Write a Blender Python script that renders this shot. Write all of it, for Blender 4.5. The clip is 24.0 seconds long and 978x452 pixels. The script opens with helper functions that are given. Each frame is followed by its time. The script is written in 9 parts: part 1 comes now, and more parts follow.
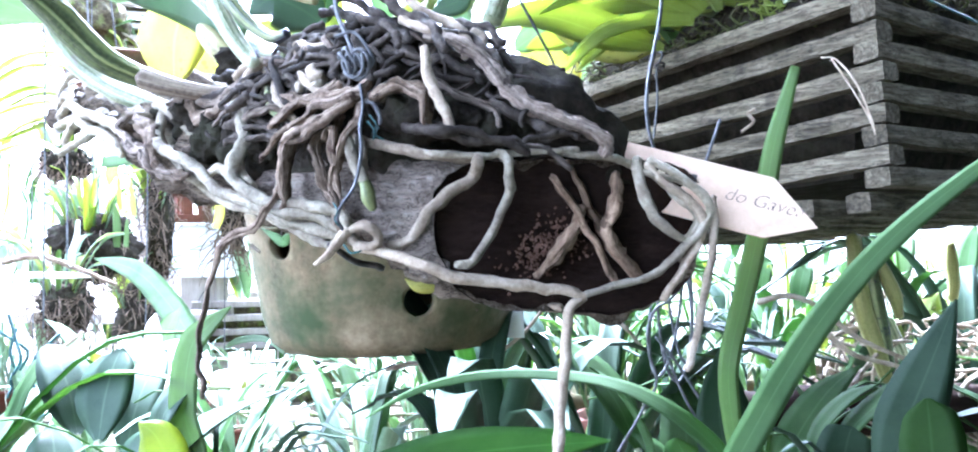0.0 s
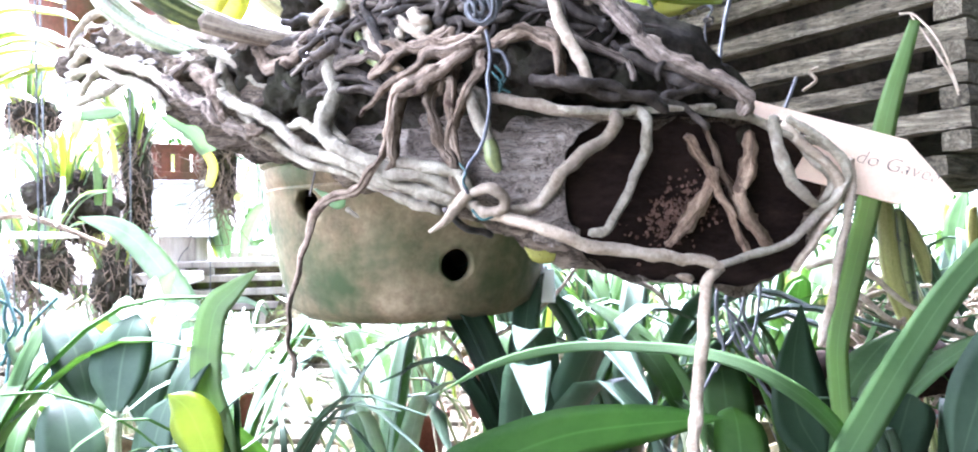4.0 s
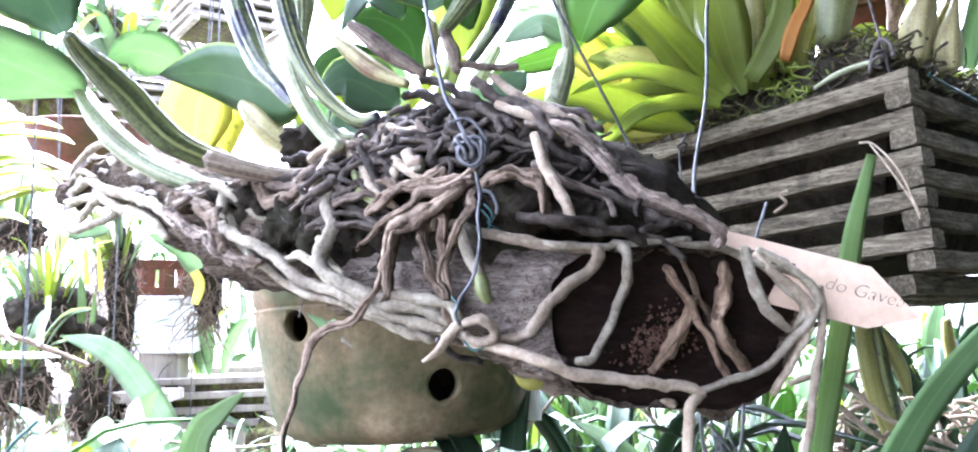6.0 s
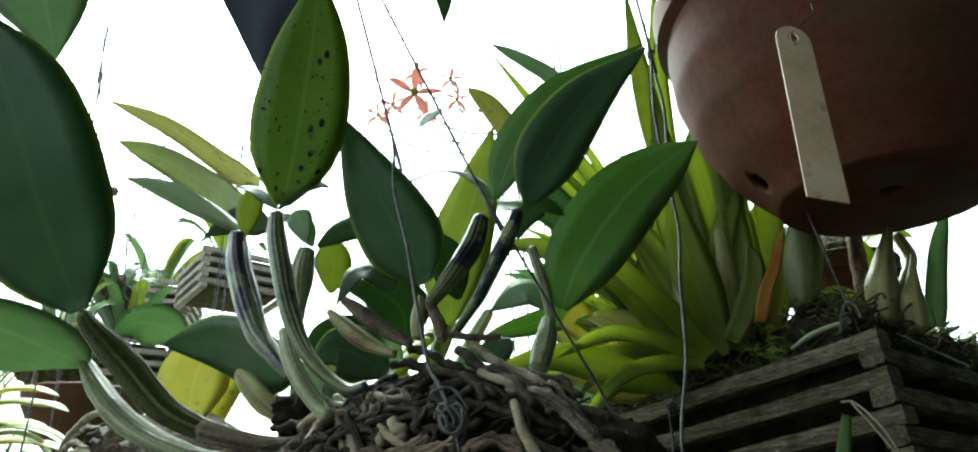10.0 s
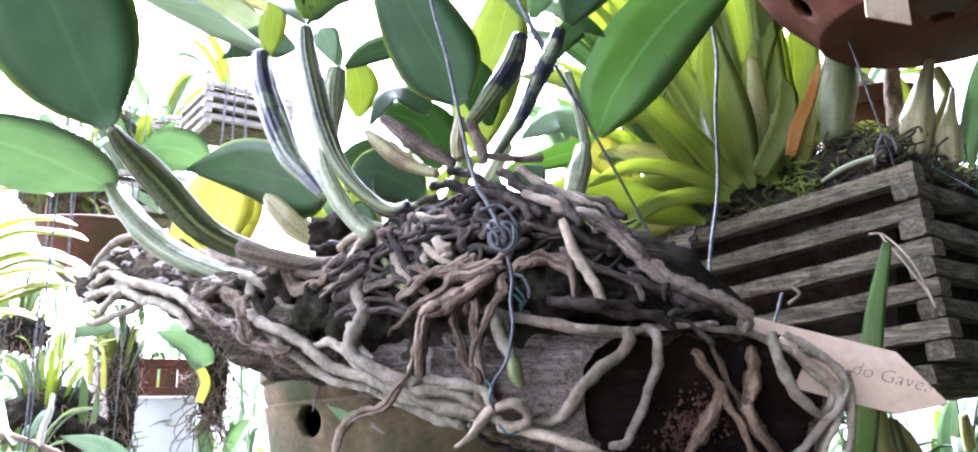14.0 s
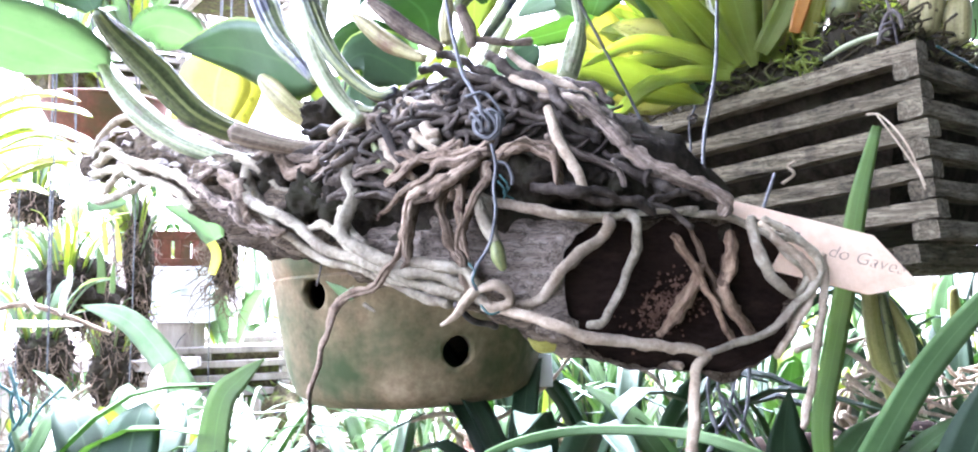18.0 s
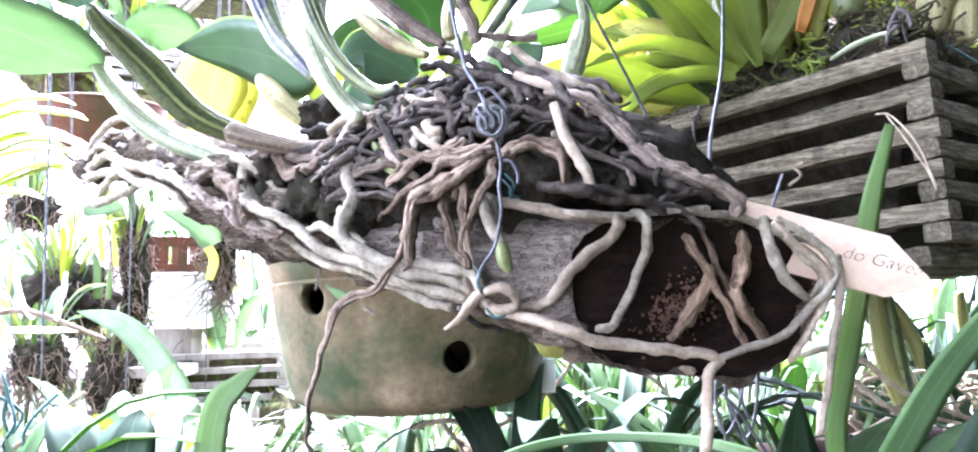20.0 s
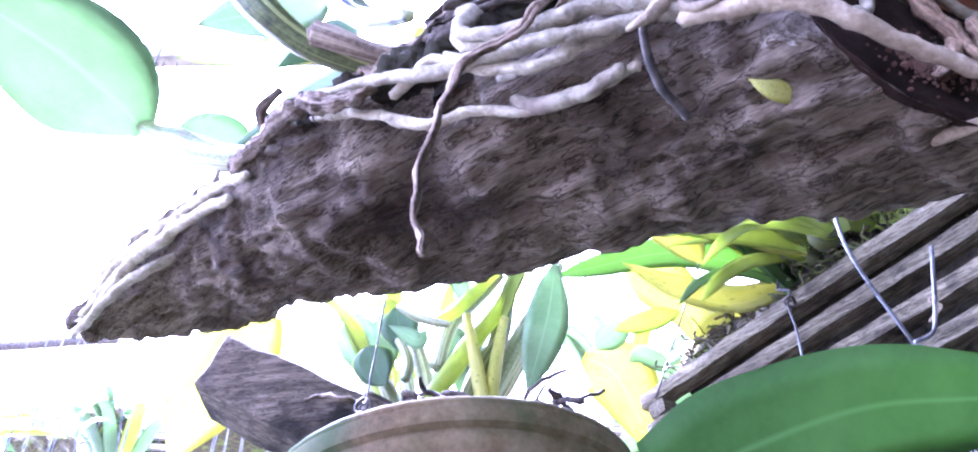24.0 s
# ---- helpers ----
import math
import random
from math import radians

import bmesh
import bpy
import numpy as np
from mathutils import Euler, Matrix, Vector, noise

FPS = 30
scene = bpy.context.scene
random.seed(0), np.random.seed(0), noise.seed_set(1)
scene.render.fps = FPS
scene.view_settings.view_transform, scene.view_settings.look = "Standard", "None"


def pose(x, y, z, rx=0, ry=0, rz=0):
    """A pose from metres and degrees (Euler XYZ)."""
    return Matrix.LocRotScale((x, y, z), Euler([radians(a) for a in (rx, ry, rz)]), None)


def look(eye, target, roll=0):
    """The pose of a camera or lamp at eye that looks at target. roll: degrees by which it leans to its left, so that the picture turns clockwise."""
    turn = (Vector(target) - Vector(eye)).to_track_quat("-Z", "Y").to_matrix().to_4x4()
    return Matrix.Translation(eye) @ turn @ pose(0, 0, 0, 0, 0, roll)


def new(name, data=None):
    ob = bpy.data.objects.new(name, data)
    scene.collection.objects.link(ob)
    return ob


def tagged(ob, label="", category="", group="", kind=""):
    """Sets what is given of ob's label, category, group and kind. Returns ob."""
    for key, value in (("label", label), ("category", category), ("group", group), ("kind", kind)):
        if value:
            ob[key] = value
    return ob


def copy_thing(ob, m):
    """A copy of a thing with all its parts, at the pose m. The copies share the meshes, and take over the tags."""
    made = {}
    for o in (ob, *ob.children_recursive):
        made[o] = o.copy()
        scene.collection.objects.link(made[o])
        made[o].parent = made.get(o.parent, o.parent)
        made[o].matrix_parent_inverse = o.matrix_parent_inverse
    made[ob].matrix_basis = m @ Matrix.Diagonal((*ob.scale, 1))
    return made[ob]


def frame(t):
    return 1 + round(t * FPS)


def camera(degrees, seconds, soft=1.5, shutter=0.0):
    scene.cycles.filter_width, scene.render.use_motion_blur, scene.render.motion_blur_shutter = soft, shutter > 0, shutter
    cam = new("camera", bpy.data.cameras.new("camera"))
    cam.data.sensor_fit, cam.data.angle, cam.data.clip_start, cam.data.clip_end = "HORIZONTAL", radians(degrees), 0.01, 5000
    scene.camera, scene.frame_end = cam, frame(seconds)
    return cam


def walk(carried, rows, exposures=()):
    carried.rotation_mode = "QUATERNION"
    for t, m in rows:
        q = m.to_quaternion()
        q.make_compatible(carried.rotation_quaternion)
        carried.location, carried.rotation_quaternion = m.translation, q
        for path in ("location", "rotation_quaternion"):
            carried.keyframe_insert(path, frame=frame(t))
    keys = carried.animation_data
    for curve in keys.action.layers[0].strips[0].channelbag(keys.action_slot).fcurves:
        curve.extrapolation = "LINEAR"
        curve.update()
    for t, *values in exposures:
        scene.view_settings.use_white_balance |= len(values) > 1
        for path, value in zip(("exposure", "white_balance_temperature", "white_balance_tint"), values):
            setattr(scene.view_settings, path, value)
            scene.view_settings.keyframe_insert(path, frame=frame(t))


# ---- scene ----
cam = camera(63.1, 24.0, 2.0)
# seconds, place, turn
ROWS = [
    (0, 0.0011, -0.0059, 1.4947, 89.60, -0.18, 3.36),
    (0.5, 0.0075, -0.0179, 1.5058, 89.16, -0.69, 4.19),
    (1, 0.0252, -0.0400, 1.5086, 89.62, -0.45, 5.39),
    (1.5, 0.0180, -0.0204, 1.4997, 88.40, -0.08, 3.19),
    (2, -0.0514, 0.0167, 1.5031, 88.19, 0.05, 2.45),
    (2.5, -0.0744, 0.0270, 1.4958, 87.95, -0.16, 2.59),
    (4.5, -0.0819, 0.0285, 1.4965, 86.50, -0.33, -0.24),
    (5, -0.0829, 0.0251, 1.5023, 87.52, -0.02, -0.57),
    (5.5, -0.0866, 0.0186, 1.5024, 90.93, -0.19, -0.54),
    (6, -0.0846, 0.0085, 1.5066, 94.50, -0.12, -0.77),
    (6.5, -0.0921, 0.0066, 1.5053, 98.15, 0.06, -0.37),
    (7, -0.0920, 0.0065, 1.5042, 101.63, 0.24, -0.57),
    (7.5, -0.0890, 0.0053, 1.5043, 105.38, 0.40, -0.54),
    (8, -0.0860, -0.0050, 1.5062, 108.90, 0.41, -0.45),
    (8.5, -0.0861, -0.0102, 1.5061, 112.64, 0.83, -0.33),
    (9, -0.0921, -0.0090, 1.5041, 112.70, 0.26, -0.62),
    (9.5, -0.0771, -0.0140, 1.5031, 112.79, 0.51, -0.66),
    (10, -0.0750, -0.0183, 1.5060, 112.91, 0.65, -0.58),
    (10.5, -0.0788, -0.0179, 1.4996, 112.54, 0.50, -0.43),
    (12.5, -0.0874, -0.0105, 1.4901, 112.54, 0.52, -0.74),
    (13, -0.0923, -0.0111, 1.4908, 108.21, 0.44, -0.70),
    (13.5, -0.0953, -0.0039, 1.4973, 101.82, 0.33, -0.46),
    (14, -0.1006, 0.0010, 1.4979, 101.70, 0.05, -0.81),
    (14.5, -0.0937, 0.0080, 1.4964, 101.53, 0.32, -0.92),
    (15, -0.0922, 0.0019, 1.4959, 101.74, 0.06, -0.84),
    (15.5, -0.0949, -0.0015, 1.4946, 101.83, 0.10, -0.87),
    (16, -0.0925, 0.0050, 1.4919, 101.39, 0.38, 0.13),
    (16.5, -0.0899, 0.0076, 1.4963, 92.73, -0.04, 0.02),
    (17, -0.0858, -0.0046, 1.5044, 92.00, -0.29, 0.11),
    (17.5, -0.0865, -0.0117, 1.5048, 92.16, -0.25, -0.09),
    (18, -0.0875, -0.0084, 1.5044, 92.47, -0.11, -0.05),
    (18.5, -0.0876, 0.0037, 1.5018, 92.56, -0.01, -0.11),
    (20.5, -0.0913, 0.0054, 1.5026, 92.92, -0.01, -0.19),
    (21, -0.0820, 0.0102, 1.4981, 92.76, -0.17, -0.31),
    (21.5, -0.0787, 0.0490, 1.4740, 92.70, 0.20, -0.10),
    (22, -0.1075, 0.0722, 1.4447, 102.20, 0.00, 0.25),
    (22.5, -0.1435, 0.1505, 1.3565, 116.25, 0.33, -0.21),
    (23, -0.1650, 0.1975, 1.2945, 126.46, 0.61, -0.16),
    (23.5, -0.1783, 0.2136, 1.2639, 129.48, 1.28, -0.27),
    (24, -0.1656, 0.2258, 1.2480, 129.65, 1.40, -0.68),
]
EXPOSURES = [(0, 5.2, 4850, 16), (1.0, 5.75, 5020, 17), (2.5, 5.9, 5080, 24), (5, 5.0, 5400, 20), (7.0, 4.95, 5200, 25), (7.6, 4.15, 5350, 16), (8.0, 3.42, 5350, 3), (8.4, 2.35, 6000, -11), (12.7, 2.2, 6000, -11), (13.0, 2.45, 5800, 2), (13.5, 3.95, 5550, 22), (15.5, 4.5, 5300, 25), (17, 4.9, 5350, 23), (18.5, 5.1, 5350, 23), (21, 5.15, 5300, 23),
             (22, 4.78, 5100, 26), (23, 4.85, 4600, 42), (24, 5.5, 4700, 44)]
walk(cam, [(t, pose(*row)) for t, *row in ROWS], EXPOSURES)

# ---- world and light ----
world = bpy.data.worlds.new("overcast_world")
scene.world = world
world.use_nodes = True
wn, wl = world.node_tree.nodes, world.node_tree.links
sky = wn.new("ShaderNodeTexSky")
sky.sky_type = "NISHITA"
sky.sun_disc = False
sky.sun_elevation, sky.sun_rotation = radians(58), radians(-20)
sky.air_density, sky.dust_density, sky.ozone_density = 1.0, 5.0, 1.0
grey = wn.new("ShaderNodeHueSaturation")
grey.inputs["Saturation"].default_value = 0.22
wl.new(sky.outputs[0], grey.inputs["Color"])
wl.new(grey.outputs[0], wn["Background"].inputs["Color"])
wn["Background"].inputs["Strength"].default_value = 0.15
sun_data = bpy.data.lights.new("sun", "SUN")
sun_data.energy, sun_data.angle, sun_data.color = 2.4, radians(25), (1.0, 0.99, 0.96)
sun = new("sun", sun_data)
sun.matrix_world = look((-1.2, 3.0, 5.0), (0, 0.4, 1.5))

# ---- helpers of the place ----
rnd = random.Random(7)


def thing(name, loc=(0, 0, 0), label="", category="", group="", kind=""):
    ob = new(name)
    ob.location = loc
    ob.empty_display_size = 0.02
    return tagged(ob, label, category, group, kind)


def mesh_of(bm, name, material, smooth=True):
    me = bpy.data.meshes.new(name)
    if smooth:
        for f in bm.faces:
            f.smooth = True
        for e in bm.edges:
            if len(e.link_faces) == 2 and e.calc_face_angle(0.0) > 0.75:
                e.smooth = False
    bm.to_mesh(me)
    bm.free()
    me.materials.append(material)
    return me


def part(name, bm, material, parent=None, label="", smooth=True):
    """Links a bmesh, drawn in world metres, as one mesh under its thing or part."""
    ob = new(name, mesh_of(bm, name, material, smooth))
    if parent is not None:
        ob.parent = parent
        origin = Vector(parent.location)
        up = parent.parent
        while up is not None:
            origin += Vector(up.location)
            up = up.parent
        ob.matrix_parent_inverse = Matrix.Translation(-origin)
    return tagged(ob, label)


def spline(pts, n):
    """n + 1 points on a smooth curve through pts (any dimension)."""
    p = np.array(pts, float)
    p = np.vstack([2 * p[0] - p[1], p, 2 * p[-1] - p[-2]])
    k = len(p) - 3
    out = []
    for u in np.linspace(0, k, n + 1):
        i = min(int(u), k - 1)
        f = u - i
        a, b, c, d = p[i], p[i + 1], p[i + 2], p[i + 3]
        out.append(0.5 * (2 * b + (c - a) * f + (2 * a - 5 * b + 4 * c - d) * f * f + (3 * b - a - 3 * c + d) * f ** 3))
    return np.array(out)


def frames_along(path):
    """Tangents and two crossing directions that turn as little as possible."""
    tang = np.gradient(path, axis=0)
    tang /= np.linalg.norm(tang, axis=1)[:, None] + 1e-12
    side = np.cross(tang[0], (0.0, 0.0, 1.0))
    if np.linalg.norm(side) < 0.05:
        side = np.cross(tang[0], (0.0, 1.0, 0.0))
    sides, ups = [], []
    for t in tang:
        side = side - t * side.dot(t)
        side = side / (np.linalg.norm(side) + 1e-12)
        sides.append(side.copy())
        ups.append(np.cross(side, t))
    return tang, np.array(sides), np.array(ups)


def tube(bm, pts, radii, steps=0, ring=7, knobs=0.0, flat=1.0, seed=0, caps=True, scale=60.0, ridges=0.0, wander=0.0, groove=0.0, ribs=0.0):
    """A round rod along pts; radii go from start to end; knobs: unevenness as a share of the radius; wander: sideways wobble in metres; groove: depth of a twisting furrow; ribs: depth of the furrows along it."""
    steps = steps or max(4, 4 * (len(pts) - 1))
    path = spline(pts, steps)
    if wander:
        for i in range(1, steps):
            q = Vector(path[i]) * 85 + Vector((seed, 0, 0))
            path[i] += wander * np.array([noise.noise(q), noise.noise(q + Vector((0, 9, 0))), noise.noise(q + Vector((0, 0, 17)))])
    rad = spline([(r,) for r in radii], steps)[:, 0] if len(radii) > 1 else np.full(steps + 1, radii[0])
    tang, side, up = frames_along(path)
    uv = bm.loops.layers.uv.verify()
    length = float(np.linalg.norm(np.diff(path, axis=0), axis=1).sum())
    rings = []
    for i in range(steps + 1):
        row = []
        for k in range(ring):
            a = 2 * math.pi * k / ring
            v = side[i] * math.cos(a) + up[i] * math.sin(a) * flat
            r = max(rad[i], 1e-5)
            if knobs:
                q = path[i] + v * r
                r *= 1 + knobs * (noise.noise(Vector(q) * scale + Vector((seed * 3.1, seed, 0))) + 0.45 * noise.noise(Vector(q) * scale * 2.6 + Vector((seed, 0, seed))))
            if groove:
                r *= 1 + groove * math.cos(2 * a + i * 0.12 + seed) - 0.5 * groove * max(0.0, math.cos(a + i * 0.1 + seed)) ** 6
            if ribs:
                r *= 1 - ribs * abs(math.cos(6.5 * a + 0.3 * math.sin(i * 0.2))) ** 5 * (0.6 + 0.8 * noise.noise(Vector((math.cos(a) * 3, math.sin(a) * 3, i * 0.06 + seed))))
            if ridges:
                r *= 1 + ridges * math.cos(3 * a + i * 0.35 + seed) + 0.5 * ridges * math.cos(5 * a - i * 0.22)
            row.append(bm.verts.new(path[i] + v * r))
        rings.append(row)
    for i, (a, b) in enumerate(zip(rings, rings[1:])):
        for k in range(ring):
            f = bm.faces.new((a[k], a[(k + 1) % ring], b[(k + 1) % ring], b[k]))
            for loop, (kk, ii) in zip(f.loops, ((k, i), (k + 1, i), (k + 1, i + 1), (k, i + 1))):
                loop[uv].uv = (kk / ring, ii / steps * length * 10)
    if caps:
        for row, t, s in ((rings[0], -tang[0], 0), (rings[-1], tang[-1], -1)):
            c = bm.verts.new(path[s] + t * rad[s] * 0.6)
            for k in range(ring):
                f = (row[(k + 1) % ring], row[k], c) if s == 0 else (row[k], row[(k + 1) % ring], c)
                bm.faces.new(f)
    return bm


def rod(name, pts, radii, material, parent, label="", **kw):
    return part(name, tube(bmesh.new(), pts, radii, **kw), material, parent, label)


WIDE = (0.16, 0.72, 1.0, 0.98, 0.8, 0.45, 0.03)     # broad oval leaf
STRAP = (0.75, 1.0, 1.0, 0.95, 0.85, 0.6, 0.04)      # strap leaf


def blade(bm, pts, width, face, shape=WIDE, thick=0.0016, fold=0.12, steps=14, wave=0.0, seed=0):
    """A thick leaf along the midline pts; face: the way its upper side looks; fold: depth of the V along the midrib."""
    path = spline(pts, steps)
    w = np.maximum(spline([(s,) for s in shape], steps)[:, 0], 0.02) * width / 2
    uv = bm.loops.layers.uv.verify()
    tang = np.gradient(path, axis=0)
    face = np.array(face, float)
    rows = []
    us = (-1, -0.55, 0, 0.55, 1, 0.55, 0, -0.55)
    for i in range(steps + 1):
        t = tang[i] / (np.linalg.norm(tang[i]) + 1e-12)
        n = face - t * face.dot(t)
        n = n / (np.linalg.norm(n) + 1e-9)
        s = np.cross(t, n)
        row = []
        for k, u in enumerate(us):
            lift = fold * w[i] * abs(u) ** 1.3 + wave * w[i] * math.sin(i * 0.9 + seed + (1 if u > 0 else 0)) * abs(u)
            t_here = thick * (1 - abs(u)) * (0.5 if k < 5 else -0.5) * (1.6 if u == 0 and k > 4 else 1)
            row.append(bm.verts.new(path[i] + s * u * w[i] + n * (lift + t_here)))
        rows.append(row)
    m = len(us)
    for i in range(steps):
        for k in range(m):
            j = (k + 1) % m
            f = bm.faces.new((rows[i][k], rows[i][j], rows[i + 1][j], rows[i + 1][k]))
            for loop, (kk, ii) in zip(f.loops, ((k, i), (j, i), (j, i + 1), (k, i + 1))):
                loop[uv].uv = (us[kk] * 0.5 + 0.5, ii / steps)
    bm.faces.new(rows[0])
    bm.faces.new(rows[-1][::-1])
    return bm


def leaf(pts, width, face, material, parent, label="", name="leaf", **kw):
    return part(name, blade(bmesh.new(), pts, width, face, **kw), material, parent, label)


def lathe(bm, profile, centre, ring=48, bumps=0.0):
    """Turns (radius, height) pairs round the upright through centre; an open sheet."""
    c = Vector(centre)
    rows = []
    for r, h in profile:
        row = []
        for k in range(ring):
            a = 2 * math.pi * k / ring
            rr = r * (1 + bumps * noise.noise(Vector((math.cos(a) * 2, math.sin(a) * 2, h * 9))))
            row.append(bm.verts.new(c + Vector((rr * math.cos(a), rr * math.sin(a), h))))
        rows.append(row)
    for a, b in zip(rows, rows[1:]):
        for k in range(ring):
            bm.faces.new((a[k], a[(k + 1) % ring], b[(k + 1) % ring], b[k]))
    return rows


def box(bm, centre, ax, ay, az, rough=0.0, bevel=0.0):
    """A block round centre, with half-edge vectors ax, ay, az."""
    c, ax, ay, az = (Vector(v) for v in (centre, ax, ay, az))
    vs = [bm.verts.new(c + ax * i + ay * j + az * k + Vector([rnd.uniform(-rough, rough) for _ in range(3)]))
          for i in (-1, 1) for j in (-1, 1) for k in (-1, 1)]
    fs = [bm.faces.new([vs[q] for q in f]) for f in
          ((0, 1, 3, 2), (4, 6, 7, 5), (0, 4, 5, 1), (2, 3, 7, 6), (0, 2, 6, 4), (1, 5, 7, 3))]
    if bevel:
        bmesh.ops.bevel(bm, geom=list({e for f in fs for e in f.edges}), offset=bevel, segments=1, affect="EDGES")
    return bm


# ---- materials ----
def make(name):
    m = bpy.data.materials.new(name)
    m.use_nodes = True
    return m, m.node_tree.nodes, m.node_tree.links, m.node_tree.nodes["Principled BSDF"]


def ramp(nodes, links, source, stops):
    r = nodes.new("ShaderNodeValToRGB")
    while len(r.color_ramp.elements) < len(stops):
        r.color_ramp.elements.new(0.5)
    for e, (pos, col) in zip(r.color_ramp.elements, stops):
        e.position, e.color = pos, (*col, 1)
    links.new(source, r.inputs[0])
    return r.outputs[0]


def noisy(nodes, links, scale, detail=4.0, stretch=(1, 1, 1), turn=(0, 0, 0), rough=0.6, grain=None):
    tc = nodes.new("ShaderNodeTexCoord")
    mp = nodes.new("ShaderNodeMapping")
    if grain is not None:
        mp.vector_type = "TEXTURE"
        stretch, turn = (1, grain[1], grain[1]), (0, 0, grain[0])
    mp.inputs["Scale"].default_value = stretch
    mp.inputs["Rotation"].default_value = turn
    links.new(tc.outputs["Object"], mp.inputs[0])
    nz = nodes.new("ShaderNodeTexNoise")
    nz.inputs["Scale"].default_value = scale
    nz.inputs["Detail"].default_value = detail
    nz.inputs["Roughness"].default_value = rough
    links.new(mp.outputs[0], nz.inputs["Vector"])
    return nz.outputs["Fac"]


def mixc(nodes, links, fac, a, b, kind="MIX"):
    m = nodes.new("ShaderNodeMix")
    m.data_type, m.blend_type = "RGBA", kind
    for socket, value in ((m.inputs[0], fac), (m.inputs[6], a), (m.inputs[7], b)):
        if isinstance(value, (int, float)):
            socket.default_value = value
        elif isinstance(value, tuple):
            socket.default_value = (*value, 1)
        else:
            links.new(value, socket)
    return m.outputs[2]


def bumped(nodes, links, bsdf, source, strength, distance):
    b = nodes.new("ShaderNodeBump")
    b.inputs["Strength"].default_value, b.inputs["Distance"].default_value = strength, distance
    links.new(source, b.inputs["Height"])
    links.new(b.outputs[0], bsdf.inputs["Normal"])


def by_object(nodes, links, colour, amount=0.25):
    """Each object a little lighter or darker than its like."""
    info = nodes.new("ShaderNodeObjectInfo")
    hs = nodes.new("ShaderNodeHueSaturation")
    mr = nodes.new("ShaderNodeMapRange")
    mr.inputs["To Min"].default_value, mr.inputs["To Max"].default_value = 1 - amount, 1 + amount
    links.new(info.outputs["Random"], mr.inputs["Value"])
    links.new(mr.outputs[0], hs.inputs["Value"])
    links.new(colour, hs.inputs["Color"])
    return hs.outputs[0]


def surface(name, dark, mid, light, scale, fine, rough=0.8, bump=0.5, depth=0.002, stretch=(1, 1, 1), turn=(0, 0, 0),
            stain=None, stain_scale=9.0, stain_edge=(0.5, 0.65), vary=0.15, grain=None, cracks=None, gloss=0.22):
    m, n, l, b = make(name)
    big = noisy(n, l, scale, 5, stretch, turn, grain=grain)
    small = noisy(n, l, fine, 6, stretch, turn, 0.7, grain=grain)
    c = ramp(n, l, big, ((0.32, dark), (0.5, mid), (0.68, light)))
    c2 = ramp(n, l, small, ((0.3, dark), (0.7, light)))
    c = mixc(n, l, 0.4, c, c2)
    if stain:
        s = ramp(n, l, noisy(n, l, stain_scale, 4), ((stain_edge[0], (0, 0, 0)), (stain_edge[1], (1, 1, 1))))
        c = mixc(n, l, s, c, stain)
    if cracks:
        k = ramp(n, l, noisy(n, l, cracks[0], 7, stretch, turn, 0.62, grain=grain), ((0.47, (0, 0, 0)), (0.495, (0.75, 0.75, 0.75)), (0.505, (0.75, 0.75, 0.75)), (0.53, (0, 0, 0))))
        c = mixc(n, l, k, c, cracks[1])
    if vary:
        c = by_object(n, l, c, vary)
    l.new(c, b.inputs["Base Color"])
    b.inputs["Roughness"].default_value = rough
    b.inputs["Specular IOR Level"].default_value = gloss
    h = n.new("ShaderNodeMath")
    h.operation = "MULTIPLY_ADD"
    h.inputs[1].default_value = 0.5
    l.new(small, h.inputs[0])
    l.new(big, h.inputs[2])
    bumped(n, l, b, h.outputs[0], bump, depth)
    return m


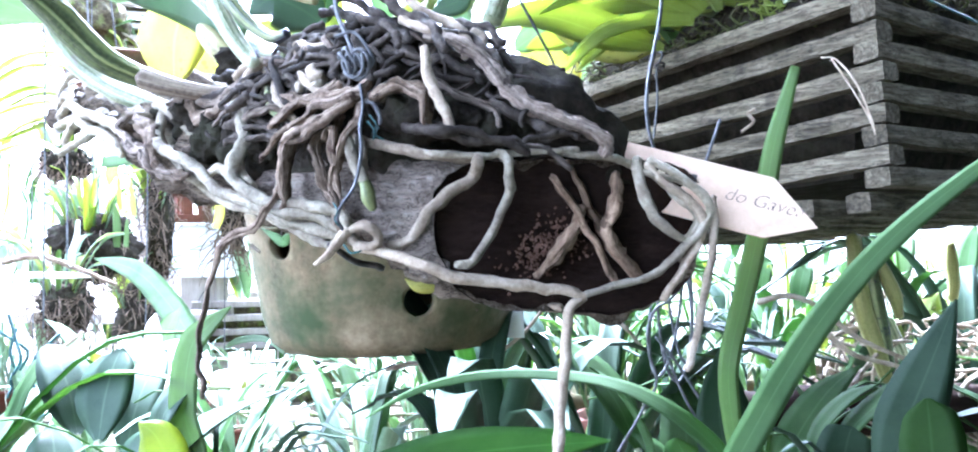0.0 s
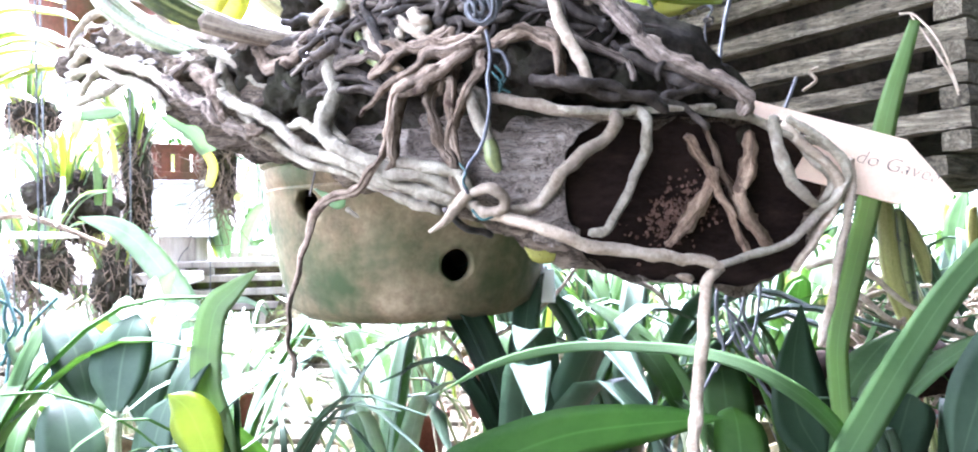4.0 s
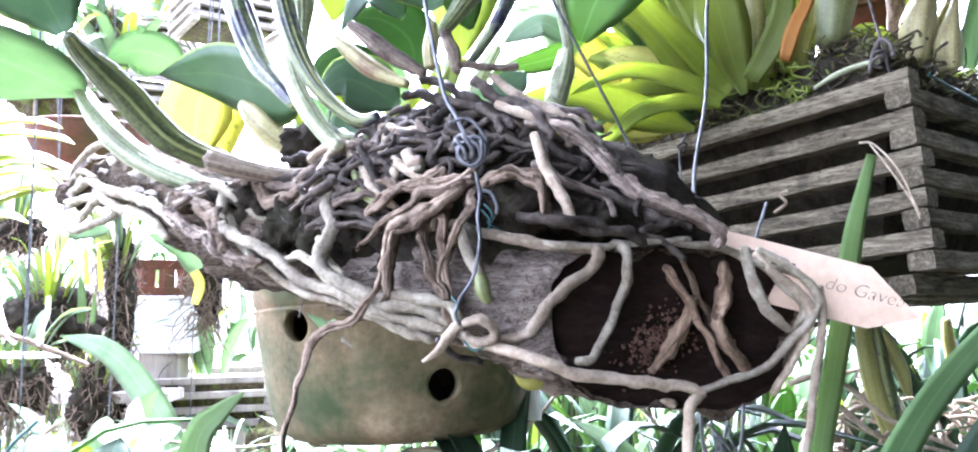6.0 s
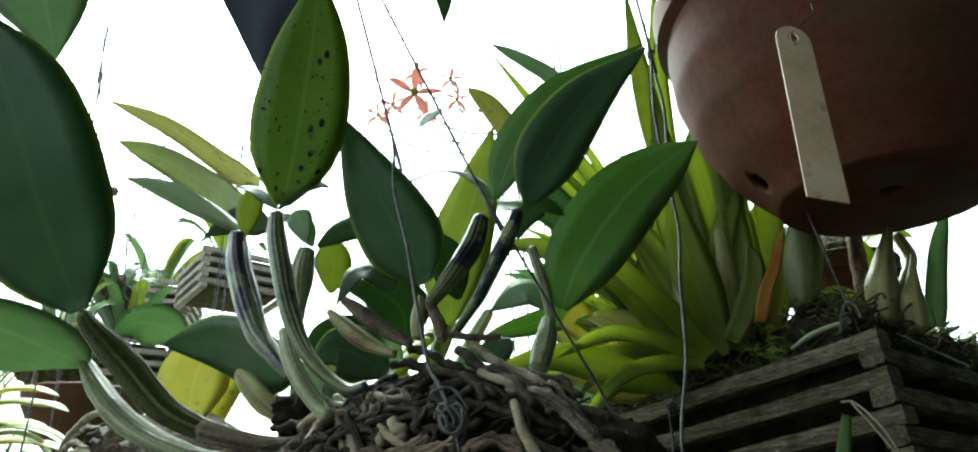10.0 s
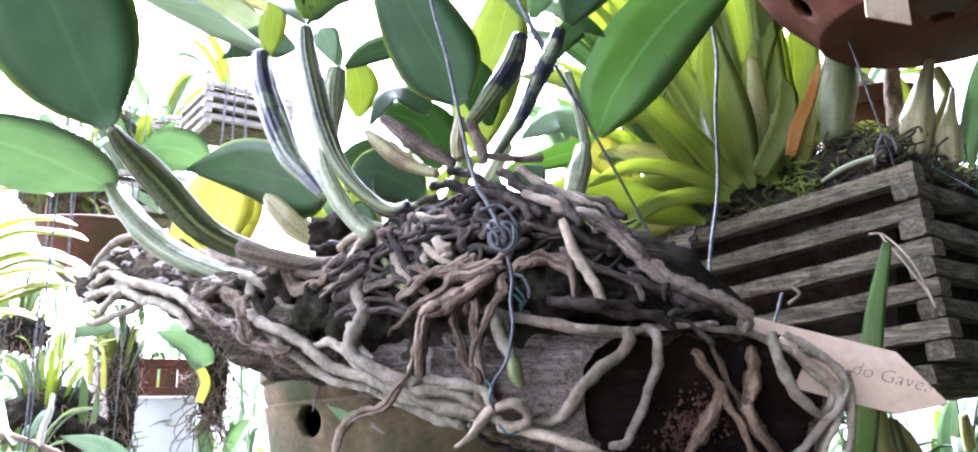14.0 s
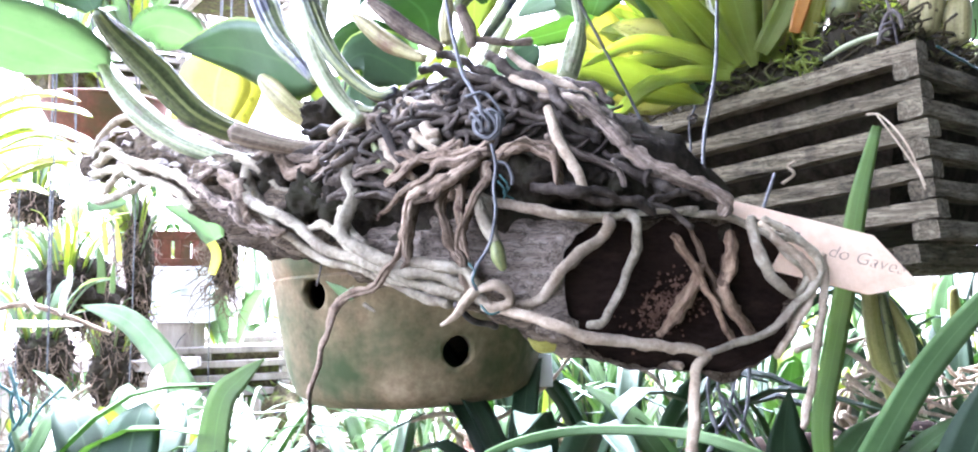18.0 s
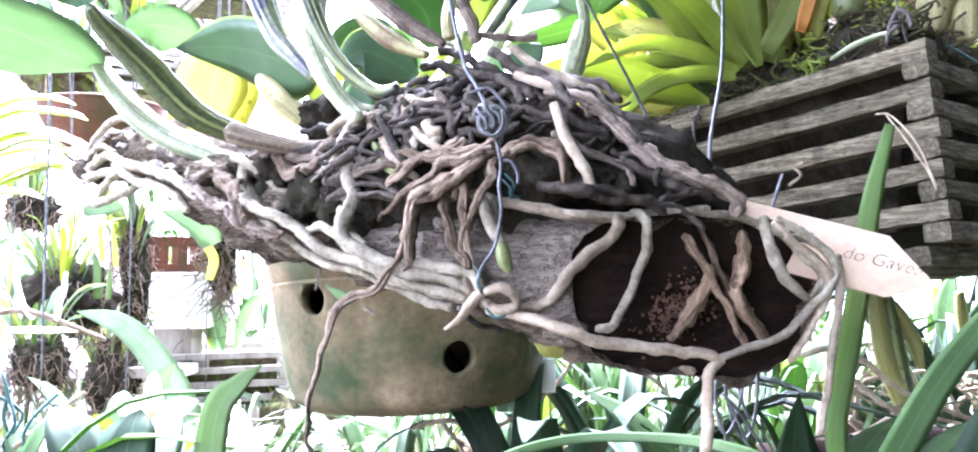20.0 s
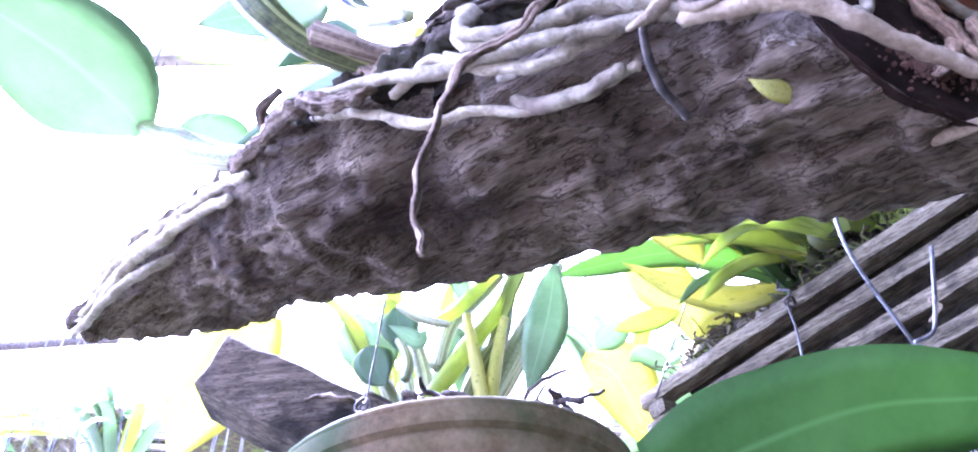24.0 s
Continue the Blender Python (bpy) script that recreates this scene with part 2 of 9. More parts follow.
def leafy(name, dark, light, glow, rib, rough=0.42, spots=0.0, edge=None, through_light=0.35, vary=0.2, gloss=0.26):
    """A leaf: UV across (x) and along (y); part of the light goes through it."""
    m, n, l, b = make(name)
    uv = n.new("ShaderNodeUVMap")
    sep = n.new("ShaderNodeSeparateXYZ")
    l.new(uv.outputs[0], sep.inputs[0])
    c = ramp(n, l, noisy(n, l, 26, 4), ((0.3, dark), (0.7, light)))
    fine = noisy(n, l, 400, 3)
    c = mixc(n, l, ramp(n, l, fine, ((0.35, (0, 0, 0)), (0.75, (0.35, 0.35, 0.35)))), c, light)
    d = n.new("ShaderNodeMath")
    d.operation = "SUBTRACT"
    l.new(sep.outputs[0], d.inputs[0])
    d.inputs[1].default_value = 0.5
    a = n.new("ShaderNodeMath")
    a.operation = "ABSOLUTE"
    l.new(d.outputs[0], a.inputs[0])
    mid = ramp(n, l, a.outputs[0], ((0.0, (0.75, 0.75, 0.75)), (0.035, (0, 0, 0))))
    c = mixc(n, l, mid, c, rib)
    # a brighter edge colour paints the rim light on thin leaf margins
    if edge:
        e = ramp(n, l, a.outputs[0], ((0.44, (0, 0, 0)), (0.485, (1, 1, 1))))
        c = mixc(n, l, e, c, edge)
    under = mixc(n, l, 0.5, c, glow)
    if spots:
        mp = n.new("ShaderNodeMapping")
        mp.inputs["Scale"].default_value = (7, 15, 1)
        l.new(uv.outputs[0], mp.inputs[0])
        v = n.new("ShaderNodeTexVoronoi")
        v.inputs["Scale"].default_value = 1.0
        l.new(mp.outputs[0], v.inputs["Vector"])
        dots = ramp(n, l, v.outputs["Distance"], ((0.2, (1, 1, 1)), (0.3, (0, 0, 0))))
        gate = ramp(n, l, noisy(n, l, 30, 3), ((0.5, (0, 0, 0)), (0.56, (spots, spots, spots))))
        g = mixc(n, l, 1.0, dots, gate, "MULTIPLY")
        mp2 = n.new("ShaderNodeMapping")
        mp2.inputs["Scale"].default_value = (17, 38, 1)
        l.new(uv.outputs[0], mp2.inputs[0])
        v2 = n.new("ShaderNodeTexVoronoi")
        v2.inputs["Scale"].default_value = 1.0
        l.new(mp2.outputs[0], v2.inputs["Vector"])
        specks = ramp(n, l, v2.outputs["Distance"], ((0.16, (1, 1, 1)), (0.24, (0, 0, 0))))
        gate2 = ramp(n, l, noisy(n, l, 46, 3), ((0.5, (0, 0, 0)), (0.6, (spots, spots, spots))))
        g = mixc(n, l, 1.0, g, mixc(n, l, 1.0, specks, gate2, "MULTIPLY"), "LIGHTEN")
        c = mixc(n, l, g, c, (0.012, 0.012, 0.02))
        under = mixc(n, l, g, under, (0.004, 0.004, 0.006))
    if vary:
        c = by_object(n, l, c, vary)
    l.new(c, b.inputs["Base Color"])
    b.inputs["Roughness"].default_value = rough
    b.inputs["Specular IOR Level"].default_value = gloss
    veins = n.new("ShaderNodeTexWave")
    veins.inputs["Scale"].default_value = 16
    veins.inputs["Distortion"].default_value = 1.5
    l.new(uv.outputs[0], veins.inputs["Vector"])
    bumped(n, l, b, veins.outputs["Fac"], 0.12, 0.0006)
    tr = n.new("ShaderNodeBsdfTranslucent")
    l.new(under, tr.inputs["Color"])
    mx = n.new("ShaderNodeMixShader")
    mx.inputs[0].default_value = through_light
    l.new(b.outputs[0], mx.inputs[1])
    l.new(tr.outputs[0], mx.inputs[2])
    l.new(mx.outputs[0], n["Material Output"].inputs["Surface"])
    return m


def fibre(name, dark, mid, light, around, along, rough=0.8, bump=1.0, depth=0.002, gloss=0.2, blotch=None, blotch_edge=(0.58, 0.66), blotch_scale=30.0, vary=0.2, sharp=0.16):
    """Striped along a tube's length: UV x runs round it, y along it (decimetres)."""
    m, n, l, b = make(name)
    uv = n.new("ShaderNodeUVMap")
    mp = n.new("ShaderNodeMapping")
    mp.inputs["Scale"].default_value = (around, along, 1)
    l.new(uv.outputs[0], mp.inputs[0])
    info = n.new("ShaderNodeObjectInfo")
    nz = n.new("ShaderNodeTexNoise")
    nz.noise_dimensions = "4D"
    nz.inputs["Scale"].default_value, nz.inputs["Detail"].default_value, nz.inputs["Roughness"].default_value = 1.0, 4.0, 0.6
    l.new(mp.outputs[0], nz.inputs["Vector"])
    w = n.new("ShaderNodeMath")
    w.operation = "MULTIPLY"
    w.inputs[1].default_value = 40.0
    l.new(info.outputs["Random"], w.inputs[0])
    l.new(w.outputs[0], nz.inputs["W"])
    small = noisy(n, l, 380, 5)
    c = ramp(n, l, nz.outputs["Fac"], ((0.5 - sharp, dark), (0.5, mid), (0.5 + sharp, light)))
    c = mixc(n, l, 0.3, c, ramp(n, l, small, ((0.3, dark), (0.7, light))))
    if blotch:
        k = ramp(n, l, noisy(n, l, blotch_scale, 4), ((blotch_edge[0], (0, 0, 0)), (blotch_edge[1], (1, 1, 1))))
        c = mixc(n, l, k, c, blotch)
    c = by_object(n, l, c, vary)
    l.new(c, b.inputs["Base Color"])
    b.inputs["Roughness"].default_value = rough
    b.inputs["Specular IOR Level"].default_value = gloss
    h = n.new("ShaderNodeMath")
    h.operation = "MULTIPLY_ADD"
    h.inputs[1].default_value = 0.35
    l.new(small, h.inputs[0])
    l.new(nz.outputs["Fac"], h.inputs[2])
    bumped(n, l, b, h.outputs[0], bump, depth)
    return m


M_BARK = surface("weathered_bark", (0.048, 0.034, 0.023), (0.225, 0.17, 0.115), (0.53, 0.43, 0.315), 17, 120, 0.92, 1.0, 0.02,
                 stain=(0.085, 0.062, 0.047), stain_scale=14, stain_edge=(0.47, 0.66), grain=(radians(-38), 0.15), cracks=(22, (0.014, 0.01, 0.008)), gloss=0.08)
M_BARE = surface("bleached_bare_wood", (0.07, 0.054, 0.042), (0.29, 0.235, 0.185), (0.56, 0.485, 0.4), 24, 150, 0.9, 1.0, 0.012,
                 stain=(0.12, 0.09, 0.07), stain_scale=26, stain_edge=(0.55, 0.7), grain=(radians(-38), 0.1), cracks=(26, (0.03, 0.022, 0.016)), gloss=0.06)
# the log's bright left end: weathered wood plus glare, put into the colour
M_FLAKE = surface("bleached_glare_bark_flake", (0.16, 0.135, 0.118), (0.42, 0.37, 0.33), (0.66, 0.61, 0.56), 40, 220, 0.9, 1.0, 0.004, grain=(radians(-38), 0.25))
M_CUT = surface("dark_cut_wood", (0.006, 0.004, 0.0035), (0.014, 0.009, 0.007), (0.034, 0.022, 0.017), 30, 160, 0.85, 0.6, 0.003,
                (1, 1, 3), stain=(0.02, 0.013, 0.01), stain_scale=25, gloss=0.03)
M_CRUMB = surface("crumbling_wood", (0.03, 0.016, 0.01), (0.085, 0.045, 0.028), (0.17, 0.1, 0.07), 120, 300, 0.95, 1.0, 0.003)
M_ROOT = surface("pale_root", (0.1, 0.079, 0.05), (0.335, 0.293, 0.205), (0.58, 0.525, 0.405), 85, 420, 0.8, 1.0, 0.004,
                 stain=(0.19, 0.15, 0.11), stain_scale=38, stain_edge=(0.5, 0.72), vary=0.28)
M_TAN = surface("tan_root", (0.13, 0.09, 0.055), (0.33, 0.265, 0.185), (0.54, 0.46, 0.35), 70, 420, 0.8, 1.0, 0.003,
                stain=(0.16, 0.12, 0.08), stain_scale=34, stain_edge=(0.5, 0.8), vary=0.25)
M_BROWN = fibre("dry_brown_root", (0.025, 0.017, 0.011), (0.135, 0.095, 0.064), (0.35, 0.275, 0.205), 6, 5.0, 0.9, 1.0, 0.005, 0.12, blotch=(0.045, 0.028, 0.02), blotch_scale=75.0)
M_STICK = fibre("dry_bark_strip", (0.05, 0.033, 0.021), (0.175, 0.115, 0.072), (0.38, 0.275, 0.185), 6, 4.0, 0.9, 1.0, 0.005, 0.12, blotch=(0.09, 0.06, 0.04), blotch_scale=70.0)
M_RIDGE = fibre("rough_old_root_bark", (0.024, 0.018, 0.014), (0.16, 0.122, 0.092), (0.42, 0.345, 0.275), 9, 3.0, 0.92, 1.0, 0.006, 0.1, blotch=(0.03, 0.022, 0.018), blotch_scale=60.0)
M_DARKROOT = surface("dark_root", (0.007, 0.006, 0.006), (0.035, 0.028, 0.022), (0.125, 0.102, 0.081), 60, 320, 0.78, 1.0, 0.002,
                     stain=(0.14, 0.122, 0.108), stain_scale=90, stain_edge=(0.58, 0.76), vary=0.45, gloss=0.12)
M_HUMUS = surface("black_moss_and_humus", (0.008, 0.007, 0.006), (0.022, 0.018, 0.014), (0.06, 0.05, 0.036), 60, 260, 0.95, 1.0, 0.006,
                  stain=(0.036, 0.034, 0.022), stain_scale=40, gloss=0.03)
M_BULB = fibre("green_pseudobulb", (0.022, 0.036, 0.014), (0.08, 0.105, 0.032), (0.28, 0.305, 0.11), 15, 0.5, 0.33, 0.6, 0.002, 0.5, blotch=(0.012, 0.014, 0.024), blotch_edge=(0.57, 0.62), blotch_scale=22.0, sharp=0.1)
M_SHEATH = fibre("papery_sheath", (0.075, 0.1, 0.04), (0.21, 0.24, 0.11), (0.56, 0.57, 0.4), 16, 0.5, 0.42, 0.8, 0.002, 0.4, blotch=(0.17, 0.14, 0.1), blotch_edge=(0.6, 0.68), sharp=0.11)
M_DARKBULB = fibre("dark_pseudobulb", (0.012, 0.015, 0.016), (0.045, 0.06, 0.032), (0.27, 0.31, 0.15), 14, 0.5, 0.33, 0.6, 0.002, 0.5, blotch=(0.01, 0.011, 0.022), blotch_edge=(0.48, 0.53), blotch_scale=22.0, sharp=0.1)
M_DRYBULB = fibre("dry_shrivelled_stem", (0.028, 0.019, 0.014), (0.11, 0.08, 0.058), (0.36, 0.3, 0.22), 12, 0.9, 0.7, 1.0, 0.003, 0.25, blotch=(0.06, 0.04, 0.03), blotch_scale=50.0)
M_LEAF = leafy("dark_green_leaf", (0.045, 0.08, 0.047), (0.085, 0.138, 0.078), (0.18, 0.28, 0.13), (0.1, 0.17, 0.08), edge=(0.34, 0.44, 0.09), through_light=0.42)
M_DEEP = leafy("deep_green_leaf", (0.018, 0.038, 0.021), (0.04, 0.07, 0.038), (0.07, 0.15, 0.04), (0.07, 0.11, 0.06), rough=0.5, through_light=0.2, gloss=0.2)
M_SPOT = leafy("spotted_green_leaf", (0.045, 0.085, 0.022), (0.12, 0.17, 0.045), (0.38, 0.52, 0.05), (0.16, 0.23, 0.08), spots=1.0, edge=(0.35, 0.42, 0.07), through_light=0.45)
M_BRIGHT = leafy("fresh_green_leaf", (0.05, 0.1, 0.032), (0.1, 0.175, 0.06), (0.3, 0.46, 0.09), (0.18, 0.3, 0.13), through_light=0.45)
M_YELLOW = leafy("yellowing_leaf", (0.29, 0.285, 0.06), (0.46, 0.445, 0.13), (0.66, 0.65, 0.14), (0.5, 0.48, 0.2), spots=0.4, through_light=0.45)
M_STRAP = leafy("strap_leaf_green", (0.03, 0.062, 0.022), (0.066, 0.115, 0.042), (0.16, 0.29, 0.06), (0.1, 0.17, 0.07), rough=0.68, through_light=0.4, gloss=0.08)
M_LIME = leafy("yellow_green_leaf", (0.14, 0.2, 0.035), (0.29, 0.34, 0.08), (0.5, 0.56, 0.1), (0.3, 0.38, 0.1), through_light=0.5)
M_GLOW = leafy("thin_lime_leaf", (0.16, 0.22, 0.04), (0.3, 0.36, 0.09), (0.62, 0.7, 0.14), (0.35, 0.42, 0.12), through_light=0.65)
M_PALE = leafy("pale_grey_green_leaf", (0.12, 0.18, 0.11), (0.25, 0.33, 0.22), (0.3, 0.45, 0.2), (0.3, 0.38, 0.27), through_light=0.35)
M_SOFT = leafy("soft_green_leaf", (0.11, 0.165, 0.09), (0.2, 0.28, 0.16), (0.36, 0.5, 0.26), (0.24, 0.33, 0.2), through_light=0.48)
M_FRESH = leafy("bright_fresh_blade", (0.085, 0.135, 0.05), (0.14, 0.2, 0.085), (0.24, 0.35, 0.1), (0.15, 0.25, 0.09), rough=0.45, through_light=0.45)
M_ORANGEPOT = surface("pale_orange_clay", (0.26, 0.12, 0.07), (0.42, 0.22, 0.14), (0.55, 0.34, 0.24), 12, 140, 0.85, 0.5, 0.001, stain=(0.3, 0.24, 0.16), stain_scale=14)
M_SUNNY = leafy("sunlit_yellow_green_leaf", (0.11, 0.145, 0.03), (0.21, 0.25, 0.065), (0.56, 0.64, 0.11), (0.25, 0.31, 0.09), through_light=0.58)
M_ORANGE = leafy("withered_orange_leaf", (0.42, 0.17, 0.035), (0.62, 0.34, 0.09), (0.75, 0.42, 0.08), (0.5, 0.28, 0.1), through_light=0.45)
M_OLIVE = fibre("olive_leaf_base", (0.05, 0.062, 0.024), (0.12, 0.14, 0.05), (0.24, 0.25, 0.1), 7, 0.4, 0.4, 0.4, 0.001, 0.4, blotch=(0.14, 0.1, 0.05), blotch_edge=(0.62, 0.72))
M_HUSK = fibre("yellow_green_sheath", (0.13, 0.13, 0.03), (0.26, 0.25, 0.07), (0.42, 0.4, 0.15), 8, 0.4, 0.45, 0.5, 0.001, 0.35, blotch=(0.16, 0.1, 0.04), blotch_edge=(0.64, 0.74))
M_PALEBULB = fibre("pale_papery_pseudobulb", (0.1, 0.085, 0.034), (0.235, 0.21, 0.09), (0.42, 0.385, 0.2), 9, 0.4, 0.5, 0.6, 0.001, 0.3, blotch=(0.14, 0.09, 0.05), blotch_edge=(0.62, 0.75))
M_WHITEROOT = surface("white_root", (0.45, 0.42, 0.36), (0.62, 0.6, 0.52), (0.78, 0.76, 0.7), 60, 300, 0.7, 0.5, 0.002)
M_WIRE, n_, l_, b_ = make("galvanised_wire")
b_.inputs["Metallic"].default_value, b_.inputs["Roughness"].default_value = 0.35, 0.6
l_.new(ramp(n_, l_, noisy(n_, l_, 140, 3), ((0.35, (0.05, 0.051, 0.054)), (0.65, (0.14, 0.143, 0.15)))), b_.inputs["Base Color"])
M_DARKWIRE, n_, l_, b_ = make("rusted_dark_wire")
b_.inputs["Metallic"].default_value, b_.inputs["Roughness"].default_value = 0.4, 0.7
l_.new(ramp(n_, l_, noisy(n_, l_, 140, 3), ((0.35, (0.03, 0.028, 0.028)), (0.65, (0.12, 0.1, 0.09)))), b_.inputs["Base Color"])
M_STRING, n_, l_, b_ = make("teal_nylon_string")
b_.inputs["Roughness"].default_value = 0.55
l_.new(ramp(n_, l_, noisy(n_, l_, 200, 3), ((0.3, (0.004, 0.03, 0.03)), (0.7, (0.012, 0.08, 0.072)))), b_.inputs["Base Color"])
M_TAG = surface("aged_cream_plastic", (0.52, 0.37, 0.25), (0.69, 0.51, 0.36), (0.79, 0.62, 0.46), 24, 160, 0.55, 0.1, 0.0004, vary=0.05)
M_TAGB = surface("stained_cream_tag", (0.45, 0.32, 0.2), (0.6, 0.45, 0.3), (0.7, 0.57, 0.42), 30, 200, 0.6, 0.15, 0.0005, stain=(0.3, 0.22, 0.15), stain_scale=45, stain_edge=(0.62, 0.75), vary=0.05)
M_INK, n_, l_, b_ = make("grey_pencil")
b_.inputs["Base Color"].default_value, b_.inputs["Roughness"].default_value = (0.07, 0.06, 0.06, 1), 0.6
M_CLAY = surface("mossy_clay", (0.05, 0.032, 0.017), (0.145, 0.1, 0.052), (0.27, 0.21, 0.125), 13, 150, 0.92, 0.8, 0.002,
                 stain=(0.036, 0.05, 0.018), stain_scale=9, stain_edge=(0.39, 0.64), vary=0.03)
M_TERRA = surface("terracotta", (0.04, 0.012, 0.007), (0.088, 0.028, 0.016), (0.145, 0.056, 0.033), 8, 130, 0.7, 0.5, 0.001,
                  stain=(0.045, 0.047, 0.02), stain_scale=9, stain_edge=(0.44, 0.76), vary=0.05, gloss=0.14)
SLAT = dict(rough=0.92, bump=1.0, depth=0.004, stain=(0.03, 0.025, 0.02), stain_scale=20, stain_edge=(0.52, 0.72), vary=0.22, cracks=(34, (0.012, 0.01, 0.008)), gloss=0.06)
M_SLAT = surface("grey_weathered_slat", (0.029, 0.024, 0.016), (0.13, 0.11, 0.073), (0.31, 0.27, 0.192), 26, 170, grain=(radians(127), 0.1), **SLAT)
M_SLATB = surface("grey_weathered_slat_across", (0.029, 0.024, 0.016), (0.13, 0.11, 0.073), (0.31, 0.27, 0.192), 26, 170, grain=(radians(37), 0.1), **SLAT)
M_SLAB = surface("dark_sawn_slab", (0.02, 0.016, 0.013), (0.075, 0.058, 0.044), (0.2, 0.165, 0.13), 20, 150, 0.9, 1.0, 0.006, grain=(radians(-8), 0.12), stain=(0.02, 0.018, 0.016), stain_scale=16, cracks=(30, (0.01, 0.008, 0.006)), gloss=0.06)
M_MOSS = surface("dead_moss_fibre", (0.012, 0.01, 0.006), (0.05, 0.04, 0.02), (0.15, 0.13, 0.07), 60, 240, 0.95, 1.0, 0.004, stain=(0.1, 0.13, 0.03), stain_scale=30)
M_SOIL = surface("damp_soil_and_gravel", (0.016, 0.014, 0.01), (0.035, 0.031, 0.023), (0.07, 0.063, 0.05), 3, 60, 0.95, 0.6, 0.01, vary=0)
M_POST = surface("grey_timber", (0.17, 0.15, 0.13), (0.32, 0.285, 0.25), (0.46, 0.42, 0.38), 6, 80, 0.9, 0.6, 0.002, (5, 5, 0.6))
M_PETAL = leafy("pale_coral_petal", (0.6, 0.2, 0.15), (0.82, 0.55, 0.5), (0.95, 0.6, 0.52), (0.85, 0.7, 0.65), rough=0.5, through_light=0.4)
M_WHITE = leafy("white_petal", (0.7, 0.7, 0.66), (0.85, 0.85, 0.82), (0.9, 0.9, 0.85), (0.8, 0.8, 0.7), rough=0.5, through_light=0.4)
M_CLIP = surface("blue_grey_clip", (0.02, 0.024, 0.04), (0.035, 0.04, 0.062), (0.055, 0.06, 0.085), 6, 300, 0.8, 0.3, 0.001)
M_ROOF = surface("milky_roof_sheet", (0.6, 0.62, 0.64), (0.7, 0.72, 0.74), (0.8, 0.82, 0.84), 2, 30, 0.4, 0.1, 0.001)

# ---- the log ----
log = thing("driftwood_log", (-0.2, 0.52, 1.5), "weathered dark driftwood log with a sawn dark end, hung on wire", "log")
SECTIONS = (  # centre, way across, half width, half height
    ((0.024, 0.420, 1.488), (0.92, 0.39, 0.02), 0.080, 0.041),
    ((-0.033, 0.446, 1.494), (0.65, 0.75, 0.02), 0.064, 0.038),
    ((-0.103, 0.484, 1.510), (0.42, 0.91, 0.0), 0.064, 0.030),
    ((-0.224, 0.571, 1.543), (0.45, 0.89, 0.0), 0.066, 0.032),
    ((-0.299, 0.631, 1.567), (0.5, 0.86, 0.0), 0.047, 0.028),
    ((-0.368, 0.713, 1.599), (0.55, 0.83, 0.0), 0.052, 0.027),
    ((-0.468, 0.761, 1.594), (0.6, 0.8, 0.0), 0.012, 0.008),
)

ALONG, ASIDE = Vector((-0.79, 0.61, 0.1)), Vector((0.61, 0.79, 0))


def section(c, across, hw, hh, n, end, square=0.75):
    """An uneven loop round the log: flat sides, broken corners."""
    c, a = Vector(c), Vector(across).normalized()
    row = []
    for k in range(n):
        w = 2 * math.pi * k / n
        co, si = math.cos(w), math.sin(w)
        x = math.copysign(abs(co) ** square, co)
        z = math.copysign(abs(si) ** square, si)
        if z < 0:
            x *= 1 + 0.12 * z
        q = c + a * x * hw + Vector((0, 0, z * hh))
        d = 0.009 * noise.noise(q * 24) + 0.005 * noise.noise(q * 60) + 0.0035 * noise.noise(q * 140)
        f = Vector((q.dot(ALONG) * 14, q.dot(ASIDE) * 95, q.z * 95))
        g = Vector((q.dot(ALONG) * 45, q.dot(ASIDE) * 200, q.z * 200))
        d += 0.005 * noise.noise(f) - 0.004 * max(0.0, noise.noise(g + Vector((5, 0, 0))))
        q += (q - c).normalized() * d * (0.35 if end else 1.0)
        row.append(q)
    return row


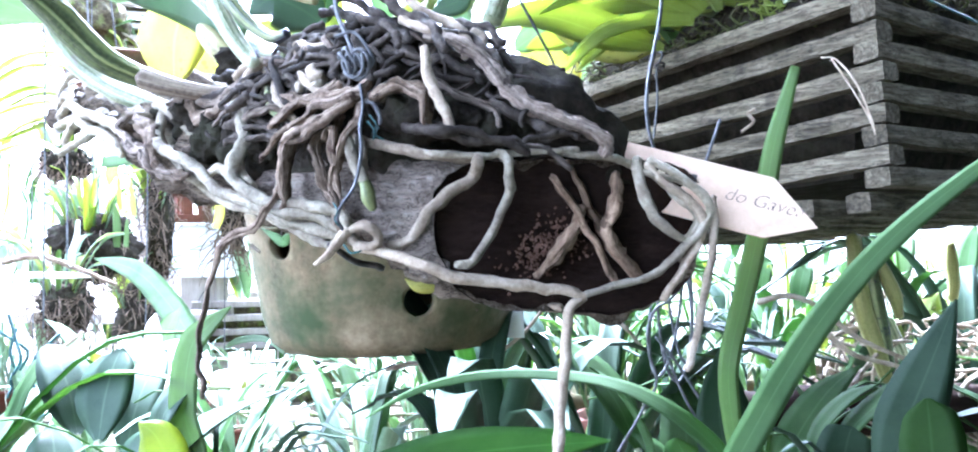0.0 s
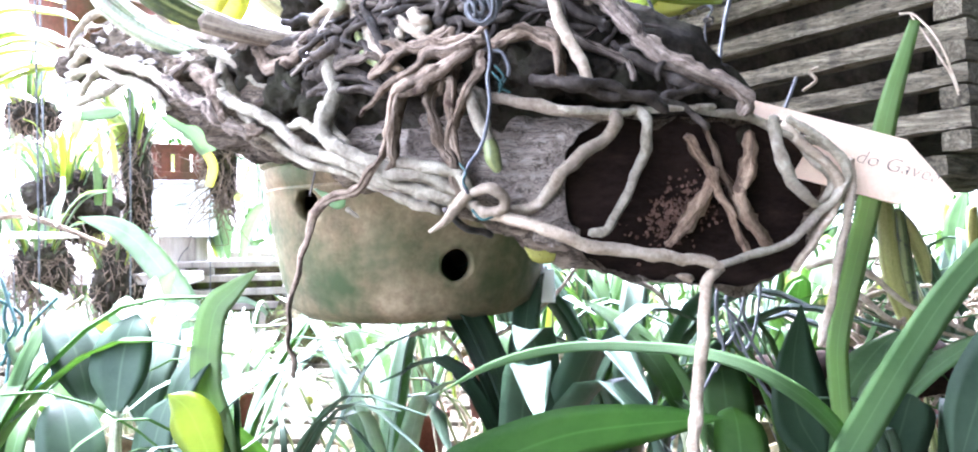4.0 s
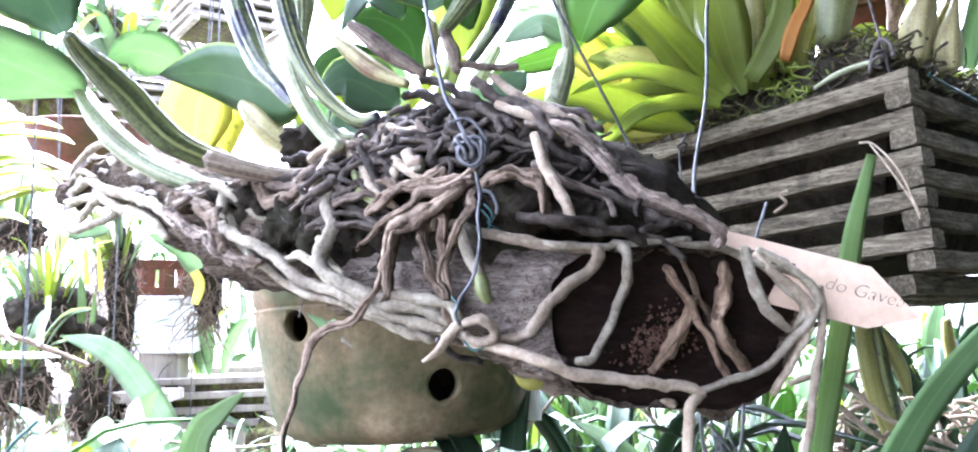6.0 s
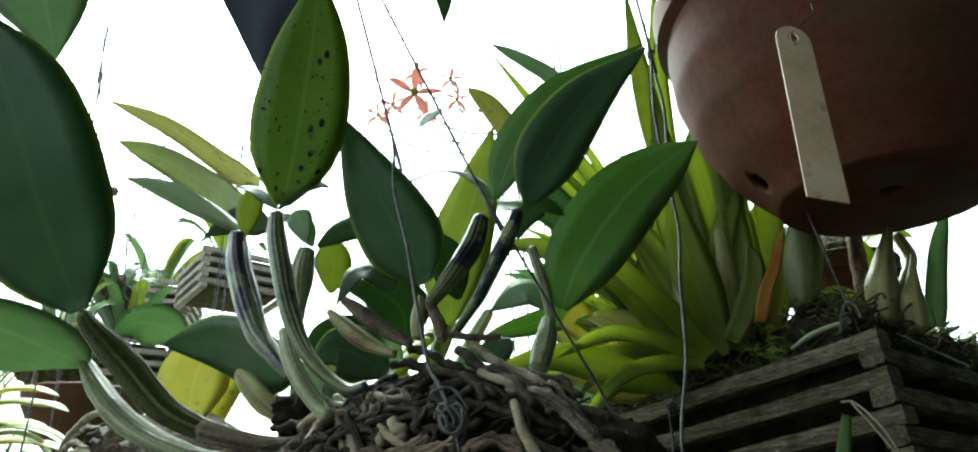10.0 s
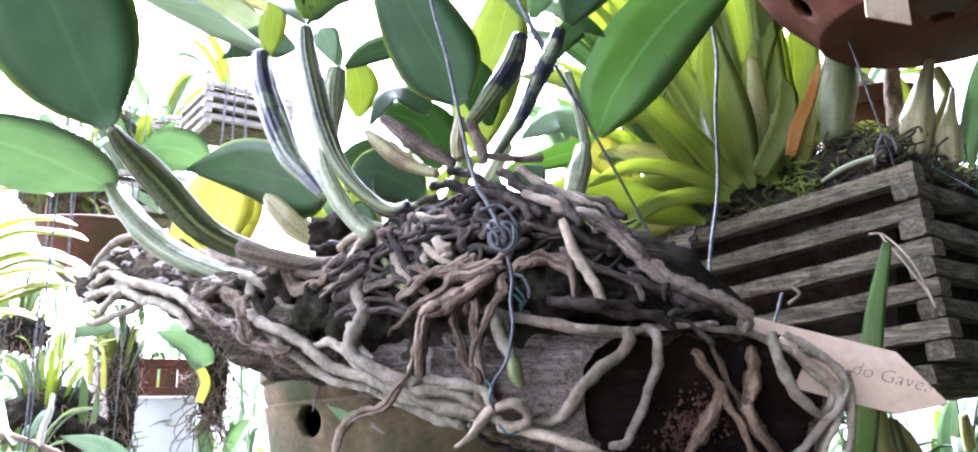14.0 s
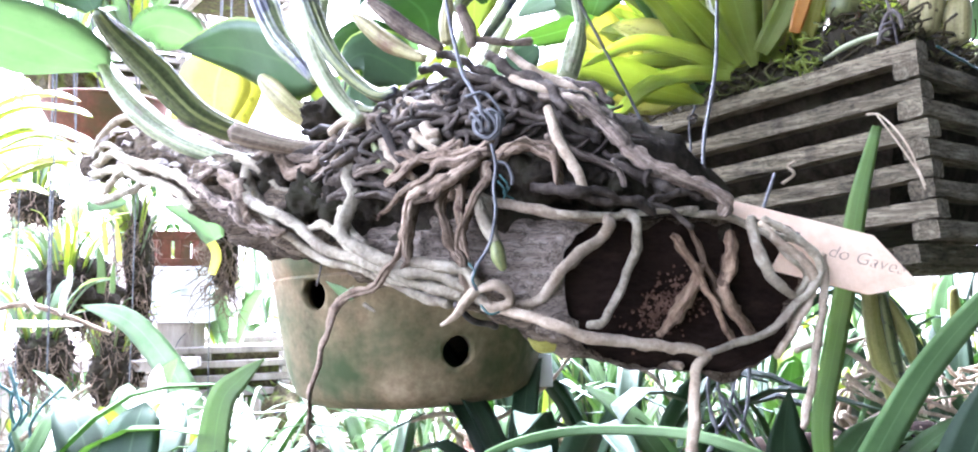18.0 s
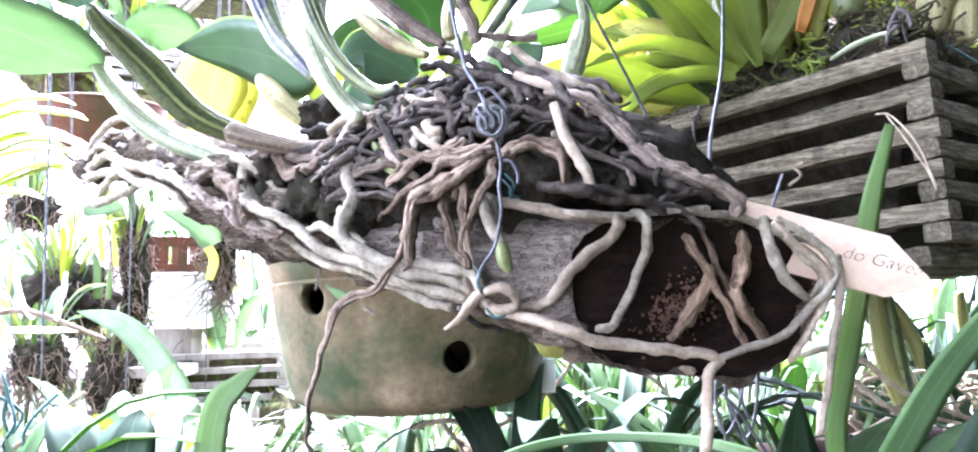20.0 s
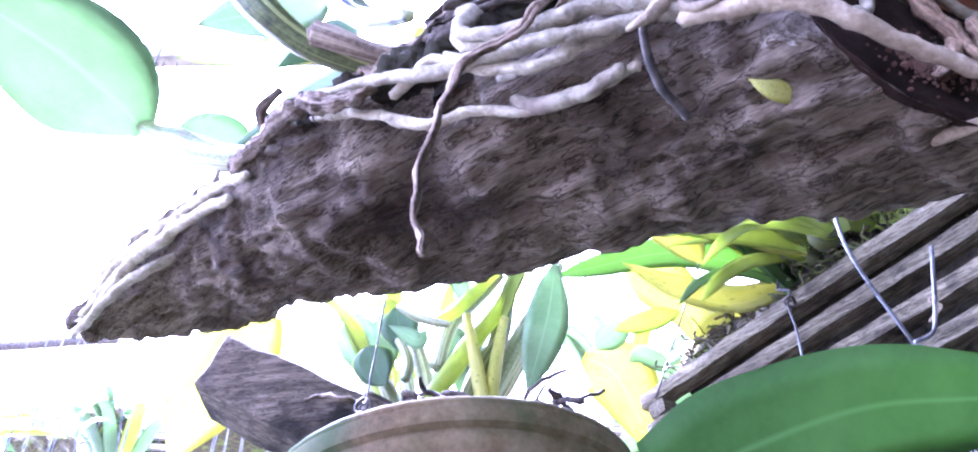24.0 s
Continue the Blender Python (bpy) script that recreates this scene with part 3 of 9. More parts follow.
def build_log():
    bm = bmesh.new()
    steps, n = 230, 130
    cs = spline([k[0] for k in SECTIONS], steps)
    ac = spline([k[1] for k in SECTIONS], steps)
    hw = spline([(k[2], k[3]) for k in SECTIONS], steps)
    rows = []
    for i in range(steps + 1):
        rows.append([bm.verts.new(q) for q in section(cs[i], ac[i], hw[i][0], hw[i][1], n, i == 0, 0.55 + 0.2 * min(1.0, i / 40))])
    bare = bmesh.new()
    for i, (a, b) in enumerate(zip(rows, rows[1:])):
        for k in range(n):
            w = 2 * math.pi * k / n - math.pi
            edge = 0.22 * noise.noise(a[k].co * 38) + 0.16 * noise.noise(a[k].co * 90)
            if i < 86 + 60 * edge and -1.25 - edge < w < 0.35 + edge:
                bare.faces.new([bare.verts.new(v.co) for v in (a[k], a[(k + 1) % n], b[(k + 1) % n], b[k])])
            else:
                bm.faces.new((a[k], a[(k + 1) % n], b[(k + 1) % n], b[k]))
    bmesh.ops.remove_doubles(bare, verts=bare.verts[:], dist=0.00001)
    bmesh.ops.recalc_face_normals(bare, faces=bare.faces)
    part("bare_wood", bare, M_BARE, log, "bleached bare wood where the bark is gone")
    bm.faces.new(rows[-1])
    rim = [v.co.copy() for v in rows[0]]
    bmesh.ops.recalc_face_normals(bm, faces=bm.faces)
    part("bark", bm, M_BARK, log)
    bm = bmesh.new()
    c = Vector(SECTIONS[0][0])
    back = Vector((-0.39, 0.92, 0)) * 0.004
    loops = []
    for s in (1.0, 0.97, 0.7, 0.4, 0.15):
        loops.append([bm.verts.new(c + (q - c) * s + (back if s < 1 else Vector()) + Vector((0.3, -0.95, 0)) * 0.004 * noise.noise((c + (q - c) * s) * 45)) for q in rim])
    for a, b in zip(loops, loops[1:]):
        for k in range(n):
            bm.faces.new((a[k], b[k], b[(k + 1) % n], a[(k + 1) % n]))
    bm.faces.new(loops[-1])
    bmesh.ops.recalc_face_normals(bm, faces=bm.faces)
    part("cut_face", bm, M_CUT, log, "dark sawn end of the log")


build_log()

orchid = thing("mounted_orchid", (-0.09, 0.46, 1.53), "orchid with thick green leaves, its many roots gripping a log", "orchid")


def root(pts, radii, material, label=""):
    """One aerial root; it tapers a little and is never quite round."""
    thin = 0.78 if material in (M_BROWN, M_STICK) else 0.68
    radii = tuple(q * thin for q in radii)
    r = radii if len(radii) > 1 else (radii[0] * 0.92, radii[0] * 1.05, radii[0] * 0.97, radii[0] * 0.8)
    d = sum((Vector(a) - Vector(b)).length for a, b in zip(pts, pts[1:]))
    rod("aerial_root", pts, r, material, orchid, label, steps=max(8, int(d / 0.0024)), ring=12, knobs=0.6 if material in (M_BROWN, M_STICK, M_DARKROOT, M_RIDGE) else 0.3,
        flat=0.66 if material in (M_BROWN, M_STICK) else 0.85, ridges={M_BROWN: 0.14, M_STICK: 0.2, M_RIDGE: 0.16}.get(material, 0.05), groove=0.3 if material in (M_BROWN, M_STICK) else 0.05,
        wander=0.003 if material in (M_BROWN, M_DARKROOT) else 0.0012, seed=len(bpy.data.objects), scale=170.0)


def bulb(name, pts, radii, material, label=""):
    radii = tuple(q * 0.74 for q in radii)
    b = rod(name, pts, radii, material, orchid, label, steps=34, ring=52, knobs=0.08, seed=len(bpy.data.objects), scale=60.0, ridges=0.03, ribs=0.14)
    path, rad = spline(pts, 34), spline([(q,) for q in radii], 34)[:, 0]
    for i in (6, 14, 22, 29):
        if rad[i] > 0.0035:
            rod("node_ring", [path[i - 1] * 0.45 + path[i] * 0.55, path[i], path[i] * 0.55 + path[i + 1] * 0.45], (rad[i] * 0.98, rad[i] * 1.14, rad[i] * 0.98), M_DRYBULB, b, steps=4, ring=12, caps=False)
    return b


def mound():
    """The dark heap of old roots and humus that the canes stand on."""
    bm = bmesh.new()
    c = Vector((-0.075, 0.472, 1.515))
    rings, n = 22, 60
    rows = []
    for i in range(rings + 1):
        e = i / rings * math.pi / 2
        row = []
        for k in range(n):
            a = 2 * math.pi * k / n
            q = Vector((math.cos(a) * math.cos(e) * 0.125, math.sin(a) * math.cos(e) * 0.058, math.sin(e) * 0.088))
            q.x += 0.02 * (1 - math.sin(e))
            w = c + q
            d = 0.012 * noise.noise(w * 35) + 0.007 * noise.noise(w * 90) + 0.003 * noise.noise(w * 200)
            row.append(bm.verts.new(w + q.normalized() * d))
        rows.append(row)
    for a, b in zip(rows, rows[1:]):
        for k in range(n):
            bm.faces.new((a[k], a[(k + 1) % n], b[(k + 1) % n], b[k]))
    bmesh.ops.remove_doubles(bm, verts=rows[-1], dist=0.004)
    bmesh.ops.recalc_face_normals(bm, faces=bm.faces)
    part("humus", bm, M_HUMUS, orchid, "black heap of humus and dead roots")
    r = random.Random(11)
    for k in range(105):
        a, e = r.uniform(math.pi * 0.95, math.pi * 1.62), r.uniform(0.5, 1.4)
        pts = []
        for j in range(5):
            q = Vector((math.cos(a) * math.cos(e) * 0.13, math.sin(a) * math.cos(e) * 0.063, math.sin(e) * 0.092))
            q.x += 0.02 * (1 - math.sin(e))
            pts.append(c + q * (1.0 + r.uniform(-0.03, 0.1)))
            a += r.uniform(-0.3, 0.3)
            e = max(0.25, e + r.uniform(-0.3, 0.2))
        rod("heap_root", pts, (0.0014, r.uniform(0.0012, 0.0027), 0.0008), r.choice((M_DARKROOT,) * 6 + (M_RIDGE,)), orchid, steps=22, ring=8, knobs=0.5, seed=k, scale=180.0, wander=0.004)
    for k in range(26):
        q = c + Vector((r.uniform(-0.185, -0.06), 0, 0))
        q.y += -0.012 - (q.x + 0.075) * 0.6
        q.z += 0.018 - (q.x + 0.075) * 0.2
        pts = [q]
        for j in range(4):
            q = q + Vector((r.uniform(-0.03, 0.03), r.uniform(-0.02, 0.004), r.uniform(-0.012, 0.008)))
            pts.append(q)
        rod("heap_root", pts, (0.003, r.uniform(0.003, 0.005), 0.002), r.choice((M_DARKROOT, M_DARKROOT, M_RIDGE)), orchid, steps=22, ring=8, knobs=0.5, seed=k, scale=170.0, wander=0.004)


mound()

crumbs = bmesh.new()
rc = random.Random(3)
for k in range(420):
    u, v = rc.gauss(0, 0.010), rc.gauss(0, 0.007)
    q = Vector((0.008 + u, 0.4145 + u * 0.42, 1.482 + v + u * 0.4))
    m = Matrix.Translation(q) @ Euler((rc.uniform(0, 3), rc.uniform(0, 3), 0)).to_matrix().to_4x4() @ Matrix.Diagonal((1, rc.uniform(0.5, 1), rc.uniform(0.5, 1), 1))
    bmesh.ops.create_icosphere(crumbs, subdivisions=1, radius=rc.uniform(0.0004, 0.0013), matrix=m)
tagged(part("crumbling_wood", crumbs, M_CRUMB, log, "crumbling reddish wood on the cut end", smooth=False), kind="stuff")


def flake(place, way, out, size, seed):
    """A thin curled flake of bleached bark; its paleness also carries glare."""
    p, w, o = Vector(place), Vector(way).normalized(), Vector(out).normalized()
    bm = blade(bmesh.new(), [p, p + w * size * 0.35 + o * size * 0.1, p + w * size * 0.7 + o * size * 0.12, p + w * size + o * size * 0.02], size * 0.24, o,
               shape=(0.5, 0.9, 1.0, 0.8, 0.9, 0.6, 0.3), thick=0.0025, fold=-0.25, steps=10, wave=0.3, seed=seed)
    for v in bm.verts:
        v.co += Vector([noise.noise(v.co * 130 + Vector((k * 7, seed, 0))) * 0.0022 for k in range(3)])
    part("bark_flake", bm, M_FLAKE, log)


def lump(place, size, seed):
    """A crumbly black clod of old potting fibre."""
    bm = bmesh.new()
    bmesh.ops.create_icosphere(bm, subdivisions=4, radius=size)
    for v in bm.verts:
        q = v.co / size
        v.co *= 1 + 0.4 * noise.noise(q * 1.6 + Vector((seed, 0, 0))) + 0.25 * noise.noise(q * 4 + Vector((0, seed, 0))) + 0.12 * noise.noise(q * 10)
        v.co += Vector(place)
    part("humus_clod", bm, M_HUMUS, orchid)



# ---- the mounted orchid ----
root([(-0.098, 0.408, 1.539), (-0.075, 0.395, 1.532), (-0.055, 0.386, 1.528), (-0.041, 0.388, 1.526), (-0.029, 0.393, 1.526), (-0.027, 0.386, 1.523), (-0.03, 0.392, 1.516), (-0.042, 0.387, 1.508), (-0.052, 0.385, 1.499), (-0.057, 0.387, 1.49), (-0.06, 0.389, 1.486), (-0.067, 0.392, 1.483), (-0.073, 0.395, 1.482)], (0.0046,), M_TAN)
root([(-0.019, 0.397, 1.529), (-0.014, 0.395, 1.526), (-0.012, 0.394, 1.52), (-0.013, 0.399, 1.507), (-0.019, 0.397, 1.493), (-0.026, 0.394, 1.48), (-0.031, 0.387, 1.474), (-0.038, 0.387, 1.472)], (0.0042,), M_ROOT)
root([(-0.09, 0.395, 1.482), (-0.075, 0.389, 1.479), (-0.055, 0.381, 1.473), (-0.038, 0.384, 1.467), (-0.017, 0.392, 1.464), (0.002, 0.398, 1.461), (0.018, 0.403, 1.458), (0.026, 0.404, 1.456)], (0.005,), M_TAN)
root([(0.026, 0.404, 1.456), (0.019, 0.399, 1.45), (0.017, 0.396, 1.434), (0.015, 0.395, 1.411), (0.013, 0.393, 1.379), (0.013, 0.393, 1.361)], (0.0045, 0.0044, 0.0048, 0.005, 0.0044,), M_TAN)
root([(0.0099, 0.4083, 1.5177), (0.0226, 0.4136, 1.4992), (0.0331, 0.4180, 1.4817), (0.0447, 0.4229, 1.4603)], (0.0039, 0.0043, 0.0043, 0.0030,), M_STICK)
root([(0.0175, 0.4155, 1.5263), (0.0251, 0.4187, 1.5119), (0.0322, 0.4216, 1.4975), (0.0408, 0.4253, 1.4838), (0.0616, 0.4340, 1.4623)], (0.0026, 0.0035, 0.0039, 0.0052, 0.0035,), M_STICK)
root([(0.0436, 0.4234, 1.5202), (0.0432, 0.4233, 1.5056), (0.0384, 0.4213, 1.4927), (0.0433, 0.4233, 1.4798), (0.0566, 0.4289, 1.4655)], (0.0035, 0.0047, 0.0052, 0.0056, 0.0035,), M_STICK)
root([(0.0261, 0.4181, 1.5023), (0.0201, 0.4156, 1.4881), (0.0106, 0.4116, 1.4758), (0.0008, 0.4075, 1.4657)], (0.0039, 0.0052, 0.0043, 0.0022,), M_STICK)
root([(0.055, 0.422, 1.528), (0.056, 0.419, 1.517), (0.06, 0.419, 1.502), (0.071, 0.423, 1.49), (0.08, 0.429, 1.485)], (0.0043,), M_ROOT)
root([(0.06, 0.422, 1.525), (0.068, 0.422, 1.516), (0.084, 0.426, 1.505), (0.091, 0.429, 1.495), (0.089, 0.431, 1.482), (0.083, 0.43, 1.473), (0.073, 0.428, 1.457), (0.07, 0.429, 1.452)], (0.0042,), M_TAN)
root([(0.061, 0.421, 1.527), (0.076, 0.423, 1.519), (0.09, 0.427, 1.509), (0.094, 0.429, 1.5), (0.089, 0.428, 1.489), (0.079, 0.428, 1.478), (0.065, 0.424, 1.467), (0.05, 0.418, 1.462), (0.027, 0.407, 1.457)], (0.004,), M_ROOT)
root([(0.068, 0.428, 1.522), (0.074, 0.427, 1.509), (0.088, 0.432, 1.499), (0.087, 0.433, 1.489), (0.081, 0.431, 1.485)], (0.0035,), M_ROOT)
root([(0.096, 0.429, 1.508), (0.098, 0.43, 1.495), (0.096, 0.431, 1.473), (0.09, 0.429, 1.444), (0.085, 0.427, 1.422), (0.082, 0.426, 1.415)], (0.003, 0.0035, 0.0032, 0.0024,), M_TAN)
root([(0.013, 0.411, 1.53), (0.03, 0.418, 1.529), (0.048, 0.426, 1.527), (0.06, 0.422, 1.52), (0.074, 0.426, 1.517), (0.089, 0.429, 1.512)], (0.0034,), M_ROOT)
root([(-0.077, 0.399, 1.534), (-0.061, 0.389, 1.529), (-0.047, 0.384, 1.527), (-0.032, 0.39, 1.527), (-0.017, 0.396, 1.528), (0.003, 0.404, 1.53), (0.023, 0.413, 1.532)], (0.003,), M_ROOT)
root([(-0.059, 0.393, 1.542), (-0.041, 0.388, 1.536), (-0.017, 0.397, 1.536), (0.003, 0.404, 1.533), (0.019, 0.409, 1.522)], (0.0032,), M_DARKROOT)
root([(-0.005, 0.397, 1.535), (0.009, 0.406, 1.54), (0.021, 0.416, 1.543)], (0.003,), M_DARKROOT)
root([(-0.059, 0.425, 1.595), (-0.042, 0.417, 1.59), (-0.029, 0.417, 1.582), (-0.019, 0.41, 1.569), (-0.006, 0.406, 1.556), (0.011, 0.406, 1.548), (0.028, 0.409, 1.542), (0.037, 0.411, 1.536), (0.036, 0.413, 1.53)], (0.005, 0.0065, 0.007, 0.0072, 0.0068, 0.006,), M_RIDGE)
root([(-0.049, 0.422, 1.597), (-0.032, 0.425, 1.595), (-0.02, 0.42, 1.578), (-0.011, 0.412, 1.563), (0.004, 0.413, 1.553), (0.027, 0.419, 1.546)], (0.003, 0.004, 0.004, 0.003,), M_DARKROOT)
root([(-0.057, 0.404, 1.584), (-0.054, 0.395, 1.573), (-0.05, 0.387, 1.559), (-0.043, 0.385, 1.548), (-0.04, 0.384, 1.538)], (0.0038, 0.0045, 0.0045, 0.004,), M_TAN)
root([(-0.035, 0.441, 1.601), (-0.029, 0.441, 1.597), (-0.027, 0.431, 1.585), (-0.029, 0.428, 1.581)], (0.0038,), M_TAN)
root([(-0.002, 0.405, 1.555), (-0.005, 0.401, 1.547), (-0.006, 0.401, 1.543)], (0.0025, 0.002, 0.0015,), M_DARKROOT)
root([(-0.08, 0.402, 1.557), (-0.069, 0.4, 1.563), (-0.056, 0.393, 1.56), (-0.052, 0.387, 1.552), (-0.053, 0.383, 1.542)], (0.0042,), M_BROWN)
root([(-0.09, 0.397, 1.536), (-0.088, 0.394, 1.529), (-0.085, 0.392, 1.52)], (0.004, 0.005, 0.003,), M_ROOT)
rod("aerial_root", [(-0.093, 0.388, 1.536), (-0.091, 0.388, 1.528), (-0.087, 0.388, 1.519), (-0.084, 0.388, 1.514)], (0.0022, 0.0034, 0.0038, 0.003), M_ROOT, orchid, "young white root", steps=24, ring=12, knobs=0.2)
rod("root_tip", [(-0.085, 0.388, 1.515), (-0.083, 0.388, 1.510), (-0.082, 0.388, 1.505), (-0.080, 0.388, 1.500)], (0.0027, 0.0036, 0.0038, 0.0023), M_OLIVE, orchid, "olive-yellow growing root tip", steps=20, ring=12, knobs=0.12)
root([(-0.086, 0.406, 1.566), (-0.093, 0.402, 1.561), (-0.107, 0.406, 1.559), (-0.122, 0.414, 1.561), (-0.132, 0.416, 1.556), (-0.138, 0.419, 1.55), (-0.143, 0.421, 1.546)], (0.004, 0.0045, 0.004, 0.003, 0.0015,), M_BROWN)
root([(-0.088, 0.401, 1.56), (-0.098, 0.398, 1.556), (-0.11, 0.4, 1.554), (-0.12, 0.402, 1.548), (-0.129, 0.403, 1.542), (-0.137, 0.405, 1.534), (-0.146, 0.413, 1.526)], (0.005, 0.006, 0.0055, 0.005, 0.0015,), M_BROWN)
root([(-0.093, 0.398, 1.557), (-0.106, 0.394, 1.547), (-0.118, 0.396, 1.543), (-0.125, 0.395, 1.536), (-0.13, 0.398, 1.53), (-0.132, 0.4, 1.519), (-0.133, 0.402, 1.512), (-0.136, 0.403, 1.502), (-0.147, 0.406, 1.491), (-0.162, 0.411, 1.485), (-0.168, 0.413, 1.479), (-0.175, 0.415, 1.462), (-0.179, 0.418, 1.443), (-0.183, 0.42, 1.421), (-0.182, 0.42, 1.408), (-0.18, 0.419, 1.397)], (0.005, 0.0055, 0.0042, 0.0034, 0.003, 0.0032, 0.0036, 0.0032, 0.0032, 0.0016,), M_BROWN, "long dead root hanging free")
root([(-0.103, 0.397, 1.551), (-0.115, 0.395, 1.54), (-0.124, 0.397, 1.536), (-0.126, 0.397, 1.529), (-0.126, 0.399, 1.516), (-0.128, 0.402, 1.506), (-0.133, 0.407, 1.498)], (0.0045, 0.0055, 0.005, 0.0045, 0.0015,), M_BROWN)
root([(-0.099, 0.398, 1.548), (-0.102, 0.397, 1.543), (-0.109, 0.396, 1.536), (-0.11, 0.396, 1.526), (-0.106, 0.396, 1.513), (-0.102, 0.394, 1.504), (-0.1, 0.393, 1.496), (-0.098, 0.394, 1.488)], (0.004, 0.0045, 0.004, 0.004, 0.003,), M_BROWN)
root([(-0.089, 0.398, 1.554), (-0.088, 0.391, 1.544), (-0.093, 0.388, 1.535), (-0.1, 0.393, 1.526), (-0.103, 0.394, 1.516), (-0.102, 0.396, 1.504)], (0.0045, 0.0045, 0.004, 0.003,), M_BROWN)
root([(-0.106, 0.395, 1.536), (-0.103, 0.395, 1.539), (-0.1, 0.391, 1.534), (-0.101, 0.394, 1.522), (-0.099, 0.393, 1.504), (-0.097, 0.394, 1.491)], (0.003, 0.004, 0.0035, 0.003,), M_BROWN)
root([(-0.172, 0.459, 1.573), (-0.165, 0.447, 1.563), (-0.167, 0.442, 1.552), (-0.162, 0.432, 1.539), (-0.167, 0.43, 1.528), (-0.168, 0.429, 1.519), (-0.159, 0.423, 1.511), (-0.142, 0.413, 1.504), (-0.128, 0.404, 1.499), (-0.113, 0.399, 1.497), (-0.098, 0.396, 1.491), (-0.09, 0.393, 1.484)], (0.005, 0.0055, 0.006, 0.0055, 0.0058, 0.0058, 0.005,), M_ROOT)
root([(-0.245, 0.509, 1.567), (-0.242, 0.494, 1.552), (-0.234, 0.48, 1.54), (-0.213, 0.465, 1.532), (-0.197, 0.454, 1.523), (-0.181, 0.443, 1.511), (-0.159, 0.429, 1.505), (-0.138, 0.416, 1.498), (-0.119, 0.406, 1.491), (-0.101, 0.398, 1.488)], (0.0045, 0.0055, 0.005, 0.0055, 0.006, 0.005,), M_ROOT)
root([(-0.199, 0.463, 1.52), (-0.184, 0.449, 1.524), (-0.174, 0.443, 1.519), (-0.164, 0.436, 1.509)], (0.004,), M_ROOT)
root([(-0.128, 0.404, 1.504), (-0.112, 0.397, 1.501), (-0.099, 0.393, 1.499), (-0.093, 0.392, 1.491)], (0.0055,), M_ROOT)
root([(-0.092, 0.391, 1.49), (-0.083, 0.385, 1.492), (-0.077, 0.385, 1.487), (-0.078, 0.387, 1.482), (-0.088, 0.391, 1.482), (-0.091, 0.391, 1.485)], (0.0042,), M_TAN)
root([(-0.093, 0.39, 1.49), (-0.099, 0.391, 1.483), (-0.105, 0.391, 1.476), (-0.111, 0.392, 1.472)], (0.0045, 0.0045, 0.003, 0.0015,), M_TAN)
root([(-0.154, 0.42, 1.481), (-0.148, 0.416, 1.477)], (0.002, 0.001,), M_ROOT)
root([(-0.306, 0.568, 1.577), (-0.267, 0.519, 1.562), (-0.246, 0.491, 1.55), (-0.238, 0.477, 1.536), (-0.229, 0.471, 1.527), (-0.208, 0.458, 1.52)], (0.004, 0.006, 0.005, 0.004,), M_BROWN)
root([(-0.295, 0.546, 1.56), (-0.27, 0.512, 1.546), (-0.246, 0.481, 1.535), (-0.233, 0.473, 1.526), (-0.216, 0.463, 1.52)], (0.005, 0.007, 0.006,), M_RIDGE)
root([(-0.244, 0.506, 1.566), (-0.229, 0.5, 1.575), (-0.213, 0.489, 1.571)], (0.004,), M_RIDGE)
root([(-0.217, 0.49, 1.57), (-0.208, 0.478, 1.558), (-0.193, 0.468, 1.56), (-0.186, 0.467, 1.565)], (0.004, 0.006, 0.003,), M_BROWN)
root([(-0.232, 0.503, 1.573), (-0.203, 0.48, 1.567), (-0.182, 0.465, 1.566)], (0.005,), M_RIDGE)
root([(-0.16, 0.463, 1.588), (-0.15, 0.447, 1.576), (-0.145, 0.435, 1.565), (-0.139, 0.425, 1.554)], (0.004, 0.005, 0.004,), M_ROOT)
root([(-0.139, 0.447, 1.586), (-0.133, 0.434, 1.574), (-0.128, 0.422, 1.565)], (0.005, 0.005, 0.003,), M_ROOT)
root([(-0.13, 0.438, 1.581), (-0.121, 0.429, 1.575), (-0.116, 0.422, 1.571), (-0.12, 0.421, 1.566)], (0.005,), M_ROOT)
root([(-0.172, 0.465, 1.581), (-0.165, 0.463, 1.586), (-0.158, 0.46, 1.588), (-0.155, 0.453, 1.579)], (0.005, 0.0055, 0.004,), M_TAN)
root([(-0.18, 0.473, 1.579), (-0.187, 0.471, 1.572), (-0.193, 0.473, 1.569)], (0.004,), M_RIDGE)
root([(-0.148, 0.466, 1.601), (-0.136, 0.46, 1.603), (-0.121, 0.447, 1.597), (-0.117, 0.439, 1.586)], (0.004,), M_DARKROOT)
root([(-0.166, 0.468, 1.586), (-0.155, 0.466, 1.595), (-0.14, 0.462, 1.602), (-0.125, 0.461, 1.611)], (0.004,), M_DARKROOT)
root([(-0.129, 0.469, 1.619), (-0.112, 0.457, 1.616), (-0.103, 0.445, 1.605), (-0.112, 0.441, 1.593)], (0.0045,), M_DARKROOT)
root([(-0.118, 0.466, 1.628), (-0.103, 0.457, 1.623), (-0.088, 0.445, 1.613), (-0.078, 0.432, 1.602), (-0.066, 0.415, 1.59)], (0.0045,), M_DARKROOT)
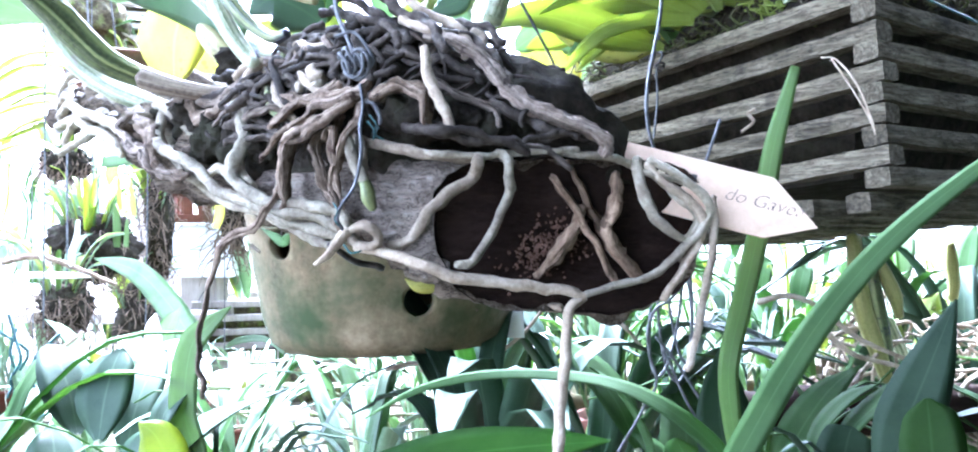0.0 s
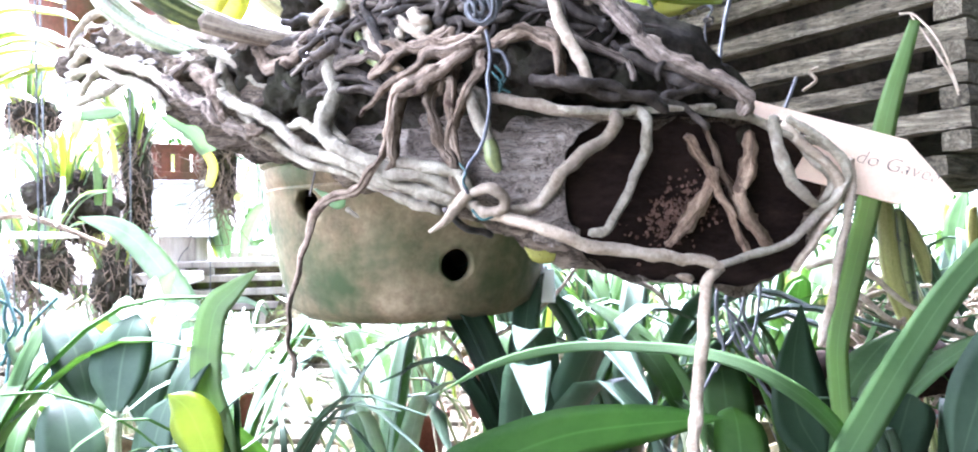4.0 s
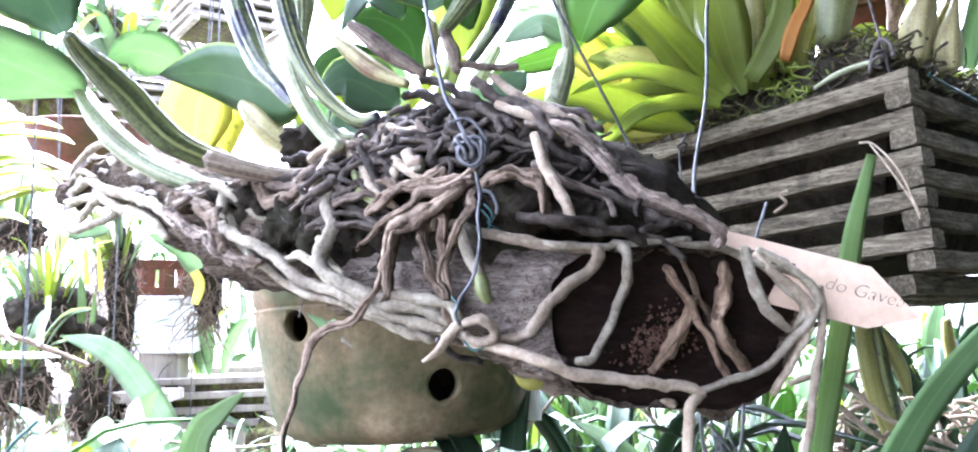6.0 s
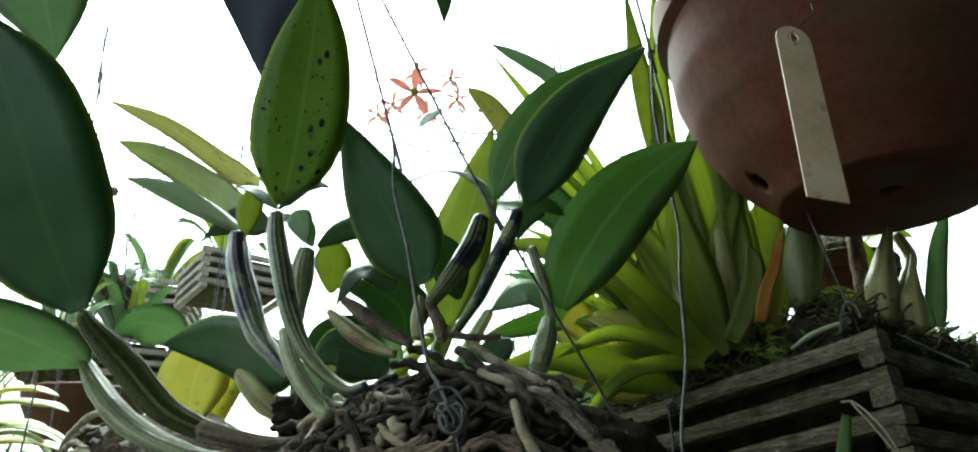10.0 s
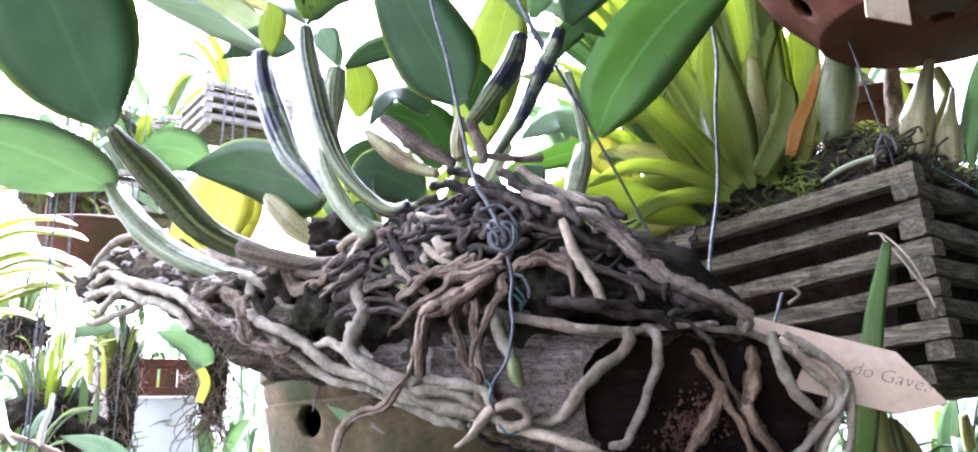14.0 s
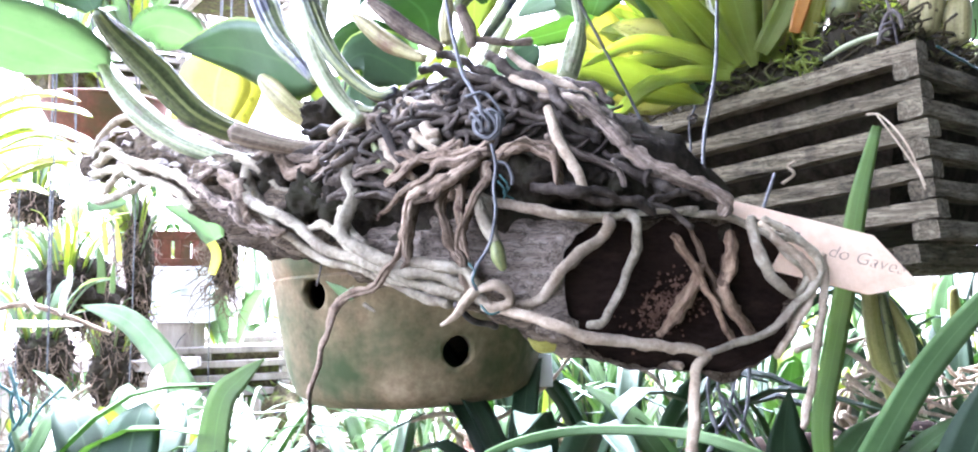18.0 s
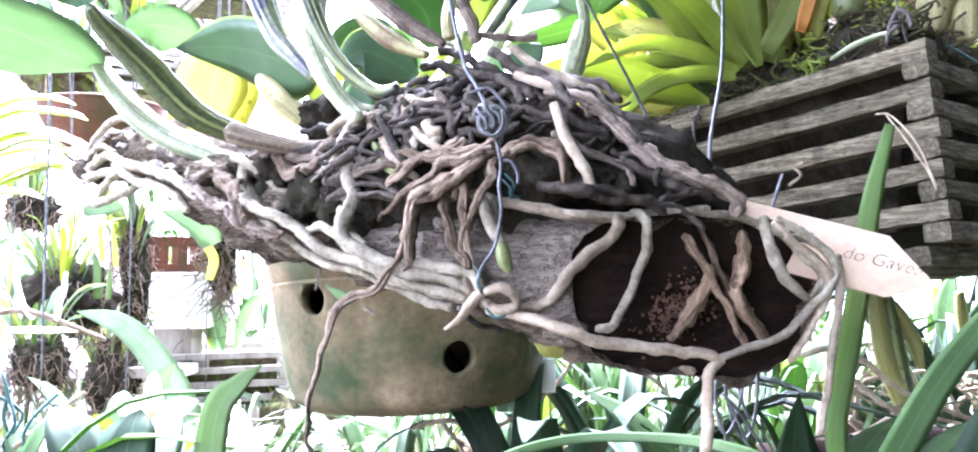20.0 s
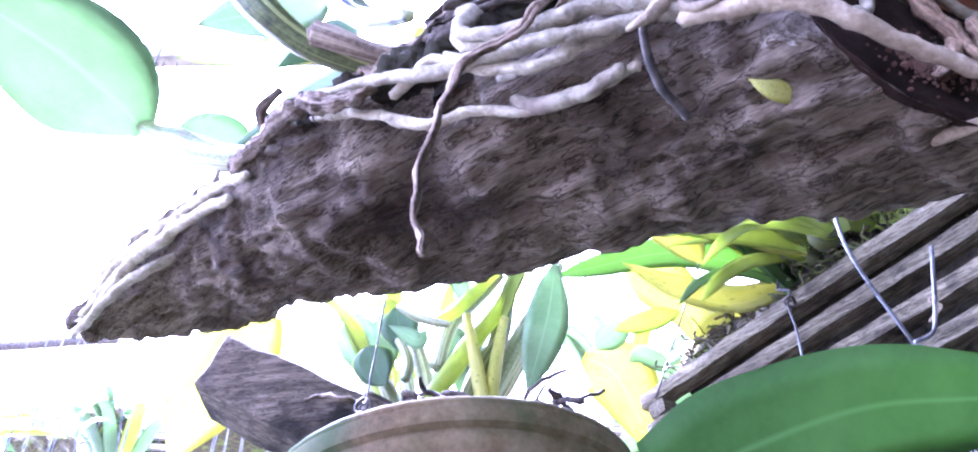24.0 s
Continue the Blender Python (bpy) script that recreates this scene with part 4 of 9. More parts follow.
root([(-0.11, 0.456, 1.616), (-0.092, 0.442, 1.608), (-0.077, 0.428, 1.599), (-0.073, 0.416, 1.588)], (0.0045,), M_DARKROOT)
root([(-0.088, 0.452, 1.624), (-0.071, 0.44, 1.611), (-0.055, 0.422, 1.597), (-0.047, 0.41, 1.584)], (0.005,), M_DARKROOT)
root([(-0.077, 0.451, 1.626), (-0.06, 0.439, 1.611), (-0.044, 0.432, 1.602), (-0.038, 0.427, 1.592), (-0.037, 0.419, 1.582)], (0.0045,), M_TAN)
root([(-0.084, 0.403, 1.559), (-0.074, 0.398, 1.562), (-0.065, 0.394, 1.562), (-0.055, 0.389, 1.557), (-0.054, 0.382, 1.543)], (0.0046,), M_BROWN)
root([(-0.057, 0.408, 1.57), (-0.039, 0.404, 1.56), (-0.022, 0.406, 1.553), (-0.018, 0.4, 1.543)], (0.0035,), M_RIDGE)
root([(-0.165, 0.487, 1.611), (-0.147, 0.465, 1.599), (-0.14, 0.45, 1.586), (-0.144, 0.44, 1.572)], (0.004,), M_DARKROOT)
root([(-0.184, 0.477, 1.582), (-0.174, 0.472, 1.589), (-0.162, 0.462, 1.589)], (0.006,), M_TAN)
root([(-0.176, 0.464, 1.572), (-0.163, 0.449, 1.563), (-0.171, 0.448, 1.552), (-0.181, 0.455, 1.549)], (0.006,), M_DARKROOT)
root([(-0.157, 0.458, 1.585), (-0.152, 0.449, 1.579), (-0.146, 0.44, 1.573), (-0.141, 0.427, 1.56), (-0.127, 0.411, 1.548)], (0.0042,), M_TAN)
root([(-0.14, 0.456, 1.598), (-0.133, 0.442, 1.584), (-0.126, 0.427, 1.571), (-0.114, 0.417, 1.563)], (0.0046,), M_TAN)
root([(-0.135, 0.45, 1.597), (-0.127, 0.442, 1.593), (-0.117, 0.439, 1.593)], (0.005,), M_TAN)
root([(-0.153, 0.445, 1.57), (-0.147, 0.434, 1.56), (-0.139, 0.421, 1.551)], (0.0045,), M_BULB)
root([(-0.162, 0.464, 1.591), (-0.171, 0.462, 1.581), (-0.174, 0.455, 1.569), (-0.178, 0.453, 1.56)], (0.0052,), M_TAN)
root([(-0.123, 0.43, 1.579), (-0.119, 0.422, 1.572), (-0.115, 0.421, 1.573)], (0.0055,), M_TAN)
root([(-0.136, 0.426, 1.563), (-0.126, 0.416, 1.559), (-0.116, 0.413, 1.561), (-0.105, 0.411, 1.567)], (0.0042,), M_BROWN)
root([(-0.141, 0.416, 1.545), (-0.132, 0.411, 1.551), (-0.125, 0.413, 1.558), (-0.112, 0.41, 1.56), (-0.102, 0.408, 1.565)], (0.0042,), M_BROWN)
root([(-0.21, 0.487, 1.568), (-0.193, 0.476, 1.57), (-0.176, 0.466, 1.574)], (0.006,), M_DARKROOT)
root([(-0.205, 0.495, 1.585), (-0.187, 0.482, 1.585), (-0.162, 0.464, 1.587)], (0.004,), M_DARKROOT)
root([(-0.065, 0.393, 1.542), (-0.049, 0.382, 1.538), (-0.026, 0.388, 1.536), (-0.003, 0.398, 1.53)], (0.0045,), M_DARKROOT)
root([(-0.053, 0.389, 1.545), (-0.036, 0.386, 1.535), (-0.009, 0.396, 1.536)], (0.004,), M_DARKROOT)
root([(-0.022, 0.408, 1.557), (0, 0.406, 1.544), (0.023, 0.41, 1.538)], (0.0045,), M_DARKROOT)
root([(-0.099, 0.439, 1.6), (-0.096, 0.429, 1.589), (-0.099, 0.423, 1.579)], (0.0045,), M_DARKROOT)
root([(-0.128, 0.445, 1.591), (-0.111, 0.431, 1.584), (-0.108, 0.421, 1.572)], (0.005,), M_DARKROOT)
root([(-0.075, 0.437, 1.607), (-0.055, 0.422, 1.597), (-0.038, 0.425, 1.594), (-0.032, 0.422, 1.583)], (0.0042,), M_TAN)
root([(-0.171, 0.441, 1.534), (-0.165, 0.435, 1.52), (-0.155, 0.427, 1.513)], (0.005,), M_ROOT)
bulb("pseudobulb", [(-0.162, 0.47, 1.579), (-0.197, 0.495, 1.575), (-0.234, 0.49, 1.581), (-0.265, 0.475, 1.593), (-0.287, 0.462, 1.617), (-0.303, 0.445, 1.635), (-0.307, 0.433, 1.643)], (0.005, 0.0065, 0.008, 0.0115, 0.013, 0.0095, 0.005), M_BULB, "stout green cane bent under its leaf")
bulb("pseudobulb", [(-0.199, 0.51, 1.571), (-0.261, 0.553, 1.574), (-0.300, 0.568, 1.586), (-0.328, 0.578, 1.6), (-0.347, 0.583, 1.614), (-0.371, 0.598, 1.637), (-0.392, 0.610, 1.662)], (0.006, 0.008, 0.011, 0.0125, 0.013, 0.011, 0.006), M_SHEATH, "pale cane wrapped in papery sheath")
bulb("pseudobulb", [(-0.197, 0.490, 1.618), (-0.211, 0.503, 1.634), (-0.227, 0.516, 1.653), (-0.242, 0.529, 1.684), (-0.254, 0.542, 1.715), (-0.261, 0.555, 1.741)], (0.0051, 0.0081, 0.0112, 0.0128, 0.0125, 0.0092,), M_DARKBULB, "cane with dark blotches")
bulb("pseudobulb", [(-0.140, 0.440, 1.601), (-0.150, 0.444, 1.599), (-0.163, 0.449, 1.607), (-0.176, 0.453, 1.620), (-0.186, 0.458, 1.636), (-0.195, 0.462, 1.658), (-0.202, 0.466, 1.682), (-0.208, 0.471, 1.704), (-0.211, 0.475, 1.724)], (0.0040, 0.0048, 0.0053, 0.0061, 0.0074, 0.0088, 0.0093, 0.0090, 0.0066,), M_BULB, "slender striped green cane")
bulb("pseudobulb", [(-0.197, 0.500, 1.654), (-0.197, 0.503, 1.670), (-0.198, 0.507, 1.692), (-0.197, 0.510, 1.711)], (0.0052, 0.0077, 0.0114, 0.0086,), M_SHEATH, "cane in whitish ribbed sheath")
bulb("pseudobulb", [(-0.163, 0.450, 1.586), (-0.169, 0.455, 1.591), (-0.181, 0.460, 1.606), (-0.191, 0.465, 1.624), (-0.197, 0.470, 1.642)], (0.0046, 0.0063, 0.0078, 0.0075, 0.0057,), M_SHEATH, "striped cane in its pale sheath")
bulb("pseudobulb", [(-0.124, 0.440, 1.619), (-0.133, 0.445, 1.623), (-0.145, 0.450, 1.630), (-0.159, 0.455, 1.642), (-0.168, 0.460, 1.651)], (0.0034, 0.0048, 0.0072, 0.0062, 0.0031,), M_PALEBULB, "shrivelled pale cane stub")
bulb("pseudobulb", [(-0.114, 0.430, 1.622), (-0.122, 0.432, 1.627), (-0.133, 0.435, 1.634), (-0.145, 0.438, 1.644), (-0.156, 0.440, 1.652)], (0.0033, 0.0051, 0.0068, 0.0062, 0.0037,), M_DRYBULB, "broken dry cane stub")
bulb("pseudobulb", [(-0.223, 0.600, 1.608), (-0.232, 0.605, 1.616), (-0.246, 0.610, 1.628), (-0.260, 0.615, 1.641), (-0.268, 0.620, 1.649)], (0.0061, 0.0118, 0.0142, 0.0112, 0.0058,), M_PALEBULB, "old cream-coloured pseudobulb")
bulb("pseudobulb", [(-0.108, 0.475, 1.658), (-0.100, 0.479, 1.670), (-0.089, 0.482, 1.687), (-0.078, 0.486, 1.707), (-0.073, 0.490, 1.727)], (0.0047, 0.0070, 0.0097, 0.0101, 0.0074,), M_BULB, "ribbed yellow-green cane")
bulb("pseudobulb", [(-0.090, 0.460, 1.636), (-0.083, 0.464, 1.648), (-0.074, 0.468, 1.663), (-0.065, 0.472, 1.685), (-0.054, 0.476, 1.709), (-0.048, 0.480, 1.727)], (0.0035, 0.0046, 0.0056, 0.0070, 0.0077, 0.0060,), M_DARKBULB, "thin dark cane")
bulb("pseudobulb", [(-0.031, 0.565, 1.638), (-0.027, 0.570, 1.652), (-0.023, 0.575, 1.666), (-0.021, 0.580, 1.679)], (0.0101, 0.0117, 0.0107, 0.0075,), M_SHEATH, "short pale green cane")
bulb("stem", [(-0.019, 0.580, 1.678), (-0.020, 0.580, 1.690), (-0.025, 0.580, 1.715), (-0.032, 0.580, 1.739)], (0.0060, 0.0054, 0.0061, 0.0056,), M_SHEATH, "pale leaf stalk")
bulb("pseudobulb", [(-0.112, 0.460, 1.634), (-0.113, 0.460, 1.643), (-0.112, 0.460, 1.653), (-0.112, 0.460, 1.660)], (0.0054, 0.0059, 0.0053, 0.0041,), M_PALEBULB, "papery dry cane stub")
bulb("pseudobulb", [(-0.097, 0.450, 1.629), (-0.099, 0.450, 1.639), (-0.102, 0.450, 1.646), (-0.104, 0.450, 1.652)], (0.0039, 0.0053, 0.0051, 0.0042,), M_DRYBULB, "dry stub")
bulb("stem", [(-0.095, 0.450, 1.633), (-0.086, 0.450, 1.632), (-0.072, 0.450, 1.631), (-0.063, 0.450, 1.632)], (0.0028, 0.0030, 0.0028, 0.0035,), M_DRYBULB, "dry twig-like stem")
bulb("stem", [(-0.147, 0.46, 1.592), (-0.163, 0.47, 1.595), (-0.18, 0.48, 1.606)], (0.004, 0.004, 0.003), M_BULB, "thin rhizome")
bulb("sheath", [(-0.179, 0.484, 1.576), (-0.202, 0.484, 1.574), (-0.224, 0.478, 1.577), (-0.243, 0.474, 1.582)], (0.005, 0.0066, 0.008, 0.0092), M_DRYBULB, "brown papery sheath at the foot of a cane")
leaf([(-0.31, 0.435, 1.645), (-0.322, 0.425, 1.672), (-0.338, 0.41, 1.714), (-0.359, 0.4, 1.768), (-0.391, 0.4, 1.833)], 0.085, (0.15, -1, -0.1), M_LEAF, orchid, "large dark green leaf", shape=(0.12, 0.58, 0.9, 1.0, 0.97, 0.72, 0.05))
leaf([(-0.388, 0.61, 1.654), (-0.404, 0.583, 1.661), (-0.427, 0.555, 1.669), (-0.454, 0.527, 1.672), (-0.475, 0.503, 1.672)], 0.096, (-0.2, -0.6, -0.75), M_SOFT, orchid, "light green leaf", shape=WIDE)
leaf([(-0.340, 0.690, 1.696), (-0.356, 0.675, 1.704), (-0.373, 0.660, 1.703), (-0.388, 0.645, 1.688)], 0.046, (-0.1, -0.8, -0.6), M_SOFT, orchid, "", shape=WIDE, fold=0.15)
leaf([(-0.207, 0.56, 1.642), (-0.241, 0.59, 1.655), (-0.292, 0.63, 1.676), (-0.349, 0.66, 1.683)], 0.062, (-0.1, -0.75, -0.55), M_LEAF, orchid, "dark leaf held level", shape=WIDE)
leaf([(-0.209, 0.478, 1.732), (-0.203, 0.475, 1.768), (-0.199, 0.475, 1.825), (-0.198, 0.48, 1.883), (-0.201, 0.49, 1.942)], 0.066, (0.1, -1, -0.25), M_SPOT, orchid, "green leaf with black spots", shape=WIDE)
leaf([(-0.262, 0.560, 1.752), (-0.296, 0.593, 1.784), (-0.346, 0.627, 1.814), (-0.406, 0.660, 1.844)], 0.05, (0, -0.4, -0.9), M_SOFT, orchid, "", shape=WIDE, fold=0.2)
leaf([(-0.293, 0.660, 1.812), (-0.339, 0.700, 1.852), (-0.405, 0.740, 1.904), (-0.482, 0.780, 1.951)], 0.034, (0, -0.8, -0.45), M_LIME, orchid, "", shape=STRAP, fold=0.25)
leaf([(-0.293, 0.700, 1.854), (-0.346, 0.740, 1.901), (-0.427, 0.780, 1.969), (-0.522, 0.820, 2.029)], 0.024, (0, -0.8, -0.45), M_YELLOW, orchid, "", shape=STRAP, fold=0.25)
leaf([(-0.036, 0.660, 1.883), (-0.050, 0.673, 1.911), (-0.065, 0.687, 1.941), (-0.085, 0.700, 1.969)], 0.024, (-0.2, -1, 0), M_YELLOW, orchid, "", shape=STRAP, fold=0.2)
leaf([(0.066, 0.900, 2.049), (0.035, 0.933, 2.129), (-0.006, 0.967, 2.186), (-0.054, 1.000, 2.241)], 0.026, (-0.2, -1, 0), M_SOFT, orchid, "", shape=STRAP, fold=0.2)
leaf([(-0.152, 0.900, 2.035), (-0.143, 0.917, 2.059), (-0.131, 0.933, 2.079), (-0.122, 0.950, 2.097)], 0.018, (-0.2, -1, 0), M_PALE, orchid, "", shape=WIDE)
leaf([(-0.213, 0.530, 1.751), (-0.207, 0.530, 1.741), (-0.202, 0.530, 1.724)], 0.02, (-0.2, -1, 0), M_PALE, orchid, "", shape=WIDE)
leaf([(-0.252, 0.620, 1.777), (-0.273, 0.633, 1.789), (-0.298, 0.647, 1.792), (-0.326, 0.660, 1.784)], 0.03, (0, -0.7, -0.6), M_LEAF, orchid, "", shape=WIDE, fold=0.15)
leaf([(-0.111, 0.5, 1.683), (-0.125, 0.495, 1.71), (-0.148, 0.49, 1.751), (-0.175, 0.485, 1.807)], 0.056, (-0.2, -1, 0.1), M_LEAF, orchid, "dark oval leaf", shape=WIDE)
leaf([(-0.061, 0.53, 1.76), (-0.044, 0.525, 1.802), (-0.008, 0.52, 1.85), (0.059, 0.52, 1.893)], 0.042, (-0.4, -0.9, 0.1), M_BRIGHT, orchid, "", shape=WIDE)
leaf([(-0.04, 0.5, 1.741), (-0.025, 0.495, 1.778), (0.006, 0.49, 1.822), (0.053, 0.485, 1.865)], 0.048, (0.2, -1, -0.1), M_LEAF, orchid, "dark leaf with a pale rim", shape=WIDE)
leaf([(-0.01, 0.58, 1.688), (0.005, 0.57, 1.723), (0.042, 0.56, 1.773), (0.078, 0.56, 1.805), (0.107, 0.56, 1.826)], 0.066, (-0.1, -0.95, 0.2), M_BRIGHT, orchid, "fresh green leaf with a pointed tip", shape=WIDE)
leaf([(-0.135, 0.52, 1.683), (-0.145, 0.52, 1.694), (-0.161, 0.52, 1.697), (-0.175, 0.52, 1.674)], 0.03, (0, -0.7, 0.7), M_LEAF, orchid, "", shape=WIDE)
leaf([(-0.135, 0.5, 1.62), (-0.152, 0.5, 1.631), (-0.169, 0.5, 1.637), (-0.185, 0.5, 1.627)], 0.04, (0, -0.9, 0.2), M_LEAF, orchid, "", shape=WIDE)
leaf([(-0.145, 0.54, 1.647), (-0.168, 0.54, 1.656), (-0.186, 0.54, 1.654), (-0.196, 0.54, 1.643)], 0.035, (0, -0.9, 0.3), M_STRAP, orchid, "", shape=WIDE)
leaf([(-0.063, 0.56, 1.771), (-0.078, 0.56, 1.79), (-0.103, 0.56, 1.799), (-0.131, 0.56, 1.79)], 0.018, (0, -0.6, 0.8), M_PALE, orchid, "", shape=WIDE)
leaf([(-0.01, 0.53, 1.746), (-0.026, 0.53, 1.754), (-0.038, 0.53, 1.744), (-0.046, 0.53, 1.726)], 0.02, (0.2, -0.8, 0.4), M_STRAP, orchid, "", shape=WIDE)
leaf([(-0.011, 0.62, 1.698), (-0.032, 0.62, 1.714), (-0.047, 0.62, 1.709), (-0.066, 0.62, 1.698)], 0.036, (0, -0.8, 0.6), M_PALE, orchid, "", shape=WIDE)
leaf([(-0.101, 0.66, 1.699), (-0.096, 0.66, 1.752), (-0.079, 0.66, 1.82), (-0.06, 0.66, 1.897)], 0.06, (-0.2, -1, 0), M_LIME, orchid, "", shape=WIDE)
leaf([(-0.091, 0.6, 1.703), (-0.097, 0.6, 1.724), (-0.102, 0.6, 1.746), (-0.11, 0.6, 1.763)], 0.03, (0.1, -1, -0.25), M_STRAP, orchid, "", shape=WIDE)
leaf([(-0.212, 0.48, 1.73), (-0.223, 0.478, 1.739), (-0.231, 0.476, 1.743), (-0.24, 0.476, 1.746)], 0.022, (0, -0.6, 0.8), M_PALE, orchid, "", shape=WIDE)
leaf([(-0.211, 0.48, 1.73), (-0.198, 0.478, 1.741), (-0.185, 0.476, 1.745), (-0.177, 0.476, 1.745)], 0.022, (0, -0.7, 0.7), M_STRAP, orchid, "", shape=WIDE)
leaf([(-0.255, 0.55, 1.738), (-0.253, 0.55, 1.759), (-0.252, 0.55, 1.775), (-0.258, 0.55, 1.786)], 0.02, (0.1, -1, -0.25), M_LIME, orchid, "", shape=WIDE)
leaf([(-0.202, 0.55, 1.73), (-0.211, 0.55, 1.748), (-0.223, 0.55, 1.754), (-0.233, 0.55, 1.759)], 0.02, (0,-0.7,0.7), M_PALE, orchid, "", shape=WIDE)
leaf([(-0.2, 0.56, 1.734), (-0.176, 0.56, 1.747), (-0.147, 0.56, 1.75), (-0.127, 0.56, 1.736)], 0.032, (0,-0.8,0.5), M_STRAP, orchid, "", shape=WIDE)
leaf([(-0.195, 0.6, 1.709), (-0.194, 0.6, 1.731), (-0.198, 0.6, 1.747), (-0.204, 0.6, 1.758)], 0.03, (0.1, -1, -0.25), M_LIME, orchid, "", shape=WIDE)
leaf([(-0.35, 0.75, 1.624), (-0.35, 0.75, 1.665), (-0.342, 0.75, 1.696), (-0.327, 0.75, 1.727)], 0.07, (0,-1,0.2), M_YELLOW, orchid, "yellow dying leaf", shape=WIDE)
leaf([(-0.049, 0.6, 1.669), (-0.059, 0.6, 1.661), (-0.069, 0.6, 1.657), (-0.079, 0.6, 1.654)], 0.03, (0,-0.8,0.5), M_LEAF, orchid, "", shape=WIDE)
leaf([(-0.048, 0.412, 1.461), (-0.054, 0.41, 1.46), (-0.061, 0.408, 1.46), (-0.067, 0.407, 1.464)], 0.0085, (0,-0.8,-0.5), M_YELLOW, orchid, "yellow young shoot", shape=WIDE)
leaf([(-0.19, 0.6, 1.484), (-0.194, 0.6, 1.478), (-0.201, 0.6, 1.482), (-0.211, 0.6, 1.488)], 0.01, (0,-0.8,-0.5), M_PALE, orchid, "", shape=WIDE)
leaf([(-0.134, 0.62, 1.673), (-0.139, 0.62, 1.7), (-0.16, 0.62, 1.716), (-0.185, 0.62, 1.718)], 0.05, (0,-0.9,0.3), M_STRAP, orchid, "", shape=WIDE)
leaf([(-0.18, 0.6, 1.638), (-0.171, 0.6, 1.658), (-0.162, 0.6, 1.668), (-0.157, 0.6, 1.678)], 0.04, (0,-0.9,0.3), M_STRAP, orchid, "", shape=WIDE)
root([(-0.253, 0.524, 1.571), (-0.223, 0.482, 1.53), (-0.204, 0.471, 1.516), (-0.184, 0.465, 1.504), (-0.165, 0.454, 1.5), (-0.14, 0.445, 1.491), (-0.119, 0.431, 1.486), (-0.101, 0.417, 1.484)], (0.004,), M_ROOT)
root([(-0.175, 0.443, 1.523), (-0.159, 0.436, 1.506), (-0.138, 0.424, 1.494), (-0.12, 0.414, 1.493), (-0.105, 0.407, 1.497), (-0.098, 0.412, 1.513)], (0.0045,), M_ROOT)
root([(-0.002, 0.426, 1.451), (0.007, 0.419, 1.449), (0.015, 0.415, 1.449)], (0.0045,), M_TAN)
# the first three clods are added to close a bright slit behind the roots
lump((-0.044, 0.411, 1.546), 0.010, 700)
lump((-0.034, 0.411, 1.545), 0.010, 731)
lump((-0.022, 0.411, 1.541), 0.010, 762)
lump((-0.22, 0.501, 1.56), 0.014, 400)
lump((-0.193, 0.472, 1.541), 0.016, 455)
lump((-0.174, 0.457, 1.535), 0.013, 500)
lump((-0.246, 0.525, 1.563), 0.012, 350)
lump((-0.194, 0.519, 1.597), 0.016, 480)
lump((-0.132, 0.445, 1.554), 0.016, 620)
lump((-0.062, 0.412, 1.55), 0.016, 840)
lump((-0.152, 0.445, 1.534), 0.012, 560)
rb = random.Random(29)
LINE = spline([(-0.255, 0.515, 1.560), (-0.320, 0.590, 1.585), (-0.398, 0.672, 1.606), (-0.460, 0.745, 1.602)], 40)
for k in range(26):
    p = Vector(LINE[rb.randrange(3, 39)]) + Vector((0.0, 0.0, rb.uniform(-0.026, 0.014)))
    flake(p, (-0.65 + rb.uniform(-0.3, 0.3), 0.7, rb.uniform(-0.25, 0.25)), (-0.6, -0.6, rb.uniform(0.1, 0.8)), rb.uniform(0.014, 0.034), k)
